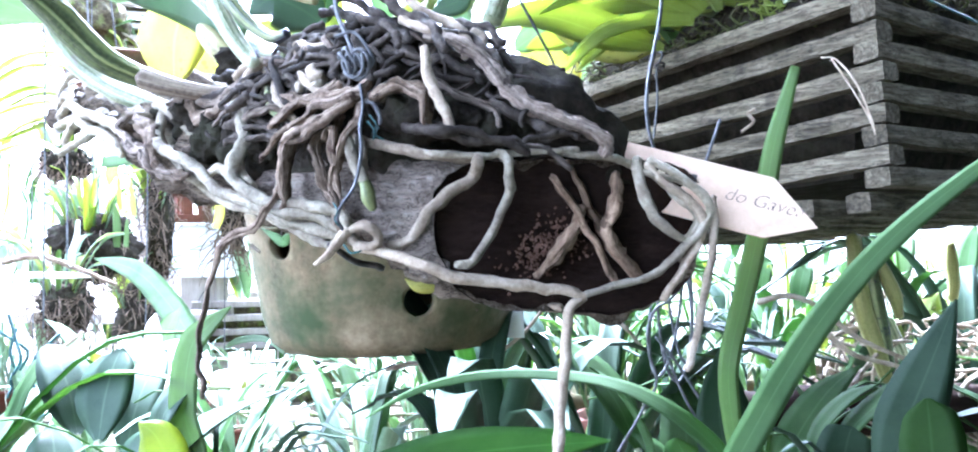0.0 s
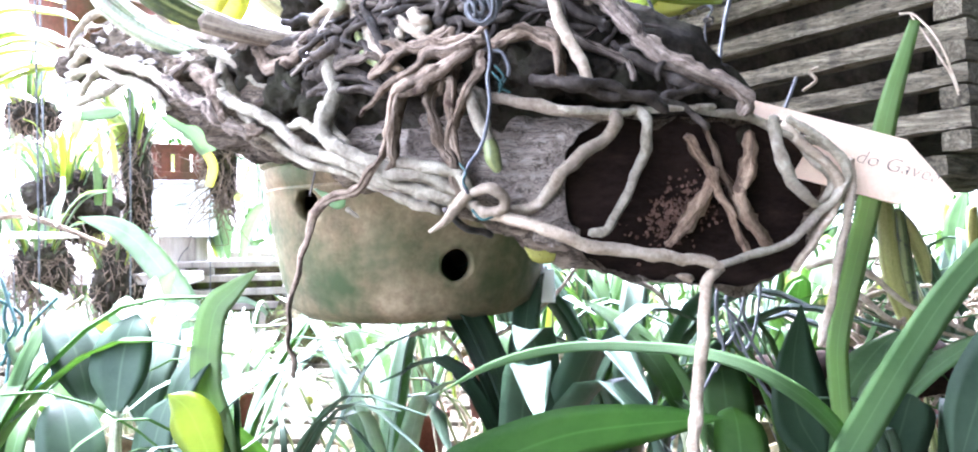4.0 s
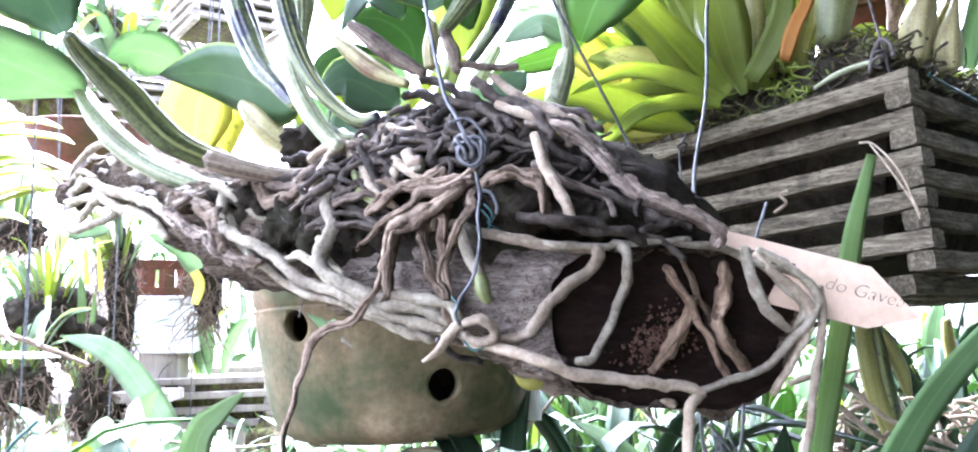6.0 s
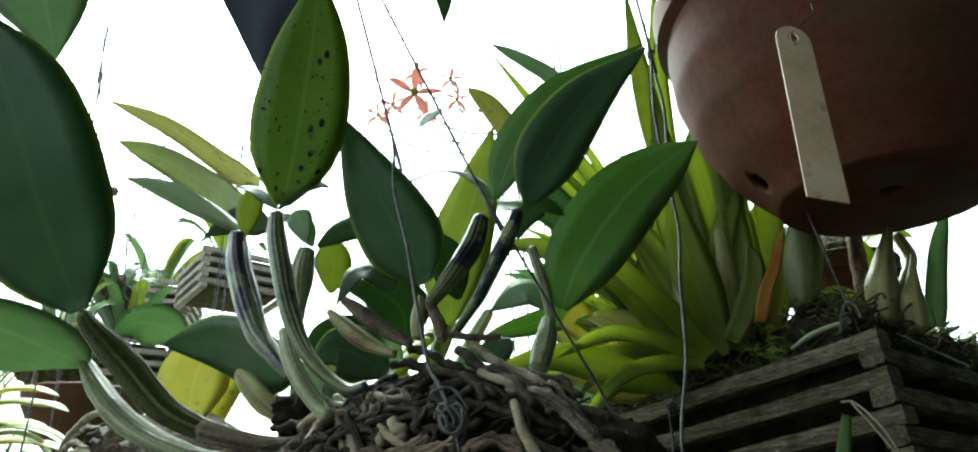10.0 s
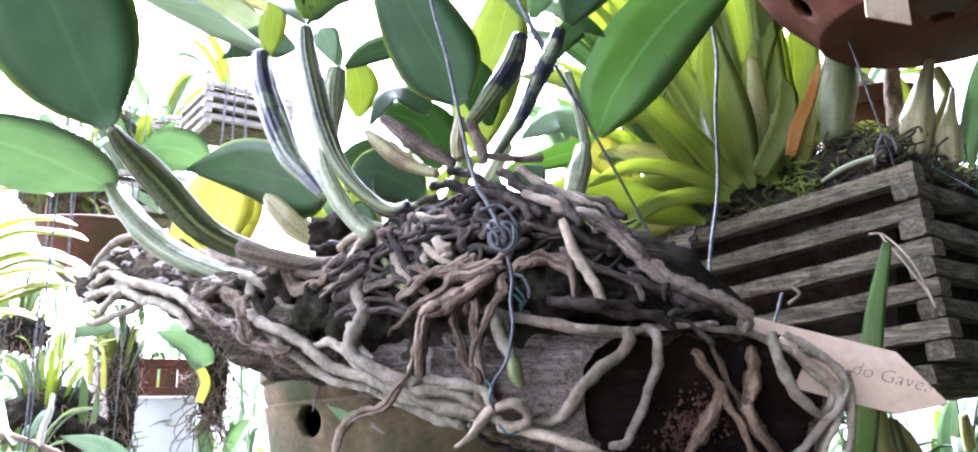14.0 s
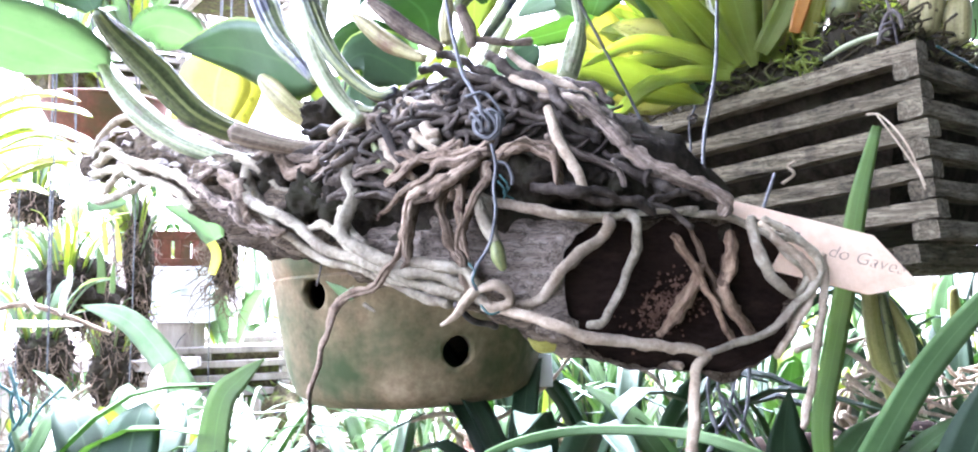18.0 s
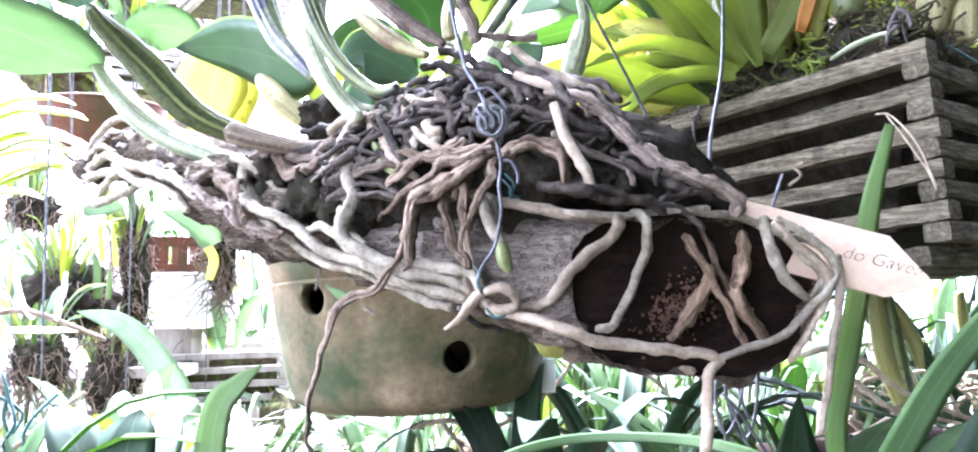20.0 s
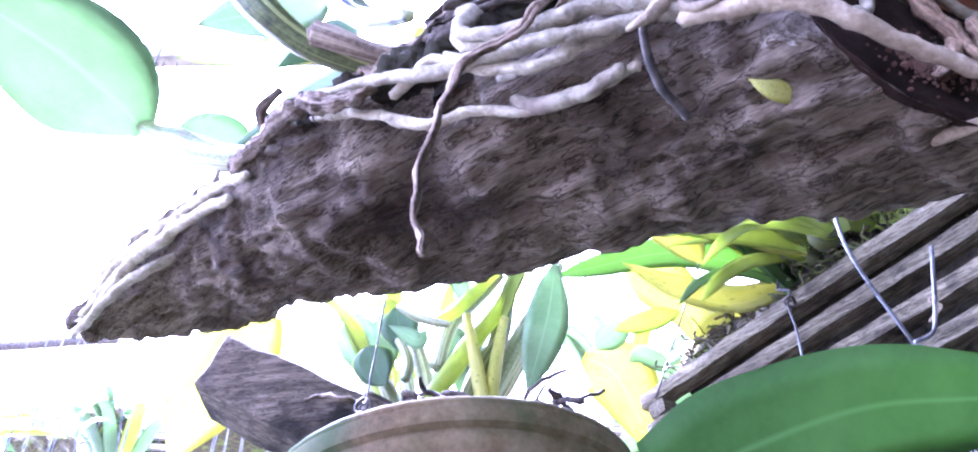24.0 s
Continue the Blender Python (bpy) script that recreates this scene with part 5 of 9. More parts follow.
# white roots draped over the log's far tip
for pts, r in (([(-0.449, 0.716, 1.562), (-0.425, 0.69, 1.556), (-0.403, 0.665, 1.556), (-0.38, 0.65, 1.564), (-0.354, 0.645, 1.577), (-0.333, 0.63, 1.571), (-0.322, 0.624, 1.574), (-0.312, 0.617, 1.586)], 0.0052),
               ([(-0.427, 0.695, 1.566), (-0.402, 0.667, 1.576), (-0.38, 0.645, 1.579), (-0.362, 0.63, 1.582), (-0.346, 0.624, 1.585), (-0.33, 0.62, 1.58), (-0.328, 0.618, 1.599)], 0.0054),
               ([(-0.448, 0.722, 1.592), (-0.415, 0.682, 1.594), (-0.381, 0.645, 1.586), (-0.346, 0.608, 1.577), (-0.315, 0.573, 1.563), (-0.285, 0.543, 1.548)], 0.0062),
               ([(-0.452, 0.728, 1.583), (-0.43, 0.7, 1.58), (-0.391, 0.656, 1.58), (-0.361, 0.622, 1.57), (-0.326, 0.585, 1.557), (-0.296, 0.553, 1.54)], 0.0060),
               ([(-0.462, 0.742, 1.604), (-0.44, 0.715, 1.619), (-0.412, 0.69, 1.627), (-0.375, 0.672, 1.628)], 0.0048),
               ([(-0.458, 0.735, 1.598), (-0.436, 0.707, 1.609), (-0.418, 0.684, 1.604), (-0.402, 0.668, 1.594)], 0.0044),
               ([(-0.251, 0.515, 1.574), (-0.237, 0.499, 1.562), (-0.213, 0.49, 1.546), (-0.19, 0.482, 1.531), (-0.174, 0.472, 1.522), (-0.152, 0.452, 1.507), (-0.14, 0.444, 1.495), (-0.122, 0.43, 1.484), (-0.107, 0.416, 1.479)], 0.0058)):
    bent = [Vector(p) + Vector((0.001 * math.sin(2.3 * k + r * 3000), 0, 0.0026 * math.sin(1.9 * k + r * 2000))) for k, p in enumerate(pts)]
    root(bent, (r * 0.9, r, r * 1.05, r * 0.75), M_ROOT)

# ---- ground ----
bm = bmesh.new()
bmesh.ops.create_grid(bm, x_segments=8, y_segments=8, size=300)
tagged(part("ground", bm, M_SOIL), "damp soil floor of the plant shed", "ground", kind="structure")


def cut_holes(ob, holes):
    """Round holes through a pot's wall: (place, direction, radius)."""
    for place, way, r in holes:
        b = bmesh.new()
        place, way = Vector(place), Vector(way).normalized()
        tube(b, [place - way * 0.03, place, place + way * 0.03], (r,), steps=2, ring=20)
        bmesh.ops.recalc_face_normals(b, faces=b.faces)
        cutter = new("cutter", mesh_of(b, "cutter", M_CLAY))
        mod = ob.modifiers.new("hole", "BOOLEAN")
        mod.operation, mod.object, mod.solver = "DIFFERENCE", cutter, "EXACT"
        bpy.context.view_layer.update()
        done = bpy.data.meshes.new_from_object(ob.evaluated_get(bpy.context.evaluated_depsgraph_get()))
        ob.modifiers.clear()
        ob.data = done
        bpy.data.objects.remove(cutter)


def pot_wall(centre, outer, wall, parent, material, holes=()):
    bm = bmesh.new()
    fine = [outer[0]]
    for (r0, h0), (r1, h1) in zip(outer, outer[1:]):
        n = max(1, int((h1 - h0) / 0.007))
        fine += [(r0 + (r1 - r0) * k / n, h0 + (h1 - h0) * k / n) for k in range(1, n + 1)]
    outer = fine
    inner = [(max(r - wall, 0.004), h + (wall if i == 0 else 0)) for i, (r, h) in enumerate(outer)]
    ring = 120
    rows = lathe(bm, [(0.004, outer[0][1])] + list(outer) + inner[::-1] + [(0.004, outer[0][1] + wall)], centre, ring, 0.006)
    bm.faces.new(rows[0][::-1])
    bm.faces.new(rows[-1])
    bmesh.ops.recalc_face_normals(bm, faces=bm.faces)
    ob = part("pot_wall", bm, material, parent)
    org = Vector(parent.location)
    top_r, top_h = outer[-1]
    bm = bmesh.new()
    tube(bm, [Vector(centre) + Vector(((top_r - wall / 2) * math.cos(a), (top_r - wall / 2) * math.sin(a), top_h)) for a in np.linspace(0, 2 * math.pi, 49)], (wall * 0.62,), steps=96, ring=8, knobs=0.1, caps=False, seed=2)
    part("rim", bm, material, parent)
    if holes:
        ob.parent = None
        ob.matrix_parent_inverse = Matrix()
        cut_holes(ob, holes)
        ob.parent = parent
        ob.matrix_parent_inverse = Matrix.Translation(-org)
    return ob


# ---- hanging clay pot behind the log ----
PC = (-0.1725, 0.944, 1.34)
clay_pot = thing("clay_orchid_pot", PC, "greenish beige clay orchid pot with round holes, hung on wires", "flower pot")
OUT = [(0.10, 0.000), (0.125, 0.004), (0.142, 0.016), (0.152, 0.046), (0.160, 0.092), (0.166, 0.137), (0.168, 0.143), (0.164, 0.146), (0.167, 0.151), (0.170, 0.163),
       (0.168, 0.167), (0.173, 0.171), (0.174, 0.183), (0.172, 0.188)]
pot_wall(PC, [(r * 0.977, h) for r, h in OUT], 0.012, clay_pot, M_CLAY, [((-0.114, 0.803, 1.401), (0.4, -0.92, 0), 0.0165), ((-0.262, 0.812, 1.465), (-0.55, -0.84, 0), 0.0165)])
clay_pot.rotation_euler = (radians(-3.4), radians(-2.6), 0)   # it hangs slightly askew

# ---- slatted basket ----
A = Vector((-0.597, 0.795, -0.108)).normalized()   # along the left face, which hangs a little lower at its far end
B = Vector((0.80, 0.60, 0)).normalized()
CORNER = Vector((0.270, 0.652, 1.693))
basket = thing("slatted_basket", (0.31, 0.95, 1.55), "square hanging basket of grey weathered wooden slats", "hanging basket")
LONG, PITCH, TH = 0.43, 0.0342, 0.0172
Z = B.cross(A)
rs = random.Random(17)


def slat(mid, along, over, half, seed):
    """One sawn slat: slightly bowed, its edges chipped and its ends uneven."""
    bm = bmesh.new()
    n = 26
    rows = []
    for i in range(n + 1):
        u = 2 * i / n - 1
        row = []
        for p, q in ((-1, -1), (0, -1), (1, -1), (1, 0), (1, 1), (0, 1), (-1, 1), (-1, 0)):
            c = mid + along * half * u
            w = c + over * 0.011 * p + Z * TH / 2 * 0.97 * q
            chip = 0.6 if p and q else 0.25
            w += over * p * 0.0022 * chip * noise.noise(w * 55 + Vector((seed, 0, 0))) + Z * q * 0.0024 * chip * noise.noise(w * 48 + Vector((0, seed, 0)))
            if p and q:
                w -= (over * p + Z * q) * 0.0009
            w += Z * 0.0009 * math.sin(u * 2 + seed)
            if i in (0, n):
                w += along * 0.0015 * noise.noise(w * 90)
            row.append(bm.verts.new(w))
        rows.append(row)
    for a, b in zip(rows, rows[1:]):
        for k in range(8):
            bm.faces.new((a[k], a[(k + 1) % 8], b[(k + 1) % 8], b[k]))
    bm.faces.new(rows[0][::-1])
    bm.faces.new(rows[-1])
    bmesh.ops.recalc_face_normals(bm, faces=bm.faces)
    return bm


for level in range(10):
    z = CORNER + Z * (-TH / 2 - level * PITCH / 2)
    for side in (0, 1):
        along, over = (A, B) if level % 2 == 0 else (B, A)
        mid = z + over * (0.012 + side * (LONG - 0.03)) + along * (LONG / 2 + 0.001 + rs.uniform(-0.0012, 0.0012))
        part("slat", slat(mid, along, over, LONG / 2, level * 3 + side), M_SLAT if over is B else M_SLATB, basket, smooth=False)
for k in range(8):
    part("floor_slat", slat(CORNER + Z * -0.181 + A * (0.03 + k * 0.052) + B * (LONG / 2), B, A, LONG / 2, 40 + k), M_SLATB, basket, smooth=False)

# ---- terracotta pot above ----
TC = (0.316, 0.665, 1.821)
terra = thing("terracotta_pot", TC, "rounded dark terracotta orchid pot hung above the slatted basket", "flower pot")
OUT2 = [(0.098, 0.0), (0.101, 0.002), (0.104, 0.008), (0.118, 0.022), (0.14, 0.044), (0.168, 0.09), (0.184, 0.138), (0.188, 0.182), (0.187, 0.197), (0.198, 0.204), (0.2, 0.232), (0.198, 0.238)]
pot_wall(TC, OUT2, 0.012, terra, M_TERRA, [((0.198, 0.676, 1.843), (-1, -0.1, -0.5), 0.011), ((0.31, 0.648, 1.822), (0, 0, 1), 0.011)])

# unseen filling, added so that no light shows through the pot's holes
bm = bmesh.new()
rows = lathe(bm, [(0.08, 0.016), (0.09, 0.018), (0.124, 0.05), (0.152, 0.095), (0.17, 0.175), (0.02, 0.185)], TC, 32, 0.02)
bm.faces.new(rows[0][::-1])
bm.faces.new(rows[-1])
bmesh.ops.recalc_face_normals(bm, faces=bm.faces)
part("potting_bark", bm, M_HUMUS, terra)

# ---- overhead rails that carry the hanging things, above the view ----
for y in (0.5, 0.72, 1.05, 1.6):
    bm = bmesh.new()
    box(bm, (0, y, 3.0), (4.5, 0, 0), (0, 0.02, 0), (0, 0, 0.03), 0, 0.003)
    tagged(part("roof_beam", bm, M_POST, smooth=False), "grey timber roof beam", "beam", kind="structure")
for x in (-4.4, 4.4):
    for y in (0.5, 1.6):
        bm = bmesh.new()
        box(bm, (x, y + 0.05, 1.5), (0.04, 0, 0), (0, 0.04, 0), (0, 0, 1.5), 0, 0.003)
        tagged(part("roof_post", bm, M_POST, smooth=False), "grey timber roof post", "post", kind="structure")


def wire(name, pts, r, material, label, category="wire", up=0.0, parent=None, ring=6):
    """A wire through pts; up: the height to which its last stretch runs on."""
    pts = [Vector(p) for p in pts]
    if up:
        d = pts[-1] - pts[-2]
        pts.append(pts[-1] + d * ((up - pts[-1].z) / max(d.z, 0.01)))
    ob = rod(name, pts, (r,), material, parent, steps=max(8, 6 * len(pts)), ring=ring)
    return ob if parent is not None else tagged(ob, label, category)


def coil(centre, r, turns, seed, way=(0, 0, 1)):
    q = random.Random(seed)
    c, n = Vector(centre), 9 * turns
    w = Vector(way).normalized()
    s = w.orthogonal().normalized()
    u = w.cross(s)
    out = []
    for i in range(n + 1):
        a = 2 * math.pi * i / 9
        k = r * (1 + 0.25 * math.sin(a * 0.37 + seed))
        out.append(c + s * math.cos(a) * k + u * math.sin(a) * k * 0.9 + w * (i / n - 0.5) * r * 1.6 + Vector([q.uniform(-1, 1) * r * 0.12 for _ in range(3)]))
    return out


# ---- wires that hold the log ----
hanger = thing("log_hanger_wire", (-0.088, 0.386, 1.573), "galvanised steel wire twisted into a knot that holds the log", "wire")
wire("strand", [(-0.088, 0.386, 1.574), (-0.096, 0.392, 1.591), (-0.102, 0.4, 1.604), (-0.11, 0.415, 1.64), (-0.118, 0.43, 1.683), (-0.129, 0.445, 1.729)] + [(-0.132, 0.45, 1.769), (-0.153, 0.46, 1.851)], 0.0011, M_WIRE, "", up=2.98, parent=hanger)
rod("knot", coil((-0.088, 0.384, 1.572), 0.0064, 4, 2, (0.3, 1, 0.2)), (0.0009,), M_WIRE, hanger, steps=90, ring=6)
rod("knot", coil((-0.091, 0.384, 1.574), 0.0055, 3, 5, (1, 0.4, 0.5)), (0.0010,), M_WIRE, hanger, steps=70, ring=6)
wire("strand", [(-0.099, 0.386, 1.586), (-0.09, 0.386, 1.588), (-0.083, 0.385, 1.581), (-0.08, 0.385, 1.572), (-0.09, 0.384, 1.566)], 0.0009, M_WIRE, "", parent=hanger)
wire("strand", [(-0.086, 0.385, 1.562), (-0.084, 0.382, 1.551), (-0.085, 0.38, 1.54), (-0.084, 0.378, 1.528), (-0.087, 0.378, 1.512), (-0.093, 0.376, 1.502), (-0.095, 0.376, 1.495), (-0.093, 0.378, 1.49)], 0.0009, M_WIRE, "", parent=hanger)
wire("strand", [(-0.084, 0.384, 1.553), (-0.079, 0.383, 1.552), (-0.076, 0.383, 1.546), (-0.076, 0.384, 1.542)], 0.0009, M_WIRE, "", parent=hanger)
cord = thing("teal_cord", (-0.078, 0.385, 1.544), "frayed teal nylon cord tied round the log", "cord")
for k, pts in enumerate(([(-0.082, 0.388, 1.547), (-0.078, 0.386, 1.542), (-0.08, 0.388, 1.538), (-0.075, 0.388, 1.535)], [(-0.083, 0.388, 1.544), (-0.079, 0.386, 1.539), (-0.08, 0.388, 1.535), (-0.077, 0.386, 1.541)],
                         [(-0.097, 0.376, 1.503), (-0.094, 0.372, 1.499), (-0.095, 0.37, 1.495), (-0.093, 0.37, 1.492)], [(-0.091, 0.372, 1.483), (-0.087, 0.37, 1.479), (-0.082, 0.37, 1.48)], [(-0.104, 0.395, 1.482), (-0.101, 0.406, 1.478), (-0.095, 0.417, 1.472), (-0.087, 0.425, 1.47), (-0.083, 0.429, 1.468)])):
    rod("cord_end", pts, (0.0005 if k < 4 else 0.0016,), M_STRING if k < 4 else M_DARKWIRE, cord, steps=14, ring=6, knobs=0.3)

long_wire = thing("long_hanger_wire", (0.11, 0.65, 1.49), "long galvanised hanging wire ending in a twist and long loops", "wire")
wire("strand", [(0.118, 0.66, 1.50)] + [(0.091, 0.65, 1.581), (0.102, 0.65, 1.666), (0.104, 0.65, 1.733), (0.108, 0.65, 1.784)] + [(0.104, 0.65, 1.833), (0.107, 0.65, 1.907), (0.102, 0.65, 1.95), (0.1, 0.65, 1.976), (0.091, 0.65, 2.042)], 0.0015, M_WIRE, "", up=2.98, parent=long_wire)
wire("strand", [(0.102, 0.645, 1.824), (0.098, 0.645, 1.864), (0.096, 0.647, 1.913), (0.099, 0.646, 1.97)], 0.0013, M_WIRE, "", parent=long_wire)
rod("knot", coil((0.099, 0.648, 1.973), 0.0034, 2, 3, (0, 0.2, 1)), (0.0011,), M_DARKWIRE, long_wire, steps=40, ring=6)
rod("knot", coil((0.114, 0.655, 1.495), 0.006, 3, 4, (0.2, 0.3, 1)), (0.0014,), M_WIRE, long_wire, steps=60, ring=6)
wire("strand", [(0.112, 0.652, 1.503), (0.124, 0.65, 1.508), (0.132, 0.65, 1.524), (0.150, 0.65, 1.577)], 0.0014, M_WIRE, "", parent=long_wire)
for k, (dx, dz, w) in enumerate(((-0.012, 0.125, 0.012), (0.004, 0.13, 0.014), (0.012, 0.115, 0.009))):
    pts = []
    for j in range(13):
        a = 2 * math.pi * j / 12
        pts.append(Vector((0.114 + dx * (0.5 - 0.5 * math.cos(a)) + w * math.sin(a), 0.655 + 0.004 * k, 1.492 - dz * (0.5 - 0.5 * math.cos(a)))))
    rod("loop", pts, (0.0013,), M_WIRE, long_wire, steps=48, ring=6)
wire("hook", [(0.118, 0.64, 1.442), (0.108, 0.64, 1.431), (0.098, 0.645, 1.423), (0.093, 0.65, 1.407), (0.094, 0.65, 1.387), (0.1, 0.65, 1.365), (0.094, 0.65, 1.347)], 0.0014, M_WIRE, "", parent=long_wire)
wire("hook", [(0.099, 0.65, 1.4), (0.112, 0.65, 1.385), (0.124, 0.65, 1.367), (0.14, 0.65, 1.342), (0.16, 0.65, 1.307), (0.176, 0.65, 1.277)], 0.0014, M_WIRE, "", parent=long_wire)
wire("hook", [(0.105, 0.652, 1.392), (0.12, 0.652, 1.357), (0.131, 0.652, 1.337), (0.151, 0.652, 1.312)], 0.0013, M_WIRE, "", parent=long_wire)
wire("hook", [(0.095, 0.65, 1.353), (0.085, 0.65, 1.333), (0.073, 0.65, 1.312), (0.061, 0.65, 1.292)], 0.0013, M_WIRE, "", parent=long_wire)

# ---- name tag behind the log's end ----
name_tag = thing("plant_name_tag", (0.1, 0.45, 1.51), "cream pointed plant tag with pencilled handwriting", "plant tag")
T0, T1, TIP, T2 = Vector((0.054, 0.4575, 1.540)), Vector((0.135, 0.4515, 1.519)), Vector((0.156, 0.4375, 1.4925)), Vector((0.1255, 0.4395, 1.4855))
T3 = T0 + (T2 - T1) * 1.0
nt = (T1 - T0).cross(T3 - T0).normalized()
if nt.y > 0:
    nt = -nt
bm = bmesh.new()
front = [bm.verts.new(p + nt * 0.0006) for p in (T0, T1, TIP - nt * (TIP - T0).dot(nt), T2, T3)]
backs = [bm.verts.new(v.co - nt * 0.0012) for v in front]
bm.faces.new(front)
bm.faces.new(backs[::-1])
for k in range(5):
    bm.faces.new((front[k], backs[k], backs[(k + 1) % 5], front[(k + 1) % 5]))
bmesh.ops.recalc_face_normals(bm, faces=bm.faces)
part("plate", bm, M_TAG, name_tag, smooth=False)
tx = (T1 - T0).normalized()
ty = nt.cross(tx)


def lettering(text, size, place, x, y, n, parent, shear=0.35):
    cu = bpy.data.curves.new("lettering", "FONT")
    cu.body, cu.size, cu.shear, cu.offset = text, size, shear, -0.00028
    ob = new("lettering", cu)
    bpy.context.view_layer.update()
    me = bpy.data.meshes.new_from_object(ob.evaluated_get(bpy.context.evaluated_depsgraph_get()))
    bpy.data.objects.remove(ob)
    me.transform(Matrix.Translation(place) @ Matrix((x, y, n)).transposed().to_4x4())
    me.materials.clear()
    me.materials.append(M_INK)
    ob = new("handwriting", me)
    ob.parent = parent
    ob.matrix_parent_inverse = Matrix.Translation(-parent.location)


lettering("do Gavea", 0.0115, T0 + tx * 0.0585 + ty * -0.0200 + nt * 0.0008, tx, ty, nt, name_tag)
for k in range(4):
    bm = bmesh.new()
    box(bm, T0 + tx * (0.024 + 0.0055 * k) + ty * (-0.0115 - 0.001 * (k % 2)) + nt * 0.0008, tx * 0.0018, ty * (0.0016 + 0.001 * (k % 2)), nt * 0.0001)
    part("pencil_mark", bm, M_INK, name_tag, smooth=False)

# ---- what grows in the clay pot ----
pot_plant = thing("potted_orchid", (-0.181, 0.955, 1.520), "orchid with yellow-green canes in the clay pot", "orchid")
bm = bmesh.new()
lathe(bm, [(0.157, -0.008), (0.145, 0.02), (0.1, 0.05), (0.05, 0.066), (0.005, 0.07)], (-0.181, 0.955, 1.505), 40, 0.08)
for v in bm.verts:
    v.co.z += 0.012 * noise.noise(v.co * 40) + 0.006 * noise.noise(v.co * 110)
part("potting_bark", bm, M_HUMUS, pot_plant)
r2 = random.Random(5)
for k in range(90):
    a, d = r2.uniform(0, 6.28), r2.uniform(0.02, 0.14)
    q = Vector((-0.181 + d * math.cos(a), 0.955 + d * math.sin(a), 1.0))
    q.z = 1.545 + 0.3 * min(0.15, q.y - 0.80) + r2.uniform(-0.01, 0.01)
    pts = [q]
    for j in range(4):
        q = q + Vector((r2.uniform(-0.025, 0.025), r2.uniform(-0.02, 0.02), r2.uniform(-0.014, 0.014)))
        pts.append(q)
    rod("pot_root", pts, (0.0022, 0.0028, 0.0015), r2.choice((M_DARKROOT, M_RIDGE, M_TAN, M_DARKROOT, M_DARKROOT)), pot_plant, steps=16, ring=6, knobs=0.4, seed=k, wander=0.004)
for pts, rr, mm in (([(-0.210, 0.920, 1.602), (-0.191, 0.920, 1.629), (-0.165, 0.930, 1.676), (-0.134, 0.940, 1.727), (-0.114, 0.950, 1.783)], (0.008, 0.010, 0.009, 0.007), M_LIME), ([(-0.173, 0.940, 1.610), (-0.156, 0.940, 1.651), (-0.134, 0.950, 1.701), (-0.125, 0.950, 1.758)], (0.008, 0.011, 0.010), M_BULB),
                    ([(-0.154, 0.970, 1.615), (-0.132, 0.970, 1.658), (-0.110, 0.970, 1.704), (-0.086, 0.970, 1.752)], (0.012, 0.017, 0.012), M_SHEATH), ([(-0.234, 0.920, 1.589), (-0.241, 0.920, 1.609), (-0.248, 0.920, 1.623), (-0.254, 0.920, 1.634)], (0.006, 0.008, 0.005), M_BULB),
                    ([(-0.210, 0.970, 1.631), (-0.214, 0.970, 1.660), (-0.222, 0.970, 1.691), (-0.230, 0.970, 1.731)], (0.008, 0.009, 0.006), M_SHEATH)):
    rod("pseudobulb", pts, rr, mm, pot_plant, steps=18, ring=10, knobs=0.08, scale=40.0)
leaf([(-0.078, 0.880, 1.737), (-0.089, 0.880, 1.680), (-0.103, 0.880, 1.631), (-0.115, 0.880, 1.594)], 0.0437, (0.3, -1, -0.3), M_PALE, pot_plant, "pale drooping leaf")
leaf([(-0.266, 0.900, 1.656), (-0.261, 0.900, 1.642), (-0.253, 0.900, 1.624), (-0.245, 0.900, 1.613)], 0.04, (0, -1, -0.3), M_LEAF, pot_plant)
leaf([(-0.294, 0.970, 1.741), (-0.285, 0.970, 1.708), (-0.274, 0.970, 1.685), (-0.256, 0.970, 1.676)], 0.05, (0, -1, -0.3), M_SOFT, pot_plant)
leaf([(-0.175, 1.020, 1.667), (-0.185, 1.020, 1.716), (-0.193, 1.020, 1.767), (-0.189, 1.020, 1.821)], 0.035, (0, -1, 0), M_LIME, pot_plant)
leaf([(-0.257, 1.050, 1.667), (-0.266, 1.050, 1.708), (-0.279, 1.050, 1.751), (-0.301, 1.050, 1.796)], 0.03, (0.2, -1, 0), M_LIME, pot_plant)
leaf([(-0.418, 1.050, 1.798), (-0.439, 1.050, 1.746), (-0.466, 1.050, 1.681), (-0.489, 1.050, 1.611)], 0.099, (0.2, -1, -0.3), M_YELLOW, pot_plant, "drooping yellow leaf", shape=(0.5, 0.8, 1.0, 1.0, 0.95, 0.6, 0.1))
leaf([(-0.024, 1.100, 1.757), (0.009, 1.100, 1.736), (0.029, 1.100, 1.689), (0.042, 1.100, 1.626)], 0.0904, (0, -1, -0.1), M_YELLOW, pot_plant, "drooping yellow leaf", fold=0.2)
leaf([(0.022, 1.000, 1.826), (0.056, 1.000, 1.802), (0.085, 1.000, 1.757), (0.097, 1.000, 1.702)], 0.0704, (0, -1, -0.3), M_YELLOW, pot_plant, "yellow leaf with brown spots", fold=0.2)
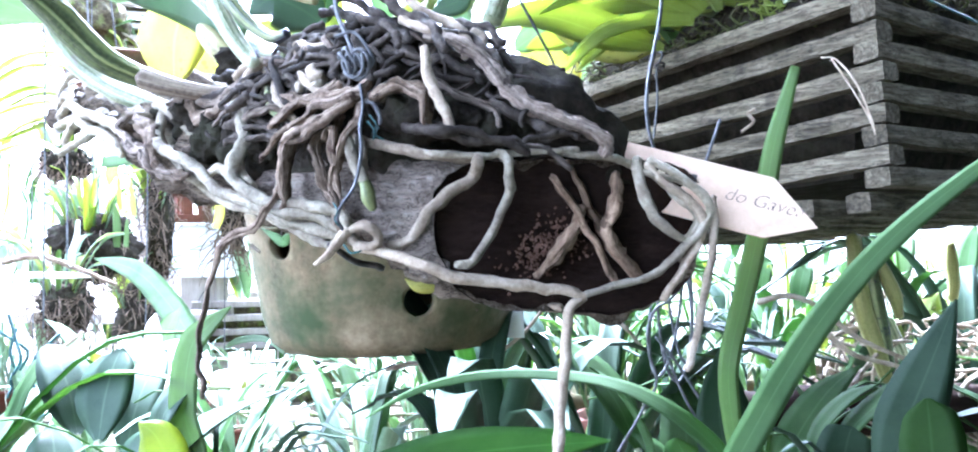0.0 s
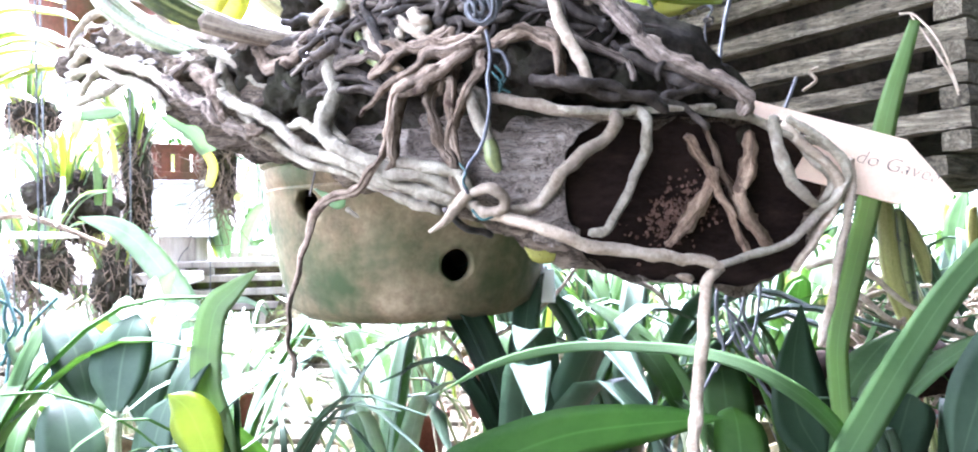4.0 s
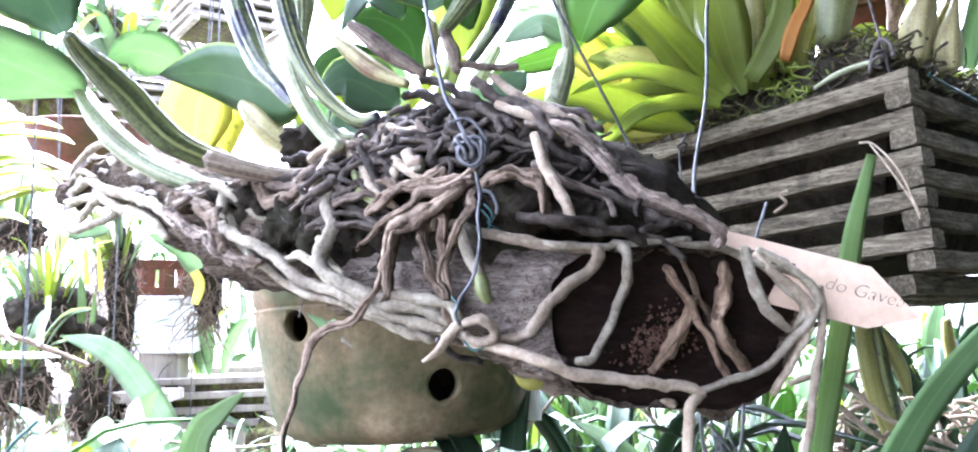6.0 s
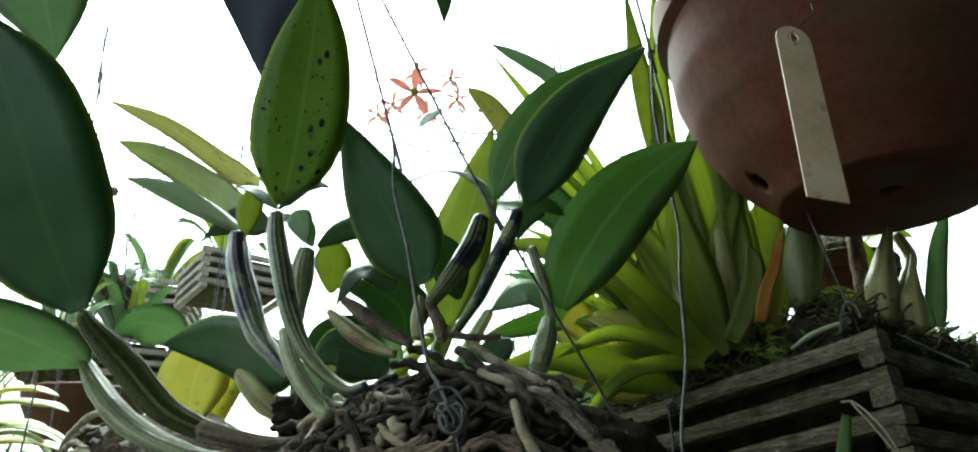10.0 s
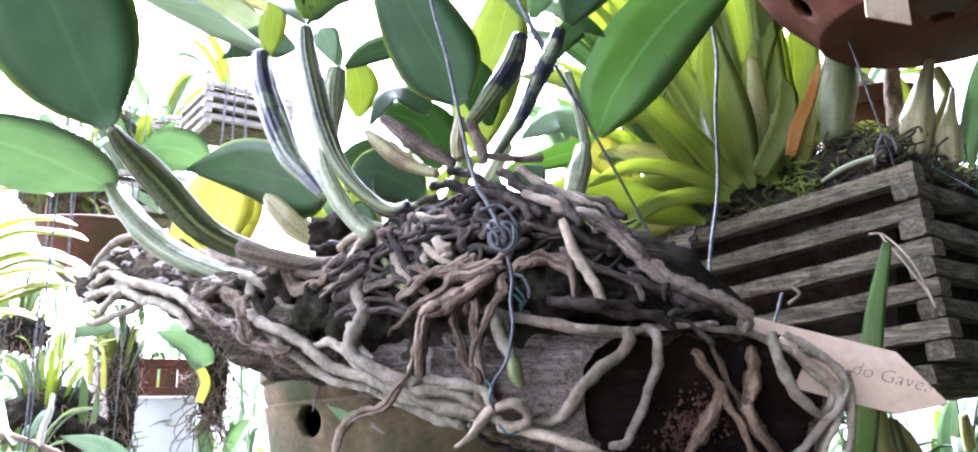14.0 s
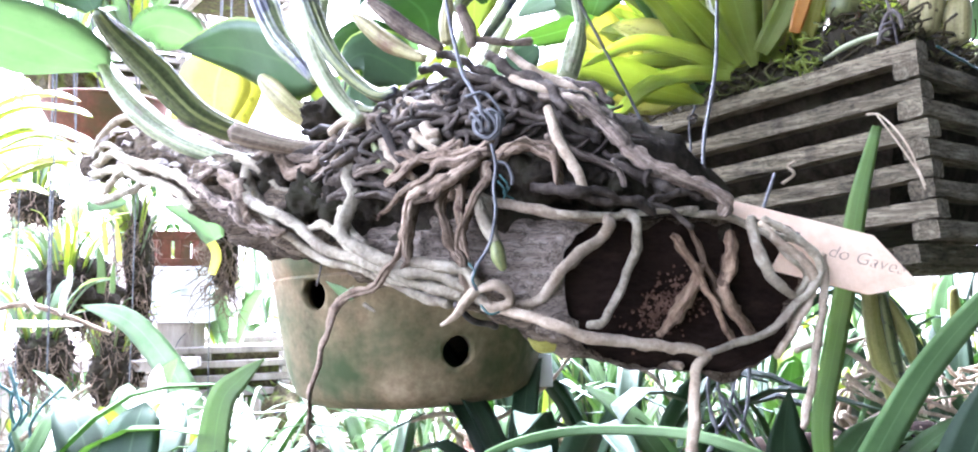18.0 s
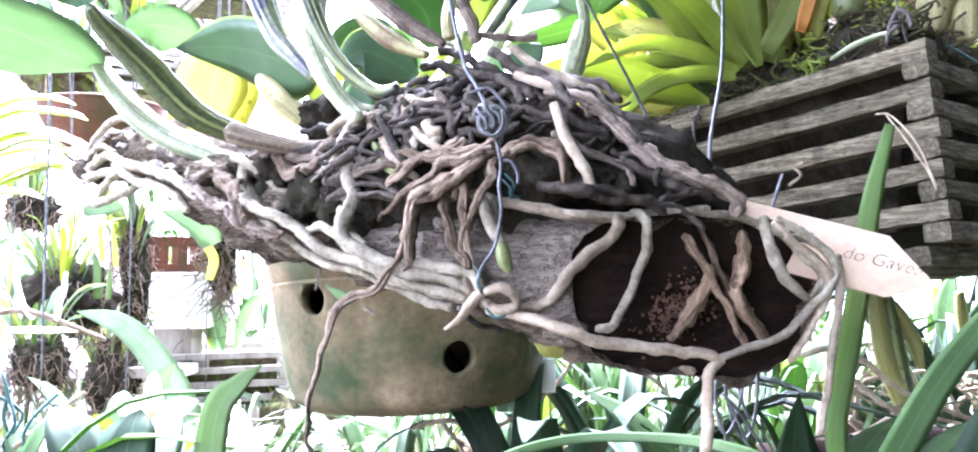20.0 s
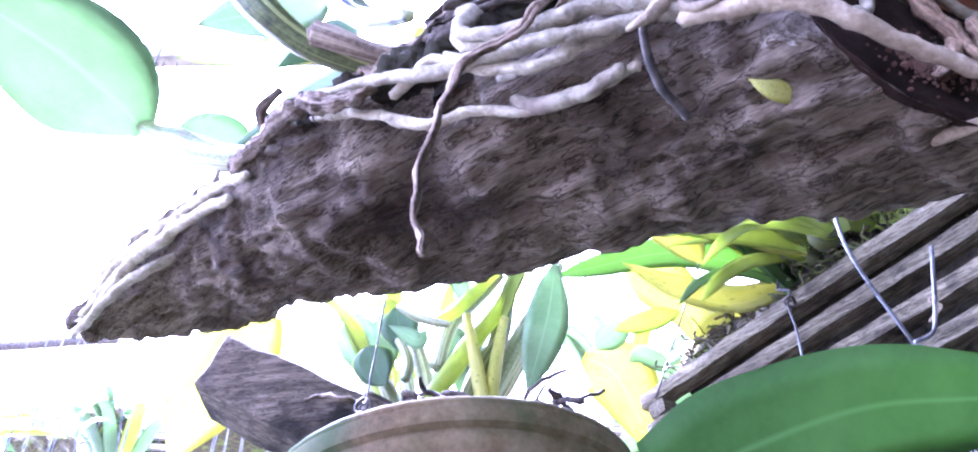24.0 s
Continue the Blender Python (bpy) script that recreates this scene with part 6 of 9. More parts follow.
leaf([(0.175, 0.950, 1.737), (0.139, 0.950, 1.731), (0.101, 0.950, 1.714), (0.066, 0.950, 1.688)], 0.0282, (0, -1, -0.3), M_YELLOW, pot_plant, fold=0.2)
leaf([(0.062, 0.950, 1.724), (0.034, 0.950, 1.715), (0.006, 0.950, 1.707), (-0.012, 0.950, 1.701)], 0.0253, (0, -1, -0.3), M_LIME, pot_plant, fold=0.2)
leaf([(0.218, 0.930, 1.764), (0.143, 0.930, 1.771), (0.063, 0.930, 1.790), (-0.030, 0.930, 1.770), (-0.073, 0.930, 1.758)], 0.0378, (0, -1, -0.3), M_BRIGHT, pot_plant, "long green leaf arching from the basket", fold=0.2)
leaf([(-0.244, 0.930, 1.720), (-0.240, 0.930, 1.700), (-0.239, 0.930, 1.681), (-0.241, 0.930, 1.669)], 0.0422, (0, -1, -0.3), M_LEAF, pot_plant, fold=0.2)
leaf([(0.011, 1.000, 1.745), (-0.002, 1.000, 1.728), (-0.018, 1.000, 1.716), (-0.026, 1.000, 1.708)], 0.0313, (0, -1, -0.3), M_SOFT, pot_plant, fold=0.2)
leaf([(0.223, 0.950, 1.781), (0.180, 0.950, 1.813), (0.135, 0.950, 1.842), (0.086, 0.950, 1.857)], 0.0297, (0, -1, -0.3), M_GLOW, pot_plant, fold=0.2)
leaf([(0.022, 1.050, 1.721), (0.038, 1.050, 1.729), (0.059, 1.050, 1.716), (0.075, 1.050, 1.703)], 0.0246, (0, -1, -0.3), M_SOFT, pot_plant, fold=0.2)
rod("pseudobulb", [(-0.199, 0.900, 1.684), (-0.181, 0.900, 1.695), (-0.158, 0.900, 1.721), (-0.135, 0.900, 1.749)], (0.006, 0.007, 0.006), M_LIME, pot_plant, steps=18, ring=10, knobs=0.08, scale=40.0)
rod("pseudobulb", [(-0.200, 0.930, 1.648), (-0.188, 0.930, 1.696), (-0.161, 0.930, 1.730), (-0.134, 0.930, 1.763)], (0.008, 0.009, 0.008), M_SHEATH, pot_plant, steps=18, ring=10, knobs=0.08, scale=40.0)
rod("pseudobulb", [(-0.162, 0.950, 1.659), (-0.142, 0.950, 1.692), (-0.127, 0.950, 1.735), (-0.117, 0.950, 1.782)], (0.008, 0.01, 0.009), M_BULB, pot_plant, steps=18, ring=10, knobs=0.08, scale=40.0)
rod("pseudobulb", [(-0.126, 0.970, 1.669), (-0.104, 0.970, 1.715), (-0.083, 0.970, 1.765), (-0.062, 0.970, 1.804)], (0.009, 0.011, 0.008), M_SHEATH, pot_plant, steps=18, ring=10, knobs=0.08, scale=40.0)
rod("pseudobulb", [(-0.230, 0.920, 1.629), (-0.227, 0.920, 1.646), (-0.232, 0.920, 1.664), (-0.238, 0.920, 1.675)], (0.005, 0.006, 0.005), M_BULB, pot_plant, steps=18, ring=10, knobs=0.08, scale=40.0)
rod("pseudobulb", [(-0.233, 0.860, 1.676), (-0.218, 0.860, 1.665), (-0.203, 0.860, 1.658), (-0.186, 0.860, 1.654)], (0.004, 0.005, 0.003), M_SHEATH, pot_plant, steps=18, ring=10, knobs=0.08, scale=40.0)
for k in range(14):
    a = r2.uniform(-2.6, -0.4)
    b = Vector((-0.181 + 0.07 * math.cos(a * 1.7), 0.97 + 0.05 * math.sin(k), 1.53))
    h = r2.uniform(0.1, 0.19)
    d = Vector((r2.uniform(-0.5, 0.5), r2.uniform(-0.2, 0.2), 0))
    rod("pseudobulb", [b, b + d * h * 0.3 + Vector((0, 0, h * 0.5)), b + d * h * 0.7 + Vector((0, 0, h))], (0.005, 0.008, 0.005), r2.choice((M_SHEATH, M_LIME, M_YELLOW)), pot_plant, steps=10, ring=8, knobs=0.08)
    top = b + d * h * 0.7 + Vector((0, 0, h))
    leaf([top, top + d * 0.04 + Vector((0, 0, 0.04)), top + d * 0.1 + Vector((0, 0, 0.07)), top + d * 0.15 + Vector((0, -0.01, 0.06))], r2.uniform(0.02, 0.03), (-d.x, -0.8, 0.4), r2.choice((M_SOFT, M_LIME, M_LIME)), pot_plant)
wire("stem", [(-0.134, 0.950, 1.599), (-0.103, 0.940, 1.591), (-0.074, 0.930, 1.566), (-0.052, 0.920, 1.552), (-0.035, 0.920, 1.540)], 0.004, M_BROWN, "", parent=pot_plant)
wire("stem", [(-0.036, 0.920, 1.534), (-0.011, 0.920, 1.545), (0.008, 0.920, 1.550)], 0.003, M_SHEATH, "", parent=pot_plant)
leaf([(0.024, 1.170, 1.660), (0.072, 1.170, 1.711), (0.112, 1.170, 1.756), (0.160, 1.170, 1.784)], 0.07, (0, -1, 0.2), M_SOFT, pot_plant)
leaf([(0.039, 1.220, 1.692), (0.089, 1.220, 1.714), (0.134, 1.220, 1.722), (0.183, 1.220, 1.749)], 0.05, (0, -1, 0.3), M_LIME, pot_plant)
slab = thing("wood_slab", (-0.32, 0.92, 1.57), "dark sawn wood slab stuck slanting in the clay pot", "wood")
d1, d2 = (Vector((-0.25, 0.885, 1.588)) - Vector((-0.402, 0.905, 1.672))), Vector((0, 1, 0.05))
d3 = d1.cross(d2).normalized()
if d3.z < 0:
    d3 = -d3
m1 = (Vector((-0.25, 0.885, 1.588)) + Vector((-0.402, 0.905, 1.672))) / 2
bm = bmesh.new()
box(bm, m1 + d1 * 0.1 + d2 * 0.035 - d3 * 0.03, d1 * 0.6, d2 * 0.04, d3 * 0.03, 0.004, 0.003)
bmesh.ops.subdivide_edges(bm, edges=bm.edges[:], cuts=6, use_grid_fill=True)
for v in bm.verts:
    v.co += Vector([noise.noise(v.co * 40 + Vector((k * 7, 0, 0))) * 0.004 for k in range(3)])
part("slab_body", bm, M_SLAB, slab)
pot_hanger = thing("pot_hanger_wires", (-0.188, 0.985, 1.55), "thin galvanised wires from which the clay pot hangs", "wire")
wire("strand", [(-0.262, 0.805, 1.478), (-0.255, 0.812, 1.522), (-0.254, 0.828, 1.56), (-0.253, 0.836, 1.572)] + [(-0.23, 0.93, 2.0)], 0.0009, M_DARKWIRE, "", up=2.98, parent=pot_hanger)
rod("ring", coil((-0.254, 0.822, 1.552), 0.006, 2, 6, (0.3, 1, 0)), (0.0009,), M_DARKWIRE, pot_hanger, steps=40)
wire("strand", [(-0.054, 0.885, 1.545), (-0.078, 0.93, 1.635), (-0.116, 0.99, 1.718), (-0.149, 1, 1.814)], 0.0008, M_WIRE, "", up=2.98, parent=pot_hanger)
rod("ring", coil((-0.054, 0.882, 1.548), 0.006, 2, 8, (0.3, 1, 0)), (0.0009,), M_WIRE, pot_hanger, steps=40)
white_tag = thing("white_tag", (-0.023, 0.93, 1.379), "white plastic tag hanging on the clay pot", "plant tag")
bm = bmesh.new()
box(bm, (-0.025, 0.93, 1.376), (0.0125, 0, 0), (0, 0.0006, 0), (-0.001, 0, 0.019), 0, 0.0004)
part("plate", bm, M_ROOF, white_tag, smooth=False)

# ---- basket filling and plants ----
fill = thing("basket_moss", (0.33, 1.05, 1.65), "matted dead moss and roots filling the basket", "moss", kind="stuff")
bm = bmesh.new()
O = CORNER + A * 0.024 + B * 0.024
WIDE_BED = LONG - 0.06
g = 44


def bed_height(u, v):
    """The moss swells from the rim towards the middle."""
    edge = min(u, 1 - u, v, 1 - v) * WIDE_BED
    return 0.006 + 0.062 * (1 - math.exp(-edge / 0.024)) + (0.006 + min(edge, 0.03) * 0.5) * noise.noise(Vector((u * 13, v * 13, 0))) + 0.006 * noise.noise(Vector((u * 40, v * 40, 3)))


grid = [[bm.verts.new(O + A * WIDE_BED * i / g + B * WIDE_BED * j / g + Z * bed_height(i / g, j / g)) for j in range(g + 1)] for i in range(g + 1)]
for i in range(g):
    for j in range(g):
        bm.faces.new((grid[i][j], grid[i + 1][j], grid[i + 1][j + 1], grid[i][j + 1]))
low = [[bm.verts.new(O + A * (0.06 + (WIDE_BED - 0.12) * i) + B * (0.06 + (WIDE_BED - 0.12) * j) - Z * 0.15) for j in (0, 1)] for i in (0, 1)]
for side, a, b in ((grid[0], low[0][0], low[0][1]), (grid[g], low[1][0], low[1][1]), ([r[0] for r in grid], low[0][0], low[1][0]), ([r[g] for r in grid], low[0][1], low[1][1])):
    bm.faces.new(list(side) + [b, a])
bm.faces.new((low[0][0], low[0][1], low[1][1], low[1][0]))
bmesh.ops.recalc_face_normals(bm, faces=bm.faces)
# coloured near black to paint the shade in the gaps between slats
part("moss_bed", bm, M_HUMUS, fill)
fib, lime = bmesh.new(), bmesh.new()
for k in range(1500):
    u, v = r2.uniform(0, 1), r2.uniform(0, 1) ** 2
    if k % 3 == 0:
        u, v = v, u
    q = O + A * WIDE_BED * u + B * WIDE_BED * v + Z * (bed_height(u, v) - 0.002)
    pts = [q]
    for j in range(3):
        q = q + Vector((r2.uniform(-0.014, 0.014), r2.uniform(-0.014, 0.01), r2.uniform(-0.008, 0.01)))
        pts.append(q)
    green = noise.noise(Vector((u * 6, v * 6, 9))) > 0.38
    tube(lime if green else fib, pts, (r2.uniform(0.0007, 0.0017),), steps=6, ring=4)
part("moss_fibre", fib, M_MOSS, fill)
part("living_moss", lime, M_LIME, fill)


def nearer(p):
    """The basket's plants, drawn in to stand on its moss."""
    return Vector((-0.09, 0.0, 1.498)) + (Vector(p) - Vector((-0.09, 0.0, 1.498))) * 0.8


fern = thing("basket_orchid", (0.18, 0.79, 1.7), "large orchid with broad yellow-green strap leaves in the basket", "orchid")
for spec, w, mm in (
        ([(0.246, 0.98, 1.75), (0.22, 0.97, 1.827), (0.204, 0.97, 1.906), (0.203, 0.98, 1.995)], 0.06, M_SUNNY), ([(0.27, 0.99, 1.757), (0.284, 0.99, 1.859), (0.284, 1, 1.965), (0.28, 1.02, 2.108), (0.288, 1.05, 2.312)], 0.04, M_GLOW),
        ([(0.29, 1, 1.763), (0.329, 1, 1.88), (0.336, 1, 1.974), (0.334, 1.02, 2.118)], 0.04, M_LIME), ([(0.229, 0.99, 1.753), (0.179, 0.98, 1.805), (0.115, 0.96, 1.859), (0.069, 0.95, 1.926)], 0.035, M_GLOW),
        ([(0.217, 0.98, 1.742), (0.157, 0.97, 1.765), (0.092, 0.96, 1.771), (0.027, 0.95, 1.741)], 0.028, M_GLOW), ([(0.21, 0.97, 1.736), (0.15, 0.95, 1.73), (0.098, 0.93, 1.709), (0.049, 0.92, 1.66)], 0.025, M_GLOW),
        ([(0.24, 1, 1.755), (0.203, 1.02, 1.861), (0.16, 1.03, 1.94), (0.097, 1.05, 2.03)], 0.04, M_SUNNY), ([(0.269, 1.02, 1.773), (0.232, 1.04, 1.964), (0.199, 1.06, 2.154), (0.188, 1.1, 2.43)], 0.045, M_LIME),
        ([(0.259, 1.03, 1.771), (0.234, 1.05, 1.919), (0.216, 1.05, 2.061), (0.22, 1.06, 2.223), (0.233, 1.08, 2.427)], 0.04, M_GLOW), ([(0.307, 0.98, 1.766), (0.326, 0.98, 1.829), (0.347, 0.98, 1.891), (0.367, 0.98, 1.923)], 0.02, M_YELLOW),
        ([(0.226, 1.05, 1.772), (0.18, 1.06, 1.904), (0.111, 1.08, 2.044), (-0.053, 1.1, 2.307)], 0.03, M_GLOW), ([(0.262, 1, 1.768), (0.259, 1, 1.872), (0.29, 1, 1.975), (0.37, 1.02, 2.107)], 0.035, M_GLOW),
        ([(0.212, 1.02, 1.748), (0.168, 1.02, 1.765), (0.122, 1.03, 1.803), (0.079, 1.05, 1.822)], 0.06, M_YELLOW), ([(0.194, 1, 1.748), (0.144, 1, 1.82), (0.104, 1, 1.855), (0.037, 1, 1.865)], 0.03, M_SUNNY),
        ([(0.253, 1.08, 1.788), (0.194, 1.1, 1.86), (0.129, 1.12, 1.947), (0.095, 1.15, 2.125)], 0.05, M_LIME), ([(0.308, 1.06, 1.783), (0.375, 1.06, 1.874), (0.441, 1.08, 2), (0.485, 1.1, 2.153)], 0.04, M_GLOW),
        ([(0.253, 0.97, 1.764), (0.282, 0.96, 1.823), (0.292, 0.96, 1.866), (0.288, 0.96, 1.892)], 0.03, M_SUNNY), ([(0.267, 1.1, 1.784), (0.15, 1.12, 1.967), (0.043, 1.15, 2.125), (-0.092, 1.2, 2.291)], 0.05, M_GLOW),
        ([(0.244, 1.1, 1.776), (0.139, 1.1, 1.87), (0.033, 1.12, 1.948), (-0.042, 1.15, 1.97)], 0.045, M_LIME), ([(0.175, 0.95, 1.699), (0.105, 0.95, 1.716), (0.022, 0.96, 1.741), (-0.081, 0.98, 1.723)], 0.05, M_SUNNY),
        *[([Vector((0.23, 1.08, 1.71)), Vector((0.23 + 0.5 * d * h, 1.1, 1.71 + 0.6 * h)), Vector((0.23 + d * h, 1.12 + 0.1 * (k % 3), 1.71 + h * (1 - abs(d) * 0.2)))], 0.017 + 0.008 * (k % 3), (M_GLOW, M_SUNNY, M_BRIGHT)[k % 3])
          for k, (d, h) in enumerate(((q * 0.61 % 1.7) - 0.85, 0.26 + 0.07 * ((q * 7) % 5)) for q in range(20))],
        ([(0.206, 1.02, 1.738), (0.146, 1.03, 1.789), (0.101, 1.05, 1.812), (0.06, 1.08, 1.823)], 0.05, M_GLOW), ([(0.23, 1.1, 1.765), (0.145, 1.1, 1.732), (0.077, 1.1, 1.752), (0.012, 1.1, 1.799)], 0.06, M_YELLOW)):
    leaf([nearer(p) for p in spec], w * 0.8, (-0.2, -1, 0.35), mm, fern, shape=STRAP if w < 0.05 else WIDE, fold=0.35)
leaf([(0.148, 0.800, 1.705), (0.103, 0.800, 1.710), (0.057, 0.800, 1.706), (0.015, 0.800, 1.697)], 0.0188, (-0.2, -1, 0.2), M_SUNNY, fern, shape=STRAP, fold=0.25)
leaf([(0.154, 0.840, 1.726), (0.114, 0.840, 1.738), (0.066, 0.840, 1.737), (0.032, 0.840, 1.751)], 0.0171, (-0.2, -1, 0.2), M_LIME, fern, shape=STRAP, fold=0.25)
leaf([(0.025, 0.860, 1.768), (0.039, 0.860, 1.757), (0.056, 0.860, 1.739), (0.066, 0.860, 1.721)], 0.0404, (-0.2, -1, 0.2), M_YELLOW, fern, shape=STRAP, fold=0.25)
leaf([(0.162, 0.860, 1.764), (0.128, 0.860, 1.790), (0.108, 0.860, 1.801), (0.079, 0.860, 1.805)], 0.0202, (-0.2, -1, 0.2), M_LIME, fern, shape=STRAP, fold=0.25)
leaf([(0.169, 0.900, 1.815), (0.140, 0.900, 1.823), (0.110, 0.900, 1.821), (0.080, 0.900, 1.815)], 0.0169, (-0.2, -1, 0.2), M_SUNNY, fern, shape=STRAP, fold=0.25)
leaf([(0.127, 0.820, 1.697), (0.093, 0.820, 1.690), (0.066, 0.820, 1.673), (0.043, 0.820, 1.649)], 0.0192, (-0.2, -1, 0.2), M_SUNNY, fern, shape=STRAP, fold=0.25)
leaf([(0.131, 0.860, 1.699), (0.096, 0.860, 1.710), (0.061, 0.860, 1.699), (0.033, 0.860, 1.671)], 0.0148, (-0.2, -1, 0.2), M_BRIGHT, fern, shape=STRAP, fold=0.25)
leaf([(0.174, 0.900, 1.761), (0.130, 0.900, 1.777), (0.079, 0.900, 1.788), (0.035, 0.900, 1.803)], 0.0239, (-0.2, -1, 0.2), M_SUNNY, fern, shape=STRAP, fold=0.25)
leaf([(0.198, 0.800, 1.712), (0.208, 0.800, 1.760), (0.209, 0.800, 1.808), (0.202, 0.800, 1.873)], 0.0275, (-0.2, -1, 0.2), M_LIME, fern, shape=STRAP, fold=0.25)
leaf([(0.202, 0.830, 1.720), (0.199, 0.830, 1.769), (0.199, 0.830, 1.820), (0.197, 0.830, 1.902)], 0.0234, (-0.2, -1, 0.2), M_GLOW, fern, shape=STRAP, fold=0.25)
leaf([(0.238, 0.840, 1.737), (0.245, 0.840, 1.787), (0.242, 0.840, 1.846), (0.234, 0.840, 1.922)], 0.0263, (-0.2, -1, 0.2), M_SUNNY, fern, shape=STRAP, fold=0.25)
leaf([(0.187, 0.880, 1.726), (0.146, 0.880, 1.756), (0.111, 0.880, 1.782), (0.079, 0.880, 1.789)], 0.0275, (-0.2, -1, 0.2), M_SUNNY, fern, shape=STRAP, fold=0.25)
leaf([(0.219, 0.950, 1.752), (0.184, 0.950, 1.817), (0.163, 0.950, 1.866), (0.117, 0.950, 1.917)], 0.0268, (-0.2, -1, 0.2), M_GLOW, fern, shape=STRAP, fold=0.25)
leaf([(0.204, 1.100, 1.924), (0.168, 1.100, 1.944), (0.140, 1.100, 1.934), (0.112, 1.100, 1.905)], 0.0344, (-0.2, -1, 0.2), M_SOFT, fern, shape=STRAP, fold=0.25)
leaf([(0.118, 1.100, 1.838), (0.146, 1.100, 1.839), (0.172, 1.100, 1.825), (0.189, 1.100, 1.811)], 0.0258, (-0.2, -1, 0.2), M_SOFT, fern, shape=STRAP, fold=0.25)
rod("pseudobulb", [(0.176, 0.810, 1.708), (0.168, 0.810, 1.745), (0.157, 0.810, 1.787), (0.153, 0.810, 1.826)], (0.015, 0.024, 0.02, 0.01), M_OLIVE, fern, "thick folded olive-green leaf base", steps=18, ring=12, knobs=0.08, scale=40.0)
rod("pseudobulb", [(0.200, 0.800, 1.719), (0.198, 0.800, 1.763), (0.196, 0.800, 1.808), (0.194, 0.800, 1.847)], (0.011, 0.013, 0.011, 0.007), M_HUSK, fern, "yellow-green leaf sheath", steps=18, ring=12, knobs=0.08, scale=40.0)
rod("pseudobulb", [(0.208, 0.790, 1.723), (0.208, 0.790, 1.750), (0.209, 0.790, 1.780)], (0.006, 0.007, 0.004), M_HUSK, fern, steps=18, ring=12, knobs=0.08, scale=40.0)
rod("pseudobulb", [(0.162, 0.840, 1.742), (0.136, 0.840, 1.771), (0.104, 0.840, 1.793)], (0.012, 0.013, 0.008), M_HUSK, fern, steps=18, ring=12, knobs=0.08, scale=40.0)
rod("pseudobulb", [(0.178, 0.850, 1.718), (0.137, 0.850, 1.741), (0.110, 0.850, 1.750)], (0.011, 0.012, 0.008), M_OLIVE, fern, steps=18, ring=12, knobs=0.08, scale=40.0)
rod("pseudobulb", [(0.265, 0.780, 1.750), (0.271, 0.780, 1.791), (0.278, 0.780, 1.829), (0.284, 0.780, 1.867)], (0.014, 0.02, 0.018, 0.01), M_OLIVE, fern, "grey-green pseudobulb with a brown base", steps=18, ring=12, knobs=0.08, scale=40.0)
rod("pseudobulb", [(0.344, 0.800, 1.764), (0.343, 0.800, 1.798), (0.344, 0.800, 1.841)], (0.010, 0.009, 0.008), M_BROWN, fern, "dry brown cane", steps=18, ring=12, knobs=0.15, scale=40.0)
rod("pseudobulb", [(0.329, 0.740, 1.722), (0.330, 0.740, 1.753), (0.338, 0.740, 1.783), (0.351, 0.740, 1.822)], (0.01, 0.016, 0.011, 0.004), M_PALEBULB, fern, "pale papery pseudobulb", steps=18, ring=12, knobs=0.08, scale=40.0)
rod("pseudobulb", [(0.354, 0.730, 1.711), (0.353, 0.730, 1.736), (0.358, 0.730, 1.760), (0.364, 0.730, 1.788)], (0.009, 0.012, 0.006, 0.002), M_PALEBULB, fern, "pale papery pseudobulb", steps=18, ring=12, knobs=0.08, scale=40.0)
rod("pseudobulb", [(0.380, 0.800, 1.740), (0.385, 0.800, 1.774), (0.402, 0.800, 1.809), (0.392, 0.800, 1.838)], (0.007, 0.007, 0.006), M_HUSK, fern, steps=18, ring=12, knobs=0.08, scale=40.0)
leaf([(0.196, 0.820, 1.831), (0.191, 0.820, 1.882), (0.183, 0.820, 1.935), (0.182, 0.820, 1.988)], 0.036, (-0.2, -1, 0.2), M_SUNNY, fern, shape=STRAP, fold=0.3)
leaf([(0.219, 0.800, 1.716), (0.220, 0.800, 1.780), (0.217, 0.800, 1.844), (0.210, 0.800, 1.917), (0.206, 0.800, 1.977)], 0.034, (-0.2, -1, 0.2), M_SUNNY, fern, shape=STRAP, fold=0.3)
leaf([(0.162, 0.830, 1.812), (0.149, 0.830, 1.871), (0.141, 0.830, 1.932), (0.136, 0.830, 1.978)], 0.036, (-0.2, -1, 0.2), M_SUNNY, fern, shape=STRAP, fold=0.3)
leaf([(0.261, 0.850, 1.769), (0.259, 0.850, 1.828), (0.254, 0.850, 1.885)], 0.022, (-0.2, -1, 0.2), M_GLOW, fern, shape=STRAP, fold=0.3)
leaf([(0.203, 0.740, 1.721), (0.213, 0.740, 1.753), (0.226, 0.740, 1.779), (0.241, 0.740, 1.822)], 0.014, (-0.2, -1, 0.2), M_ORANGE, fern, "withered orange leaf", shape=STRAP, fold=0.3)
leaf([(0.293, 0.860, 1.802), (0.288, 0.860, 1.840), (0.286, 0.860, 1.874)], 0.02, (-0.2, -1, 0.2), M_GLOW, fern, shape=STRAP, fold=0.3)
leaf([(0.178, 0.860, 1.790), (0.129, 0.860, 1.798), (0.086, 0.860, 1.801), (0.058, 0.860, 1.796)], 0.018, (-0.2, -1, 0.2), M_SUNNY, fern, shape=STRAP, fold=0.3)
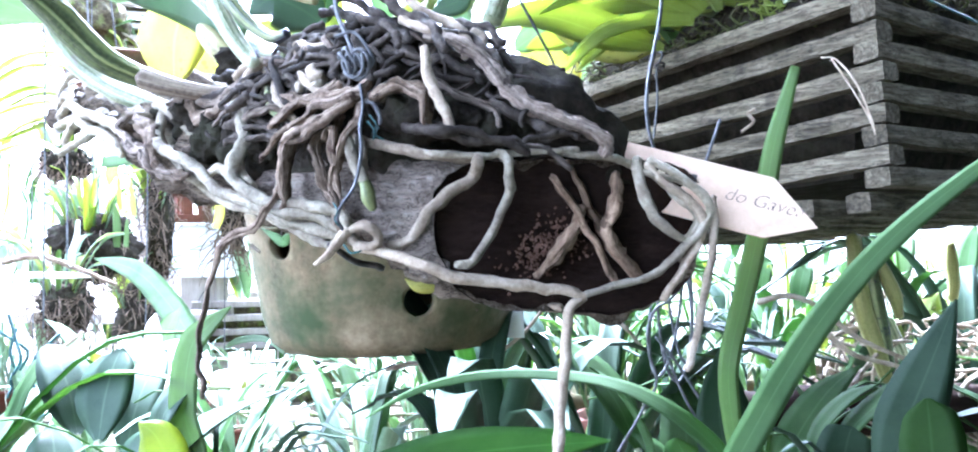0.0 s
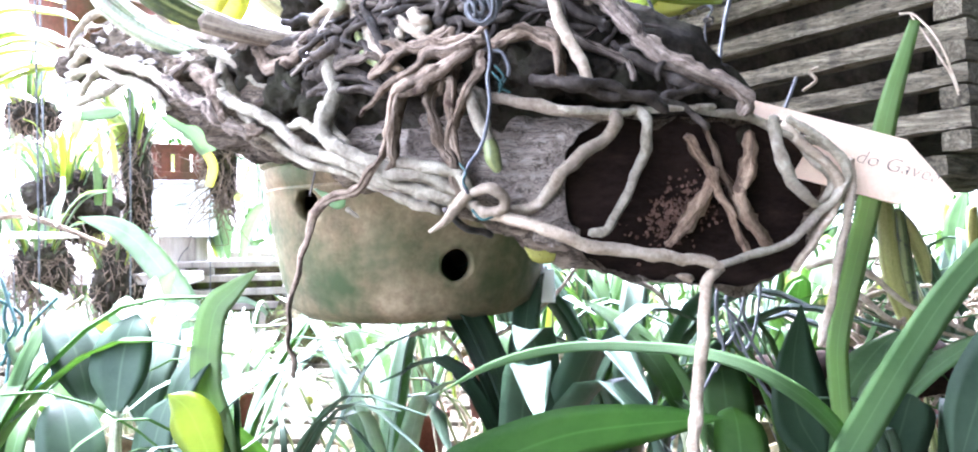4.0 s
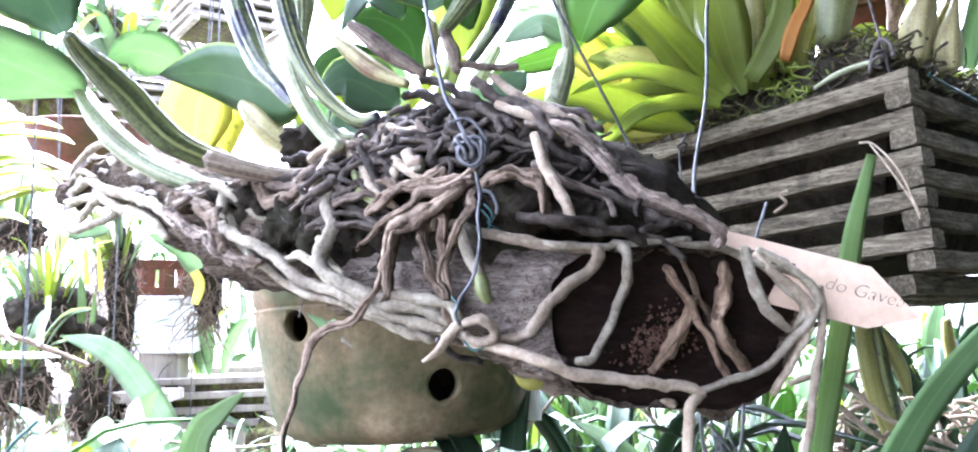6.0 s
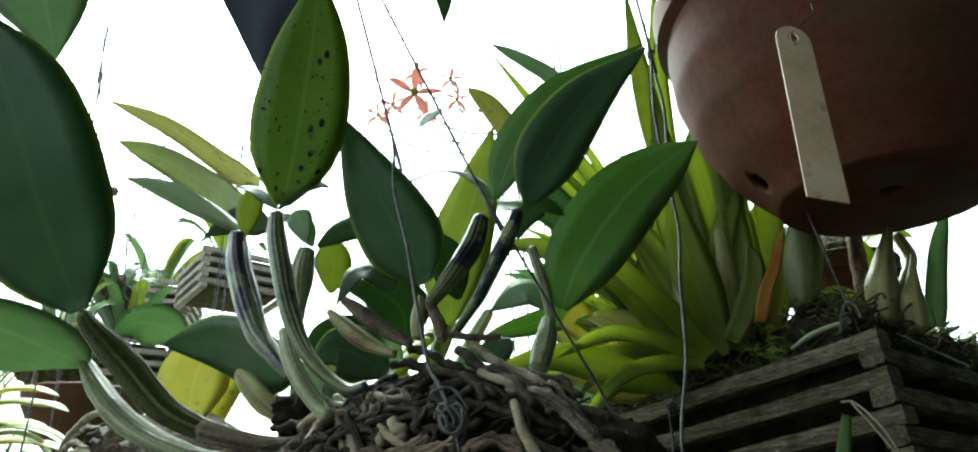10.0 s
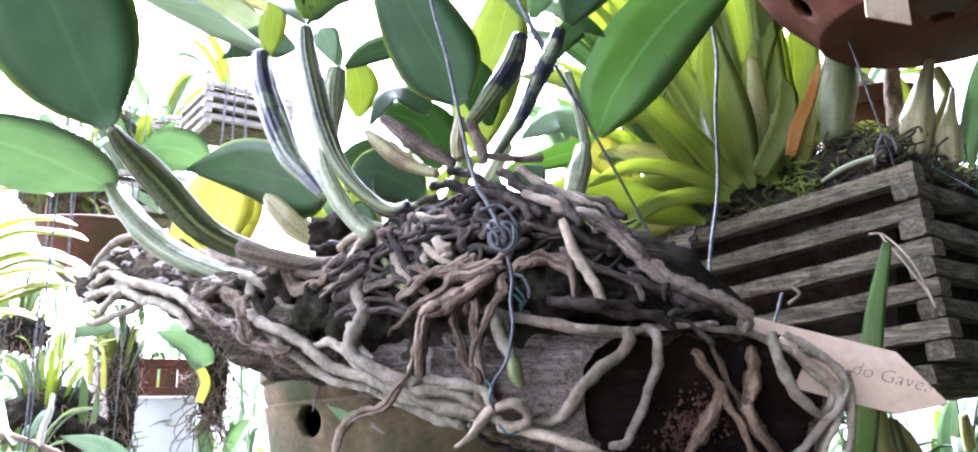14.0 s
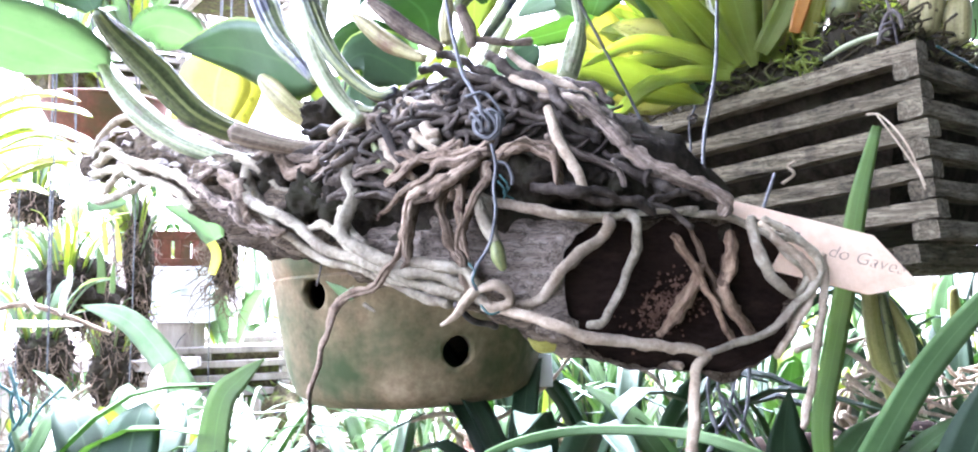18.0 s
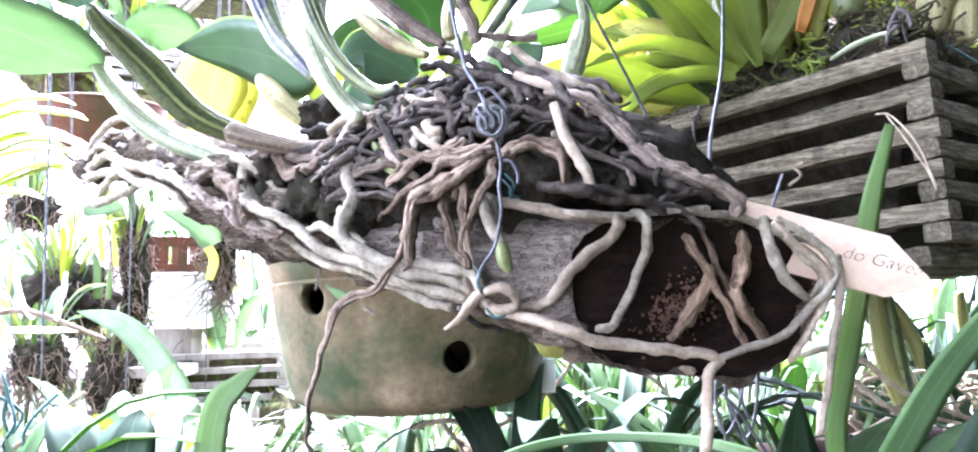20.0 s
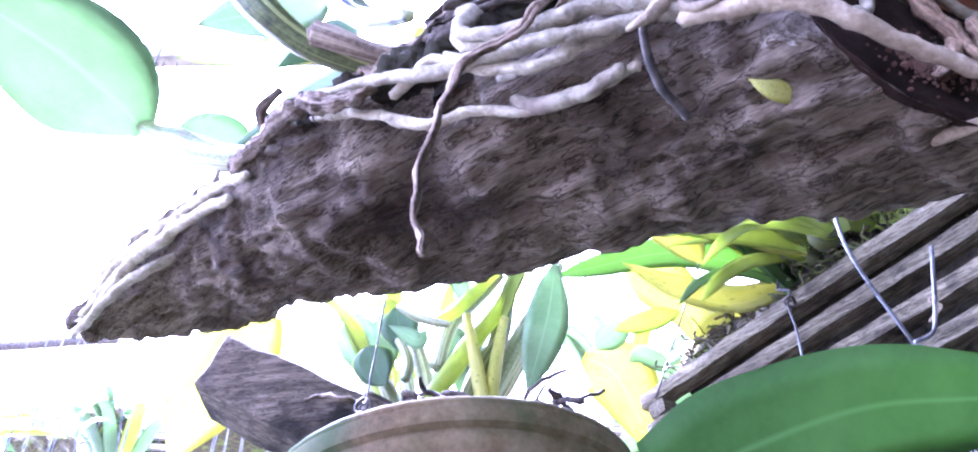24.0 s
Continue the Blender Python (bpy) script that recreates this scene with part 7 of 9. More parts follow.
leaf([(0.184, 0.870, 1.723), (0.129, 0.870, 1.744), (0.087, 0.870, 1.764), (0.055, 0.870, 1.786)], 0.022, (-0.2, -1, 0.2), M_SUNNY, fern, shape=STRAP, fold=0.3)
leaf([(0.400, 0.780, 1.726), (0.409, 0.780, 1.767), (0.423, 0.780, 1.815), (0.444, 0.780, 1.865)], 0.022, (-0.2, -1, 0.2), M_SOFT, fern, shape=STRAP, fold=0.3)
leaf([(0.383, 0.860, 1.773), (0.391, 0.860, 1.810), (0.387, 0.860, 1.840), (0.371, 0.860, 1.863)], 0.016, (-0.2, -1, 0.2), M_LIME, fern, shape=STRAP, fold=0.3)
leaf([(0.328, 0.800, 1.740), (0.322, 0.800, 1.757), (0.307, 0.800, 1.766), (0.291, 0.800, 1.763)], 0.03, (-0.2, -1, 0.2), M_LIME, fern, shape=WIDE, fold=0.3)
small_pot = thing("clay_pot", (0.409, 0.98, 1.716), "small dark clay pot standing in the basket moss", "flower pot")
pot_wall((0.409, 0.98, 1.716), [(0.045, 0), (0.052, 0.004), (0.068, 0.125), (0.073, 0.127), (0.073, 0.148)], 0.006, small_pot, M_TERRA)
hung_pot = thing("clay_pot", (0.202, 1.13, 1.625), "pale orange clay pot hung on wires behind the basket", "flower pot")
pot_wall((0.202, 1.13, 1.625), [(0.055, 0), (0.065, 0.004), (0.085, 0.12), (0.092, 0.122), (0.092, 0.145)], 0.007, hung_pot, M_ORANGEPOT)
for a in (0.5, 2.6, 4.7):
    wire("strand", [(0.202 + 0.088 * math.cos(a), 1.13 + 0.088 * math.sin(a), 1.768), (0.202, 1.06, 2.6), (0.202, 1.05, 2.98)], 0.0009, M_WIRE, "", parent=hung_pot)
basket_wire = thing("basket_hanger_wires", (0.3, 0.72, 1.71), "dark twisted wires from which the slatted basket hangs", "wire")
wire("strand", [(0.005, 0.49, 1.557), (0.006, 0.5, 1.578), (0.014, 0.51, 1.592), (-0.031, 0.49, 1.67), (-0.075, 0.47, 1.743)] + [(-0.107, 0.45, 1.803)], 0.0010, M_WIRE, "", up=2.98, parent=hanger)
rod("ring", coil((0.011, 0.51, 1.589), 0.0055, 2, 7, (0.2, 1, 0.1)), (0.0011,), M_DARKWIRE, hanger, steps=40)
rod("ring", [(0.255, 0.684, 1.695), (0.258, 0.682, 1.712), (0.263, 0.678, 1.722), (0.268, 0.672, 1.716), (0.269, 0.670, 1.705)], (0.0019,), M_DARKWIRE, basket_wire, steps=24)
rod("ring", coil((0.262, 0.680, 1.706), 0.006, 2, 3, (0.2, 0.5, 1)), (0.0014,), M_DARKWIRE, basket_wire, steps=40)
wire("strand", [(0.263, 0.678, 1.720), (0.254, 0.690, 1.786)], 0.0012, M_DARKWIRE, "", up=2.98, parent=basket_wire)
rod("strand", [(0.222, 0.720, 1.690), (0.237, 0.706, 1.699), (0.250, 0.692, 1.703), (0.262, 0.680, 1.704)], (0.0018, 0.003, 0.0028), M_SHEATH, basket_wire, "pale frayed tie lying on the top slat", steps=18, knobs=0.3)
wire("strand", [(0.300, 0.672, 1.690), (0.340, 0.700, 1.684), (0.400, 0.742, 1.676)], 0.0011, M_STRING, "", parent=basket_wire)
wire("strand", [(0.131, 0.846, 1.690), (0.126, 0.842, 1.676), (0.132, 0.832, 1.668), (0.126, 0.832, 1.652), (0.127, 0.833, 1.620), (0.124, 0.836, 1.582)], 0.0012, M_WIRE, "", parent=basket_wire)
rod("ring", coil((0.129, 0.832, 1.655), 0.0045, 2, 4, (0, 0.4, 1)), (0.0011,), M_DARKWIRE, basket_wire, steps=30)
wire("strand", [(0.236, 0.668, 1.630), (0.246, 0.662, 1.627), (0.257, 0.645, 1.602), (0.266, 0.634, 1.566)], 0.0009, M_TAN, "", parent=basket_wire)
wire("strand", [(0.243, 0.664, 1.628), (0.252, 0.652, 1.606), (0.262, 0.638, 1.578), (0.266, 0.634, 1.563)], 0.0008, M_TAN, "", parent=basket_wire)
wire("strand", [(0.202, 0.740, 1.598), (0.196, 0.742, 1.594), (0.200, 0.738, 1.586), (0.192, 0.746, 1.578)], 0.0016, M_TAN, "", parent=basket_wire)
wire("strand", [(0.040, 0.945, 1.655), (0.041, 0.957, 1.668), (0.079, 0.906, 1.754)], 0.0011, M_DARKWIRE, "", up=2.98, parent=basket_wire)

# ---- tag and wires of the terracotta pot ----
tag_two = thing("hanging_tag", (0.163, 0.475, 1.861), "long cream tag with a round hole, wired to the terracotta pot", "plant tag")
c0, c1 = Vector((0.163, 0.476, 1.869)), Vector((0.165, 0.474, 1.732))
up_v = (c0 - c1)
half = Vector((0.0132, 0.001, -0.002))
nn = up_v.cross(half).normalized()
bm = bmesh.new()
outline = [c1 - half * 1.12, c1 + half * 1.12] + [c0 - up_v.normalized() * 0.004 + half * math.cos(a) + up_v.normalized() * math.sin(a) * 0.0125 for a in np.linspace(0, math.pi, 11)]
hole = [c0 - up_v.normalized() * 0.001 + half * 0.3 * math.cos(a) + up_v.normalized() * 0.004 * math.sin(a) for a in np.linspace(0, 2 * math.pi, 13)[:-1]]
f0 = [bm.verts.new(p) for p in outline]
h0 = [bm.verts.new(p) for p in hole]
es = [bm.edges.new((f0[k], f0[(k + 1) % len(f0)])) for k in range(len(f0))] + [bm.edges.new((h0[k], h0[(k + 1) % 12])) for k in range(12)]
bmesh.ops.triangle_fill(bm, use_beauty=True, edges=es)
ext = bmesh.ops.extrude_face_region(bm, geom=bm.faces[:])
for v in ext["geom"]:
    if isinstance(v, bmesh.types.BMVert):
        v.co += nn * 0.0014
bmesh.ops.recalc_face_normals(bm, faces=bm.faces)
part("plate", bm, M_TAGB, tag_two, smooth=False)
wire("tie", [(0.163, 0.474, 1.859), (0.162, 0.476, 1.87), (0.176, 0.48, 1.885), (0.187, 0.485, 1.897), (0.189, 0.49, 1.91)], 0.0007, M_DARKWIRE, "", parent=tag_two)
pot_wire = thing("terracotta_pot_wires", (0.305, 0.66, 2.06), "wires from which the terracotta pot hangs", "wire")
for a in (0.6, 2.7, 4.6):
    wire("strand", [(0.305 + 0.195 * math.cos(a), 0.66 + 0.195 * math.sin(a), 2.045), (0.305 + 0.12 * math.cos(a), 0.68 + 0.1 * math.sin(a), 2.5), (0.305, 0.715, 2.98)], 0.0012, M_WIRE, "", parent=pot_wire)

# ---- strap-leaved plants below and beside the log ----
near = thing("strap_leaf_plant", (0.13, 0.5, 1.3), "orchid with long narrow green strap leaves, close beside the log", "orchid")
leaf([(0.128, 0.49, 1.335), (0.121, 0.49, 1.379), (0.12, 0.49, 1.409), (0.13, 0.495, 1.449), (0.141, 0.5, 1.494), (0.149, 0.5, 1.542), (0.162, 0.5, 1.591)], 0.0132, (-0.3, -1, 0), M_FRESH, near, "upright fresh green leaf blade", shape=(0.7, 0.9, 0.95, 1.0, 1.0, 0.9, 0.45), fold=0.1, steps=44)
leaf([(0.104, 0.45, 1.338), (0.118, 0.45, 1.365), (0.142, 0.45, 1.409), (0.166, 0.45, 1.446), (0.195, 0.44, 1.485), (0.234, 0.43, 1.522), (0.285, 0.42, 1.561)], 0.0185, (-0.5, -0.75, 0.4), M_STRAP, near, "long arching leaf", shape=(0.95, 1.0, 0.95, 0.85, 0.7, 0.5, 0.06), fold=0.15, steps=44)
leaf([(0.116, 0.46, 1.342), (0.107, 0.46, 1.361), (0.083, 0.46, 1.382), (0.056, 0.475, 1.394), (0.022, 0.5, 1.396), (-0.032, 0.525, 1.391), (-0.079, 0.53, 1.379), (-0.116, 0.536, 1.358)], 0.0125, (0.1, -0.75, 0.6), M_STRAP, near, "arching strap leaf", shape=(0.9, 1.0, 0.85, 0.7, 0.6, 0.5, 0.05), fold=0.2, steps=44)
leaf([(0.168, 0.62, 1.288), (0.148, 0.62, 1.321), (0.143, 0.62, 1.36), (0.148, 0.62, 1.405)], 0.05, (0.3, -1, 0.1), M_DEEP, near, fold=0.3, steps=44)
leaf([(0.27, 0.62, 1.282), (0.283, 0.62, 1.335), (0.301, 0.62, 1.383), (0.321, 0.62, 1.436)], 0.045, (-0.4, -1, 0.1), M_DEEP, near, "dark green leaf", steps=44)
leaf([(0.273, 0.55, 1.307), (0.27, 0.55, 1.336), (0.268, 0.55, 1.357), (0.266, 0.55, 1.375)], 0.045, (0, -1, 0.2), M_STRAP, near, shape=(0.8, 1, 1, 1, 0.9, 0.7, 0.1), steps=44)
leaf([(0.257, 0.7, 1.254), (0.267, 0.7, 1.287), (0.272, 0.7, 1.308), (0.275, 0.7, 1.317)], 0.05, (0, -1, 0.3), M_DEEP, near, shape=(0.8, 1, 1, 1, 0.9, 0.7, 0.1), steps=44)
leaf([(-0.114, 0.44, 1.329), (-0.083, 0.445, 1.345), (-0.044, 0.45, 1.359), (-0.006, 0.455, 1.364), (0.045, 0.46, 1.367)], 0.04, (-0.25, -0.8, -0.35), M_STRAP, near, "broad green leaf close by", shape=STRAP, fold=0.1, steps=44)
left_plant = thing("strap_leaf_plant", (-0.3, 0.6, 1.2), "bright green strap-leaved orchid in front of the clay pot", "orchid")
leaf([(-0.345, 0.8, 1.2), (-0.35, 0.8, 1.25), (-0.362, 0.8, 1.299), (-0.355, 0.8, 1.361), (-0.336, 0.8, 1.385), (-0.313, 0.8, 1.405)], 0.036, (-0.3, -1, 0), M_FRESH, left_plant, "upright bright green blade", shape=(0.9, 1, 1, 1, 0.8, 0.5, 0.05), fold=0.2, steps=44)
leaf([(-0.327, 0.9, 1.16), (-0.395, 0.9, 1.213), (-0.45, 0.9, 1.252), (-0.49, 0.9, 1.273)], 0.042, (0.3, -0.8, 0.5), M_BRIGHT, left_plant, shape=STRAP, fold=0.2, steps=44)
leaf([(-0.752, 1.9, 0.891), (-0.839, 1.9, 0.996), (-0.925, 1.9, 1.071), (-1.027, 1.9, 1.118)], 0.085, (0.2, -0.8, 0.6), M_LIME, left_plant, steps=44)
leaf([(-0.319, 0.7, 1.239), (-0.334, 0.7, 1.277), (-0.345, 0.7, 1.298), (-0.36, 0.7, 1.309)], 0.04, (0.2, -0.8, 0.6), M_LIME, left_plant, steps=44)

# ---- bench full of potted orchids ----
bench = thing("plant_bench", (0, 1.5, 0), "long weathered slatted bench carrying potted orchids", "bench")
for k in range(14):
    bm = bmesh.new()
    box(bm, (0.1, 0.72 + k * 0.12, 0.985), (2.6, 0, 0), (0, 0.045, 0), (0, 0, 0.015), 0.002, 0.002)
    part("bench_slat", bm, M_SLAT, bench, smooth=False)
for x in (-2.2, 0.1, 2.4):
    for y in (0.75, 2.25):
        bm = bmesh.new()
        box(bm, (x, y, 0.485), (0.04, 0, 0), (0, 0.04, 0), (0, 0, 0.485), 0.001, 0.002)
        part("bench_leg", bm, M_POST, bench, smooth=False)
PLANT_MATS = (M_STRAP, M_DEEP, M_BRIGHT, M_DEEP, M_DEEP, M_BRIGHT, M_STRAP)


def bench_plant(seed, kind):
    """One potted orchid at the origin: pot, canes and leaves. Kinds: 0 strap leaves, 1 broad leaves on canes, 2 thin grass-like leaves."""
    q = random.Random(seed)
    p = thing("potted_orchid", (0, 0, 0), ("orchid with arching strap leaves in a small clay pot", "orchid with broad oval leaves in a small clay pot",
                                           "orchid with thin grassy leaves in a small clay pot")[kind], "orchid", "potted orchids on the bench")
    bm = bmesh.new()
    rows = lathe(bm, [(0.004, 0), (0.045, 0), (0.06, 0.09), (0.064, 0.09), (0.064, 0.105), (0.056, 0.105), (0.052, 0.085), (0.004, 0.088)], (0, 0, 0), 20)
    part("pot", bm, q.choice((M_TERRA, M_CLAY)), p)
    mm = PLANT_MATS[q.randrange(7)]
    n = (9, 8, 16)[kind]
    for k in range(n):
        a = q.uniform(0, 6.28)
        d = Vector((math.cos(a), math.sin(a), 0))
        lean, length = q.uniform(0.15, 0.75), q.uniform(0.2, 0.36)
        b = Vector((q.uniform(-0.03, 0.03), q.uniform(-0.03, 0.03), 0.09))
        if kind == 1:
            h = q.uniform(0.08, 0.2)
            top = b + d * h * lean * 0.6 + Vector((0, 0, h))
            rod("pseudobulb", [b, b * 0.5 + top * 0.5 + d * 0.008, top], (0.004, 0.008, 0.004), q.choice((M_BULB, M_SHEATH)), p, steps=8, ring=7)
            b, length = top, q.uniform(0.1, 0.17)
            pts = [b, b + d * length * 0.3 * lean + Vector((0, 0, length * 0.35)), b + d * length * 0.8 * lean + Vector((0, 0, length * 0.65)), b + d * length * 1.3 * lean + Vector((0, 0, length * 0.8))]
            leaf(pts, q.uniform(0.04, 0.06), -d + Vector((0, 0, 0.6)), mm, p, steps=9, fold=0.15)
        else:
            droop = q.uniform(0.0, 0.5)
            pts = [b, b + d * length * 0.15 + Vector((0, 0, length * 0.45)), b + d * length * (0.3 + lean * 0.3) + Vector((0, 0, length * (0.85 - 0.3 * droop))),
                   b + d * length * (0.5 + lean * 0.6) + Vector((0, 0, length * (1.0 - droop)))]
            w = q.uniform(0.022, 0.034) if kind == 0 else q.uniform(0.007, 0.012)
            leaf(pts, w, -d + Vector((0, 0, 0.5)), q.choice((mm, mm, mm, M_STRAP)), p, shape=STRAP, steps=10, fold=0.3)
    for k in range(5):
        a = q.uniform(0, 6.28)
        d = Vector((math.cos(a), math.sin(a), 0))
        b = Vector((0, 0, 0.1)) + d * 0.05
        rod("aerial_root", [b, b + d * 0.03 + Vector((0, 0, 0.02)), b + d * 0.06 + Vector((0, 0, -0.03)), b + d * 0.07 + Vector((q.uniform(-0.03, 0.03), 0, -0.09))], (0.003, 0.003, 0.0015),
            q.choice((M_ROOT, M_TAN)), p, steps=9, ring=5)
    return p


kinds = [bench_plant(40 + k, k % 3) for k in range(9)]
# plants for the left side: overexposed glare put in as paler leaf colours
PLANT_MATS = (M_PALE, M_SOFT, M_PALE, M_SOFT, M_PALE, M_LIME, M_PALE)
glare_pale_kinds = [bench_plant(60 + k, (0, 1, 2)[k]) for k in range(3)]
grid_spots = []
qb = random.Random(21)
for row in range(7):
    y = 0.80 + row * 0.2
    for col in range(13):
        x = -1.25 + col * 0.2 + qb.uniform(-0.05, 0.05) + (row % 2) * 0.1
        grid_spots.append((x * (1 + row * 0.1), y + qb.uniform(-0.05, 0.05)))
for k, (x, y) in enumerate(grid_spots):
    s = qb.uniform(0.85, 1.25)
    if x < -0.75:
        s *= 0.8
    m = pose(x, y, 1.0, 0, 0, qb.uniform(0, 360)) @ Matrix.Scale(s, 4)
    src = kinds[(k * 5 + k // 13) % 9]
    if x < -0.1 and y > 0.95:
        src = glare_pale_kinds[k % 3]
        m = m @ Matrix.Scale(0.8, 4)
    if k < 9:
        kinds[k].matrix_basis = m
    elif not (x < -0.35 and y > 1.1 and k % 4):
        copy_thing(src, m)

for k, (x, y) in enumerate(((-0.42, 1.12), (-0.68, 1.3), (-0.9, 1.02))):
    glare_pale_kinds[k].matrix_basis = pose(x, y, 1.0, 0, 0, 70 * k) @ Matrix.Scale(0.85, 4)

# ---- foliage that closes the view behind the bench ----
qf = random.Random(77)
# the farther leaves get pale colours that hold the bright haze
for label, mats, count, xs, ys, zs in (("dense fresh green leaves of plants growing behind the bench", (M_BRIGHT, M_FRESH, M_STRAP, M_LIME), 520, (-0.35, 2.3), (1.75, 2.9), (0.85, 1.46)),
                                       ("thin leaves of plants growing farther off, painted pale as if sunlit", (M_SOFT, M_PALE, M_STRAP, M_LIME), 420, (-2.2, -0.3), (2.7, 3.7), (0.6, 1.75))):
    hedge = thing("background_foliage", ((xs[0] + xs[1]) / 2, (ys[0] + ys[1]) / 2, zs[0]), label, "foliage", kind="stuff")
    masses = [bmesh.new() for _ in mats]
    for k in range(count):
        p = Vector((qf.uniform(*xs), qf.uniform(*ys), zs[0] + (zs[1] - zs[0]) * qf.random() ** 0.8))
        a = qf.uniform(0, 6.28)
        d = Vector((math.cos(a), math.sin(a) * 0.7, 0))
        h = qf.uniform(0.07, 0.2)
        lean = qf.uniform(0.1, 1.0)
        wide = qf.random() < 0.5
        blade(masses[k % len(mats)], [p, p + d * h * 0.25 * lean + Vector((0, 0, h * 0.4)), p + d * h * 0.65 * lean + Vector((0, 0, h * 0.7)), p + d * h * 1.1 * lean + Vector((0, 0, h * qf.uniform(0.4, 0.95)))],
              qf.uniform(0.04, 0.07) if wide else qf.uniform(0.012, 0.026), -d + Vector((0, -0.5, 0.5)), shape=WIDE if wide else STRAP, steps=7, fold=0.2)
        if k % 3 == 0:
            tube(masses[k % len(mats)], [p, p + Vector((qf.uniform(-0.03, 0.03), 0, -0.15)), p + Vector((qf.uniform(-0.05, 0.05), 0, -0.35))], (0.004, 0.005, 0.005), steps=5, ring=5)
    for m, bm in zip(mats, masses):
        part("leaves", bm, m, hedge)

# ---- right-hand middle distance ----
beam_log = thing("dark_log", (0.342, 1, 1.259), "dark wet log lying across the bench", "log")
rod("log_body", [(0.209, 1.02, 1.243), (0.31, 1.02, 1.25), (0.425, 1.02, 1.26), (0.577, 1.02, 1.266)], (0.03, 0.034, 0.03), M_CUT, beam_log, steps=30, ring=14, knobs=0.25, scale=25.0)
crate = thing("small_slatted_crate", (0.509, 1.25, 1.228), "small pale slatted crate with moss and bulbs", "crate")
cc = Vector((0.538, 1.3, 1.217))
for k in range(5):
    bm = bmesh.new()
    box(bm, cc + Vector((0, 0, 0.055 - k * 0.028)), (0.085, 0.01, 0), (-0.001, 0.008, 0), (0, 0, 0.008), 0.001, 0.001)
    part("slat", bm, M_DRYBULB, crate, smooth=False)
    bm = bmesh.new()
    box(bm, cc + Vector((-0.085, 0.08, 0.041 - k * 0.028)), (0.008, 0, 0), (0, 0.085, 0), (0, 0, 0.008), 0.001, 0.001)
    part("slat", bm, M_DRYBULB, crate, smooth=False)
for k in range(9):
    b = cc + Vector((-0.08 + k * 0.02, 0.05, 0.06 + 0.01 * (k % 3)))
    rod("bulb", [b, b + Vector((0, 0, 0.02)), b + Vector((0.003, 0, 0.045))], (0.008, 0.013, 0.004), M_LIME if k % 2 else M_BULB, crate, steps=8, ring=8)
stalks = thing("cane_orchid", (0.419, 1, 1.307), "orchid with tall yellow-green canes beside the basket", "orchid")
for spec, rr, mm in (([(0.434, 1, 1.299), (0.422, 1, 1.338), (0.405, 1, 1.385), (0.397, 1, 1.431), (0.392, 1, 1.477)], (0.008, 0.011, 0.012, 0.011, 0.009), M_HUSK), ([(0.438, 1, 1.307), (0.425, 1, 1.369), (0.415, 1, 1.416), (0.408, 1, 1.462)], (0.006, 0.01, 0.01, 0.008), M_BULB),
                     ([(0.448, 1, 1.377), (0.44, 1, 1.408), (0.425, 1, 1.439), (0.415, 1, 1.458)], (0.005, 0.009, 0.008, 0.004), M_HUSK), ([(0.485, 1.05, 1.297), (0.472, 1.05, 1.33), (0.455, 1.05, 1.371)], (0.006, 0.008, 0.006), M_SHEATH),
                     ([(0.562, 1.1, 1.39), (0.563, 1.1, 1.415), (0.56, 1.1, 1.441), (0.558, 1.1, 1.466)], (0.006, 0.008, 0.008, 0.006), M_HUSK)):
    rod("cane", spec, rr, mm, stalks, steps=14, ring=9, knobs=0.06, scale=40.0)
tangle = thing("root_tangle", (0.481, 1, 1.307), "pale tangle of aerial roots hanging from the bench orchids", "roots", kind="stuff")
bm = bmesh.new()
for k in range(90):
    q = Vector((0.509, 1.05, 1.309)) + Vector((r2.uniform(-0.11, 0.13), r2.uniform(-0.05, 0.08), r2.uniform(-0.08, 0.06)))
    pts = [q]
    for j in range(4):
        q = q + Vector((r2.uniform(-0.04, 0.04), r2.uniform(-0.02, 0.02), r2.uniform(-0.04, 0.025)))
        pts.append(q)
    tube(bm, pts, (0.0025, 0.0028, 0.0014), steps=10, ring=5)
part("roots", bm, M_TAN, tangle)
twigs = thing("bare_twigs", (-0.029, 0.9, 1.328), "bare curving twigs and old flower stems among the leaves", "twig")
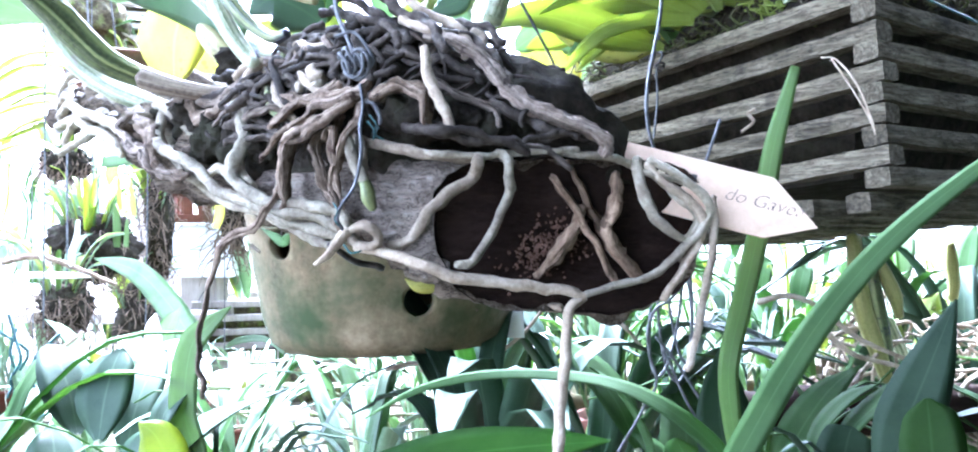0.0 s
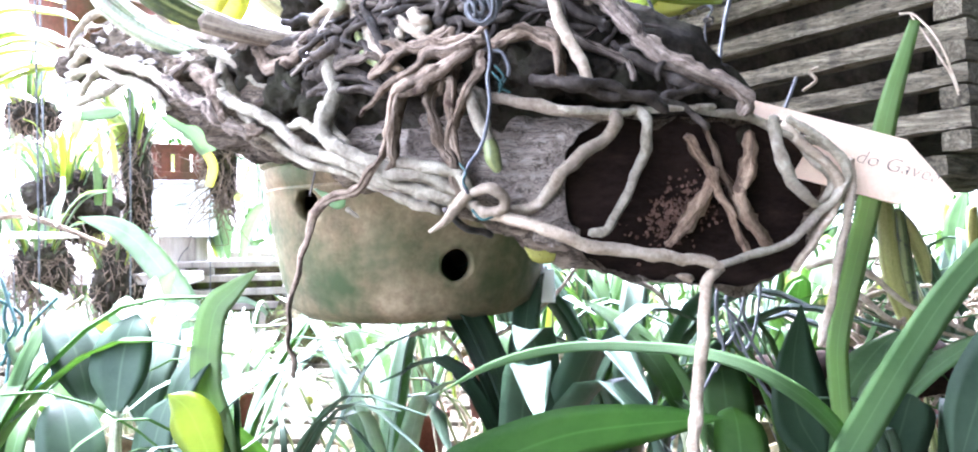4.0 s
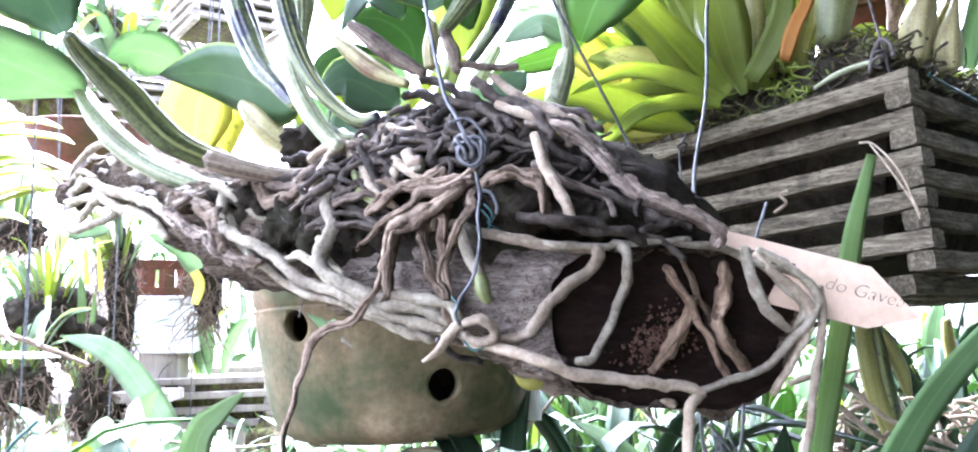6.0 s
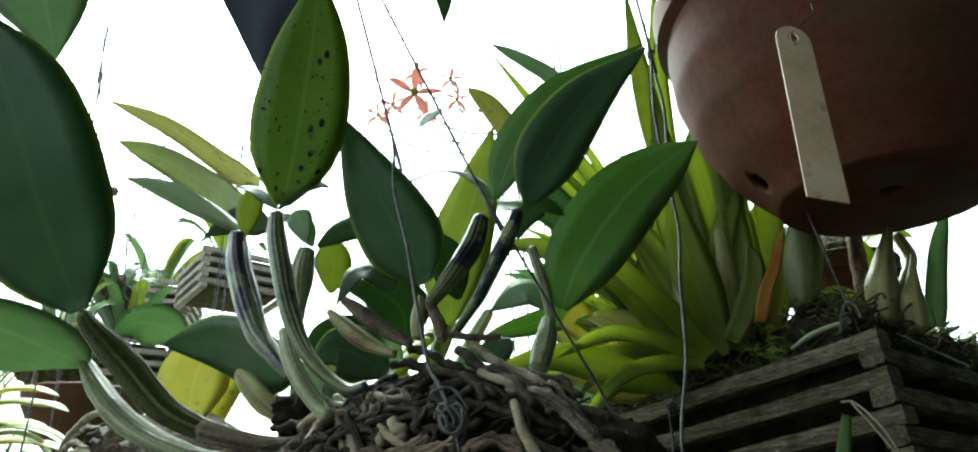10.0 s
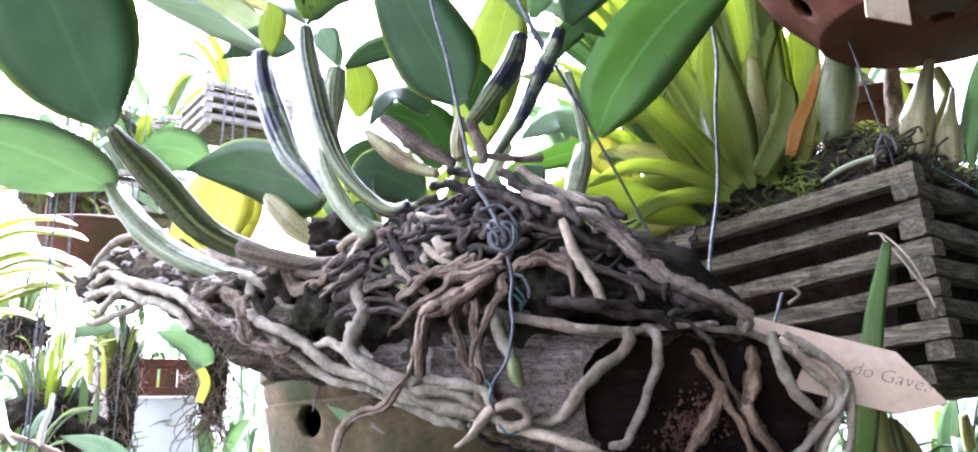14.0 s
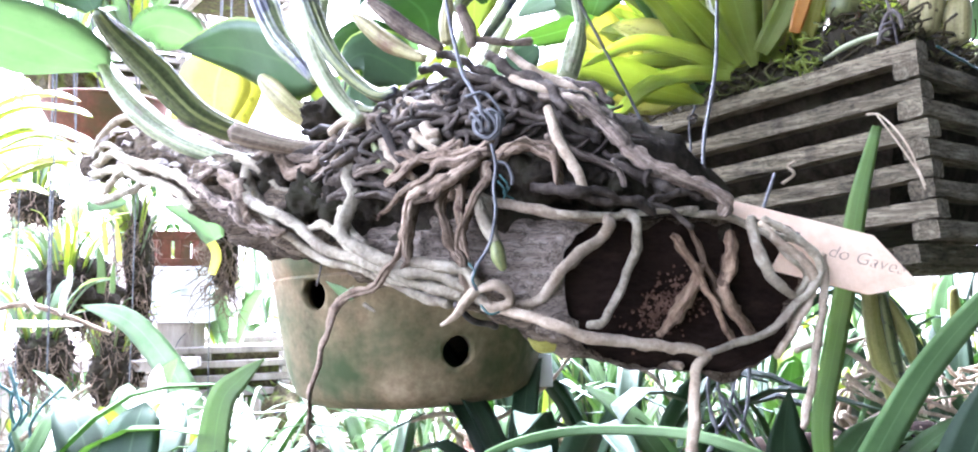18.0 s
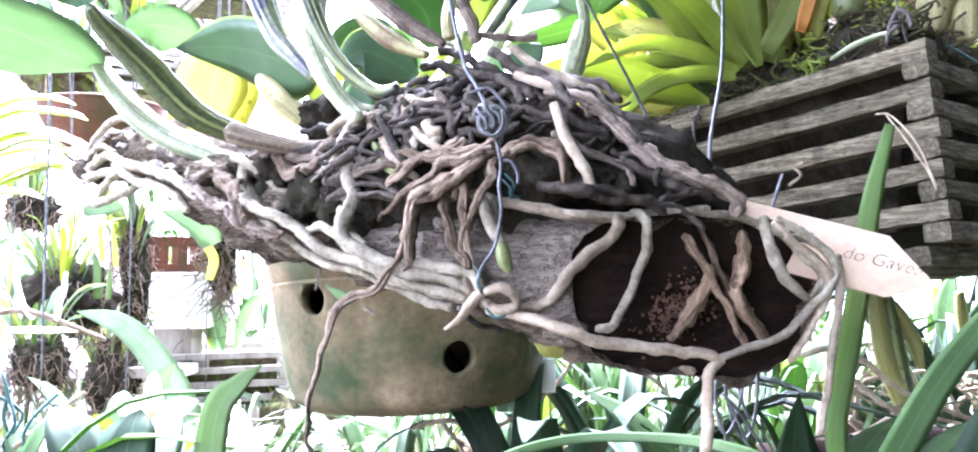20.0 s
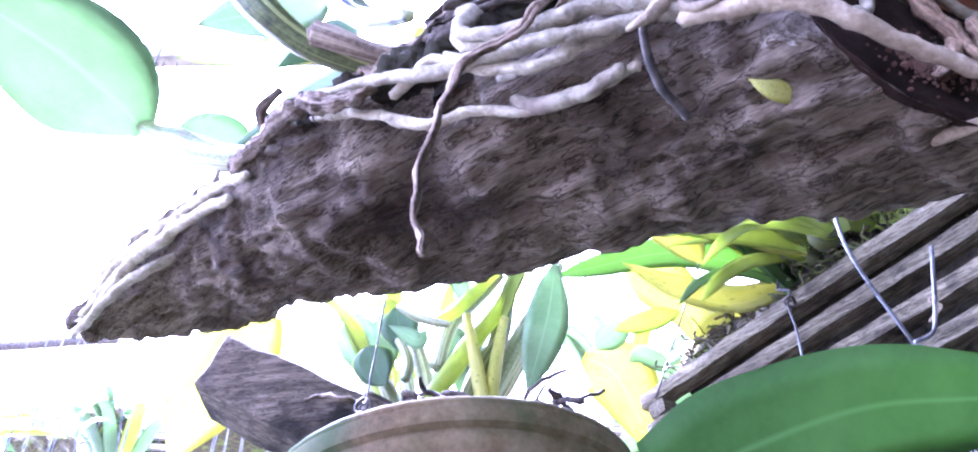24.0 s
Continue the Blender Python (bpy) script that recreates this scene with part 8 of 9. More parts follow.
for spec in ([(-0.179, 0.95, 1.314), (-0.135, 0.95, 1.322), (-0.091, 0.95, 1.311), (-0.047, 0.95, 1.333), (-0.011, 0.95, 1.362), (0.014, 0.95, 1.395)], [(0.318, 0.9, 1.376), (0.353, 0.9, 1.348), (0.388, 0.9, 1.338), (0.437, 0.9, 1.327)], [(0.222, 0.8, 1.414), (0.249, 0.8, 1.421), (0.28, 0.8, 1.411), (0.322, 0.8, 1.378), (0.388, 0.8, 1.351)],
             [(-0.145, 1, 1.308), (-0.122, 1, 1.277), (-0.111, 1, 1.23)], [(0.069, 0.95, 1.384), (0.106, 0.95, 1.369), (0.136, 0.95, 1.332)], [(0.349, 1, 1.284), (0.358, 1, 1.245), (0.351, 1, 1.206)], [(0.383, 0.9, 1.236), (0.355, 0.9, 1.257), (0.327, 0.9, 1.236), (0.292, 0.9, 1.236)], [(-0.673, 1, 1.278), (-0.627, 1, 1.317), (-0.588, 1, 1.347)]):
    rod("twig", spec, (0.0035, 0.003, 0.0022), M_TAN, twigs, steps=16, ring=6, knobs=0.2)

# ---- left-hand distance: hanging plants, pots, cords ----
vanda = thing("hanging_orchid", (-0.956, 1.3, 1.671), "hanging orchid with arching yellow-green leaves", "orchid")
for spec in ([(-0.957, 1.3, 1.713), (-0.864, 1.28, 1.761), (-0.792, 1.26, 1.767), (-0.737, 1.25, 1.756)], [(-0.957, 1.3, 1.697), (-0.854, 1.28, 1.746), (-0.762, 1.26, 1.742), (-0.717, 1.25, 1.731)], [(-0.956, 1.3, 1.671), (-0.843, 1.28, 1.71), (-0.745, 1.25, 1.696), (-0.681, 1.22, 1.662)], [(-0.956, 1.3, 1.656), (-0.854, 1.3, 1.688), (-0.771, 1.28, 1.685), (-0.671, 1.24, 1.66)],
             [(-0.941, 1.28, 1.608), (-0.855, 1.27, 1.633), (-0.774, 1.25, 1.656), (-0.71, 1.24, 1.657)], [(-1.049, 1.4, 1.818), (-0.983, 1.4, 1.846), (-0.916, 1.4, 1.852), (-0.86, 1.4, 1.841)], [(-0.953, 1.3, 1.579), (-0.903, 1.3, 1.61), (-0.852, 1.3, 1.621), (-0.811, 1.3, 1.611)]):
    leaf(spec, 0.028, (0.1, -0.4, 0.9), rnd.choice((M_LIME, M_LIME, M_YELLOW)), vanda, shape=STRAP, fold=0.5)
olive = thing("hanging_pot", (-1.013, 1.9, 1.848), "olive and brown clay pot hanging in the distance", "flower pot")
pot_wall(tuple(Vector((-1.012, 1.9, 1.803)) - Vector((0, 0, 0.05))), [(0.07, 0), (0.1, 0.03), (0.13, 0.09), (0.135, 0.1), (0.14, 0.13)], 0.01, olive, M_TERRA)
# paler leaf colours, and lighter moss below, carry the haze of the distance
clump_mats = (M_SOFT, M_LIME, M_PALE, M_SOFT)


def hanging_ball(place, size, seed, label):
    """A moss ball on a wire with leaves and trailing roots."""
    q = random.Random(seed)
    c = Vector(place)
    b = thing("hanging_moss_ball", c, label, "orchid", "hanging plants in the distance")
    bm = bmesh.new()
    bmesh.ops.create_icosphere(bm, subdivisions=4, radius=size)
    for v in bm.verts:
        v.co *= 1 + 0.35 * noise.noise(v.co * 3 / size + Vector((seed, 0, 0))) + 0.12 * noise.noise(v.co * 9 / size)
        v.co += c
    part("moss_ball", bm, M_MOSS, b)
    for k in range(16):
        a, e = q.uniform(0, 6.28), q.uniform(-0.2, 1.3)
        d = Vector((math.cos(a) * math.cos(e), math.sin(a) * math.cos(e), math.sin(e)))
        s = c + d * size * 0.8
        L_ = size * q.uniform(1.2, 2.4)
        leaf([s, s + d * L_ * 0.4 + Vector((0, 0, L_ * 0.15)), s + d * L_ * 0.8, s + d * L_ * 1.05 + Vector((0, 0, -L_ * 0.2))], q.uniform(0.02, 0.04), -d + Vector((0, -0.5, 0.8)), q.choice(clump_mats), b, shape=STRAP, steps=8, fold=0.3)
    for k in range(14):
        a = q.uniform(0, 6.28)
        s = c + Vector((math.cos(a), math.sin(a), -0.2)) * size * 0.8
        rod("aerial_root", [s, s + Vector((math.cos(a) * 0.05, 0, -0.03)), s + Vector((math.cos(a) * 0.07, 0, -size)), s + Vector((math.cos(a) * 0.06, 0, -size * q.uniform(1.2, 2.4)))], (0.004, 0.003, 0.0015), q.choice((M_ROOT, M_TAN, M_LIME)), b, steps=9, ring=5)
    wire("strand", [c + Vector((0, 0, size * 0.7)), c + Vector((0.005, 0, size * 2)), c + Vector((0, 0, 2.98 - c.z))], 0.0016, M_WIRE, "", parent=b)
    return b


hanging_ball((-1.158, 2, 1.999), 0.09, 8, "dark moss ball with leaves, hung on a wire")
hanging_ball((-1.215, 2.4, 2.306), 0.06, 9, "small dark moss ball with leaves, hung on a wire")
hanging_ball((-0.609, 2.2, 1.068), 0.1, 10, "dark moss ball with leaves, hung on a wire")
hanging_ball((0.684, 1.6, 2.071), 0.08, 12, "dark moss ball with leaves, hung on a wire")

def root_mass(name, place, size, tall, seed, label):
    """A dark hanging body of fern fibre with thin leaves above and fine roots below."""
    q = random.Random(seed)
    c = Vector(place)
    b = thing(name, c, label, "orchid", "hanging plants in the distance")
    bm = bmesh.new()
    bmesh.ops.create_icosphere(bm, subdivisions=5, radius=1.0)
    for v in bm.verts:
        d = v.co.copy()
        r = 1 + 0.3 * noise.noise(d * 2 + Vector((seed, 0, 0))) + 0.2 * noise.noise(d * 6 + Vector((0, seed, 0))) + 0.1 * noise.noise(d * 16)
        v.co = c + Vector((d.x * size, d.y * size, d.z * tall)) * r
    part("fibre_body", bm, M_HUMUS, b)
    bm = bmesh.new()
    for k in range(150):
        a, e = q.uniform(0, 6.28), q.uniform(-1.2, 1.2)
        d = Vector((math.cos(a) * math.cos(e) * size, math.sin(a) * math.cos(e) * size, math.sin(e) * tall))
        p = c + d * 0.95
        pts = [p]
        for j in range(3):
            p = p + Vector((q.uniform(-0.03, 0.03), q.uniform(-0.03, 0.01), q.uniform(-0.05, 0.02)))
            pts.append(p)
        tube(bm, pts, (0.0015, 0.0013, 0.0007), steps=7, ring=4)
    tagged(part("root_fibre", bm, M_BROWN, b), kind="stuff")
    for k in range(22):
        a = q.uniform(0, 6.28)
        d = Vector((math.cos(a), math.sin(a) * 0.6, 0))
        p = c + d * size * 0.5 + Vector((0, -size * 0.4, tall * q.uniform(0.1, 0.8)))
        h = q.uniform(0.06, 0.15)
        leaf([p, p + d * h * 0.2 + Vector((0, 0, h * 0.5)), p + d * h * 0.5 + Vector((0, 0, h * 0.9)), p + d * h * 0.9 + Vector((0, 0, h))], q.uniform(0.008, 0.018), -d + Vector((0, -0.6, 0.5)), q.choice((M_LIME, M_SOFT, M_GLOW, M_FRESH)), b, shape=STRAP, steps=8, fold=0.25)
    wire("strand", [c + Vector((0, 0, tall * 0.8)), c + Vector((0.004, 0, tall * 2)), Vector((c.x, 1.6, 2.985))], 0.0018, M_WIRE, "", parent=b)
    return b


root_mass("hanging_orchid", (-0.997, 1.750, 1.431), 0.085, 0.075, 31, "dark fern-fibre clump with thin yellow-green leaves, hung on a wire")
root_mass("hanging_orchid", (-0.946, 1.950, 1.484), 0.032, 0.15, 32, "tall dark tree-fern trunk with small plants, hung on a wire")
root_mass("hanging_orchid", (-0.617, 1.600, 1.532), 0.024, 0.09, 33, "narrow dark fibre slab with roots, hung on a wire")
root_mass("hanging_orchid", (-1.020, 2.000, 1.218), 0.06, 0.1, 34, "dark shaded clump of roots and leaves, hung on a wire")
root_mass("hanging_orchid", (-1.340, 2.200, 1.654), 0.06, 0.05, 35, "small leafy clump with yellow-green leaves, hung on a wire")
root_mass("hanging_orchid", (-0.978, 1.600, 1.314), 0.05, 0.05, 36, "ball of grey wiry roots, hung on a wire")
far_plants = thing("strap_leaf_plant", (-0.690, 1.450, 1.229), "orchid beside the bench, a strap leaf painted pale as if sunlit", "orchid")
# the sun on this leaf is put into its pale colour
leaf([(-0.621, 1.450, 1.162), (-0.634, 1.450, 1.252), (-0.686, 1.450, 1.336), (-0.750, 1.450, 1.398), (-0.830, 1.450, 1.421)], 0.0522, (0.1, -1, 0.2), M_PALE, far_plants, "leaf painted pale as if sunlit", shape=STRAP, fold=0.15)
leaf([(-0.821, 1.550, 1.439), (-0.820, 1.550, 1.464), (-0.819, 1.550, 1.500)], 0.0109, (0.1, -1, 0.2), M_FRESH, far_plants, shape=STRAP, fold=0.15)
leaf([(-0.867, 1.600, 1.437), (-0.867, 1.600, 1.487), (-0.874, 1.600, 1.531)], 0.0175, (0.1, -1, 0.2), M_FRESH, far_plants, shape=STRAP, fold=0.15)
leaf([(-0.859, 1.600, 1.512), (-0.862, 1.600, 1.550), (-0.867, 1.600, 1.601)], 0.0113, (0.1, -1, 0.2), M_YELLOW, far_plants, shape=STRAP, fold=0.15)
leaf([(-0.831, 1.600, 1.500), (-0.834, 1.600, 1.538), (-0.840, 1.600, 1.588)], 0.0113, (0.1, -1, 0.2), M_YELLOW, far_plants, shape=STRAP, fold=0.15)
leaf([(-0.899, 1.600, 1.613), (-0.867, 1.600, 1.616), (-0.836, 1.600, 1.620), (-0.817, 1.600, 1.624)], 0.0275, (0.1, -1, 0.2), M_SOFT, far_plants, shape=STRAP, fold=0.15)
leaf([(-0.570, 1.400, 1.539), (-0.582, 1.400, 1.561), (-0.610, 1.400, 1.583), (-0.660, 1.400, 1.600)], 0.0438, (0.1, -1, 0.2), M_SOFT, far_plants, "grey-green leaf with a yellow edge", shape=STRAP, fold=0.15)
leaf([(-0.575, 1.400, 1.479), (-0.567, 1.400, 1.512), (-0.582, 1.400, 1.539), (-0.609, 1.400, 1.561)], 0.0175, (0.1, -1, 0.2), M_YELLOW, far_plants, shape=STRAP, fold=0.15)
leaf([(-0.582, 1.000, 1.310), (-0.558, 1.000, 1.295), (-0.531, 1.000, 1.275), (-0.514, 1.000, 1.252)], 0.0329, (0.1, -1, 0.2), M_LIME, far_plants, shape=STRAP, fold=0.15)
leaf([(-0.449, 1.000, 1.291), (-0.450, 1.000, 1.276), (-0.444, 1.000, 1.256), (-0.440, 1.000, 1.237)], 0.0203, (0.1, -1, 0.2), M_LIME, far_plants, shape=STRAP, fold=0.15)
rod("old_stem", [(-0.907, 1.300, 1.419), (-0.846, 1.300, 1.431), (-0.784, 1.300, 1.414), (-0.707, 1.300, 1.384)], (0.004, 0.005, 0.004), M_BROWN, far_plants, steps=18, ring=7, knobs=0.2)
rod("aerial_root", [(-0.823, 1.300, 1.419), (-0.841, 1.300, 1.439), (-0.849, 1.300, 1.465), (-0.855, 1.300, 1.490)], (0.005, 0.0055, 0.003), M_WHITEROOT, far_plants, "white sunlit aerial root", steps=14, ring=7, knobs=0.15)
rod("aerial_root", [(-0.784, 1.300, 1.414), (-0.783, 1.300, 1.439), (-0.775, 1.300, 1.465), (-0.773, 1.300, 1.492)], (0.005, 0.0055, 0.003), M_WHITEROOT, far_plants, "white sunlit aerial root", steps=14, ring=7, knobs=0.15)
rod("aerial_root", [(-0.865, 1.300, 1.399), (-0.824, 1.300, 1.399), (-0.784, 1.300, 1.399), (-0.743, 1.300, 1.399)], (0.005, 0.0055, 0.003), M_WHITEROOT, far_plants, "white sunlit aerial root", steps=14, ring=7, knobs=0.15)
for spec in ([(-0.862, 1.250, 1.631), (-0.823, 1.250, 1.651), (-0.783, 1.250, 1.659), (-0.743, 1.250, 1.647)], [(-0.881, 1.280, 1.683), (-0.831, 1.280, 1.701), (-0.785, 1.280, 1.695), (-0.744, 1.280, 1.668)], [(-0.894, 1.300, 1.708), (-0.843, 1.300, 1.722), (-0.792, 1.300, 1.717), (-0.750, 1.300, 1.691)]):
    leaf(spec, 0.028, (0.1, -0.4, 0.9), M_YELLOW if spec[0][1] < 1.26 else M_LIME, vanda, shape=STRAP, fold=0.3)
clay_box = thing("pierced_clay_box", (-0.936, 2.200, 1.488), "square orange-brown clay orchid box with upright slots", "flower pot")
for side in range(4):
    rot = Matrix.Rotation(radians(90 * side + 12), 3, "Z")
    c = Vector((-0.936, 2.200, 1.533))
    for name, off, hx, hz in [("rail", 0.036, 0.085, 0.012), ("rail", -0.036, 0.085, 0.012)]:
        bm = bmesh.new()
        box(bm, c + rot @ Vector((0, -0.078, off)), rot @ Vector((hx, 0, 0)), rot @ Vector((0, 0.008, 0)), Vector((0, 0, hz)), 0.001, 0.002)
        part(name, bm, M_TERRA, clay_box, smooth=False)
    for k in range(4):
        bm = bmesh.new()
        box(bm, c + rot @ Vector((-0.075 + 0.048 * k, -0.078, 0)), rot @ Vector((0.012, 0, 0)), rot @ Vector((0, 0.007, 0)), Vector((0, 0, 0.0255)), 0.001, 0.002)
        part("upright", bm, M_TERRA, clay_box, smooth=False)
# bright rectangle of unclear origin, built here as a white box
white_box = thing("white_box", (-0.934, 2.200, 1.338), "white box put in for a bright rectangle below the clay box", "box")
bm = bmesh.new()
box(bm, (-0.934, 2.200, 1.410), (0.092, 0.01, 0), (-0.008, 0.08, 0), (0, 0, 0.0745), 0.001, 0.004)
part("box_body", bm, M_ROOF, white_box, smooth=False)
bm = bmesh.new()
box(bm, (-0.934, 2.190, 1.482), (0.097, 0.011, 0), (-0.008, 0.088, 0), (0, 0, 0.004), 0.0005, 0.002)
part("lid", bm, M_ROOF, white_box, smooth=False)
stand = thing("timber_post", (-0.934, 2.200, 0), "grey timber post under the white box", "post")
bm = bmesh.new()
box(bm, (-0.934, 2.200, 0.668), (0.05, 0, 0), (0, 0.05, 0), (0, 0, 0.668), 0.002, 0.003)
part("post_body", bm, M_POST, stand, smooth=False)
post = thing("timber_post", (-1.249, 2.6, 1.35), "dark grey timber post of the shed", "post")
bm = bmesh.new()
pp = Vector((-1.249, 2.6, 1.35))
box(bm, (pp.x, pp.y, 0.85), (0.06, 0, 0), (0, 0.06, 0), (0, 0, 0.85), 0.003, 0.004)
part("post_body", bm, M_POST, post, smooth=False)


def far_basket(place, size, turn, label):
    """A small hanging basket of stacked slats with wires."""
    c = Vector(place)
    b = thing("slatted_basket", c, label, "hanging basket", "small slatted baskets")
    rot = Matrix.Rotation(radians(turn), 3, "Z")
    for k in range(8):
        for s in (-1, 1):
            al, ov = (Vector((1, 0, 0)), Vector((0, 1, 0))) if k % 2 == 0 else (Vector((0, 1, 0)), Vector((1, 0, 0)))
            bm = bmesh.new()
            box(bm, c + rot @ (ov * s * size * 0.9) - Vector((0, 0, k * size * 0.12)), rot @ al * size, rot @ ov * size * 0.07, Vector((0, 0, size * 0.055)), 0, size * 0.01)
            # lighter timber than the near basket: distance haze put into the colour
            part("slat", bm, M_POST, b, smooth=False)
    bm = bmesh.new()
    box(bm, c - Vector((0, 0, size * 0.45)), rot @ Vector((size * 0.8, 0, 0)), rot @ Vector((0, size * 0.8, 0)), (0, 0, size * 0.4), 0.004, 0.004)
    part("filling", bm, M_MOSS, b)
    for k in range(8):
        a = rnd.uniform(0, 6.28)
        d = Vector((math.cos(a), math.sin(a), 0))
        s = c + d * size * 0.3
        leaf([s, s + d * 0.04 + Vector((0, 0, 0.09)), s + d * 0.12 + Vector((0, 0, 0.16)), s + d * 0.2 + Vector((0, 0, 0.15))], 0.04, -d + Vector((0, 0, 0.5)), rnd.choice(clump_mats), b, steps=8)
    for a in (0, 90, 180, 270):
        w = rot @ (Matrix.Rotation(radians(a), 3, "Z") @ Vector((size * 0.9, size * 0.9, 0)))
        wire("strand", [c + w, c + w * 0.5 + Vector((0, 0, size * 1.6)), c + Vector((0, 0, max(size * 3.2, 2.985 - c.z)))], 0.0014, M_WIRE, "", parent=b)


far_basket((-0.834, 2.3, 1.262), 0.16, 20, "grey slatted basket with a bright plant, in the distance")
far_basket((-0.925, 2.6, 2.46), 0.15, 35, "grey slatted basket seen from below, in the distance")
far_basket((-1.266, 2.8, 2.437), 0.15, 10, "grey slatted basket seen from below, in the distance")
far_basket((-1.164, 2.4, 2.125), 0.14, 25, "grey slatted basket seen from below, in the distance")
far_basket((0.119, 1.6, 1.879), 0.045, 5, "grey slatted basket seen from below, in the distance")
cords = thing("teal_cord", (-0.676, 1, 1.312), "tangled teal nylon cord hanging beside the plants", "cord")
for k in range(4):
    q = Vector((-0.669, 1, 1.351)) + Vector((r2.uniform(-0.05, 0.03), 0, r2.uniform(-0.05, 0.04)))
    pts = [q + Vector((r2.uniform(-0.02, 0.02), r2.uniform(-0.01, 0.01), -0.03 * j)) for j in range(5)]
    rod("cord_end", pts, (0.0022,), M_STRING, cords, steps=14, ring=5)
wire("cord_end", [Vector((-0.642, 1, 1.351)), Vector((-0.64, 1, 1.586)), Vector((-0.639, 1, 1.761))], 0.0012, M_WIRE, "", up=2.98, parent=cords)
strings = thing("hanging_strings", (-0.802, 1.6, 1.384), "thin grey strings hanging from the roof", "string")
wire("string", [Vector((-0.809, 1.6, 1.136)), Vector((-0.804, 1.6, 1.384)), Vector((-0.801, 1.6, 1.636))], 0.0015, M_WIRE, "", up=2.98, parent=strings)
wire("string", [Vector((-0.718, 1.8, 1.174)), Vector((-0.718, 1.8, 1.398)), Vector((-0.715, 1.8, 1.54))], 0.0014, M_WIRE, "", up=2.98, parent=strings)
wire("string", [Vector((-0.967, 1.7, 1.112)), Vector((-0.976, 1.7, 1.403)), Vector((-0.977, 1.7, 1.643))], 0.0013, M_WIRE, "", up=2.98, parent=strings)
wire("string", [Vector((-0.916, 1.4, 1.181)), Vector((-0.919, 1.4, 1.508)), Vector((-0.917, 1.4, 1.785))], 0.0012, M_WIRE, "", up=2.98, parent=strings)


def flower(place, size, material, seed, label, name="orchid_flower"):
    q = random.Random(seed)
    c = Vector(place)
    f = thing(name, c, label, "flower")
    for k in range(5):
        a = k * 2 * math.pi / 5 + q.uniform(-0.2, 0.2) + 0.3
        d = Vector((math.cos(a), q.uniform(-0.3, 0.1), math.sin(a)))
        leaf([c, c + d * size * 0.35 + Vector((0, -0.004, 0)), c + d * size * 0.75, c + d * size + Vector((0, 0.01, 0))], size * q.uniform(*((0.2, 0.3) if material is M_PETAL else (0.4, 0.55))), (q.uniform(-0.3, 0.3), -1, 0.2), material, f, name="petal", steps=8, wave=0.15, seed=k)
    bm = bmesh.new()
    bmesh.ops.create_icosphere(bm, subdivisions=2, radius=size * 0.14, matrix=Matrix.Translation(c + Vector((0, -size * 0.1, 0))))
    part("lip", bm, M_YELLOW, f)
    rod("flower_stem", [c + Vector((0, 0.01, 0)), c + Vector((0.02, 0.06, -0.01)), c + Vector((0.1, 0.12, -0.03)), c + Vector((0.22, 0.14, -0.04)), c + Vector((0.3, 0.13, -0.2)), c + Vector((0.32, 0.12, 0.99 - c.z))], (0.0025,), M_BULB, f, steps=20, ring=6)


flower((-0.214, 1.5, 2.469), 0.07, M_PETAL, 1, "pale coral star-shaped orchid flower on a thin stem")
flower((-0.222, 1.600, 2.588), 0.04, M_PETAL, 20, "coral orchid flower on a thin stem")
flower((-0.138, 1.600, 2.571), 0.04, M_PETAL, 21, "coral orchid flower on a thin stem")
flower((-0.273, 1.600, 2.501), 0.04, M_PETAL, 22, "coral orchid flower on a thin stem")
flower((-0.193, 1.600, 2.478), 0.04, M_PETAL, 23, "coral orchid flower on a thin stem")
flower((-0.123, 1.600, 2.515), 0.04, M_PETAL, 24, "coral orchid flower on a thin stem")
flower((-0.306, 1.600, 2.473), 0.04, M_PETAL, 25, "coral orchid flower on a thin stem")
for k, d in enumerate(((-0.032, 0.00, 0.024), (0.032, 0.03, -0.016), (0.000, 0.06, -0.048), (0.072, 0.00, 0.024), (-0.072, 0.03, -0.024), (0.040, 0.06, 0.056))):
    flower(tuple(Vector((-0.584, 1.05, 1.242)) + Vector(d)), 0.06, M_WHITE, k + 5, "white orchid flower with broad petals")
for k, d in enumerate(((-0.018, 0.00, 0.027), (0.027, 0.02, -0.027), (-0.090, 0.04, 0.018), (0.054, 0.06, -0.063))):
    flower(tuple(Vector((-0.412, 1.15, 1.225)) + Vector(d)), 0.05, M_WHITE, k + 15, "white orchid flower with broad petals")

# ---- leaves of neighbours that hang into the view from above ----
over = thing("overhead_orchid", (-0.35, 0.5, 2.2), "orchid hung higher, its broad leaves drooping into view", "orchid")
leaf([(-0.563, 0.620, 2.155), (-0.529, 0.620, 2.080), (-0.496, 0.620, 2.011), (-0.475, 0.620, 1.948)], 0.111, (0.3, -1, -0.2), M_SOFT, over, "broad pale leaf seen from below", shape=(0.6, 0.95, 1.0, 0.95, 0.75, 0.4, 0.02))
leaf([(-0.116, 0.62, 2.123), (-0.111, 0.61, 2.057), (-0.106, 0.6, 2.003), (-0.106, 0.6, 1.975)], 0.02, (0, -1, -0.1), M_STRAP, over)
rod("pseudobulb", [(-0.563, 0.620, 2.155), (-0.37, 0.6, 2.14), (-0.359, 0.6, 2.191)] , (0.01, 0.012, 0.01), M_BULB, over)
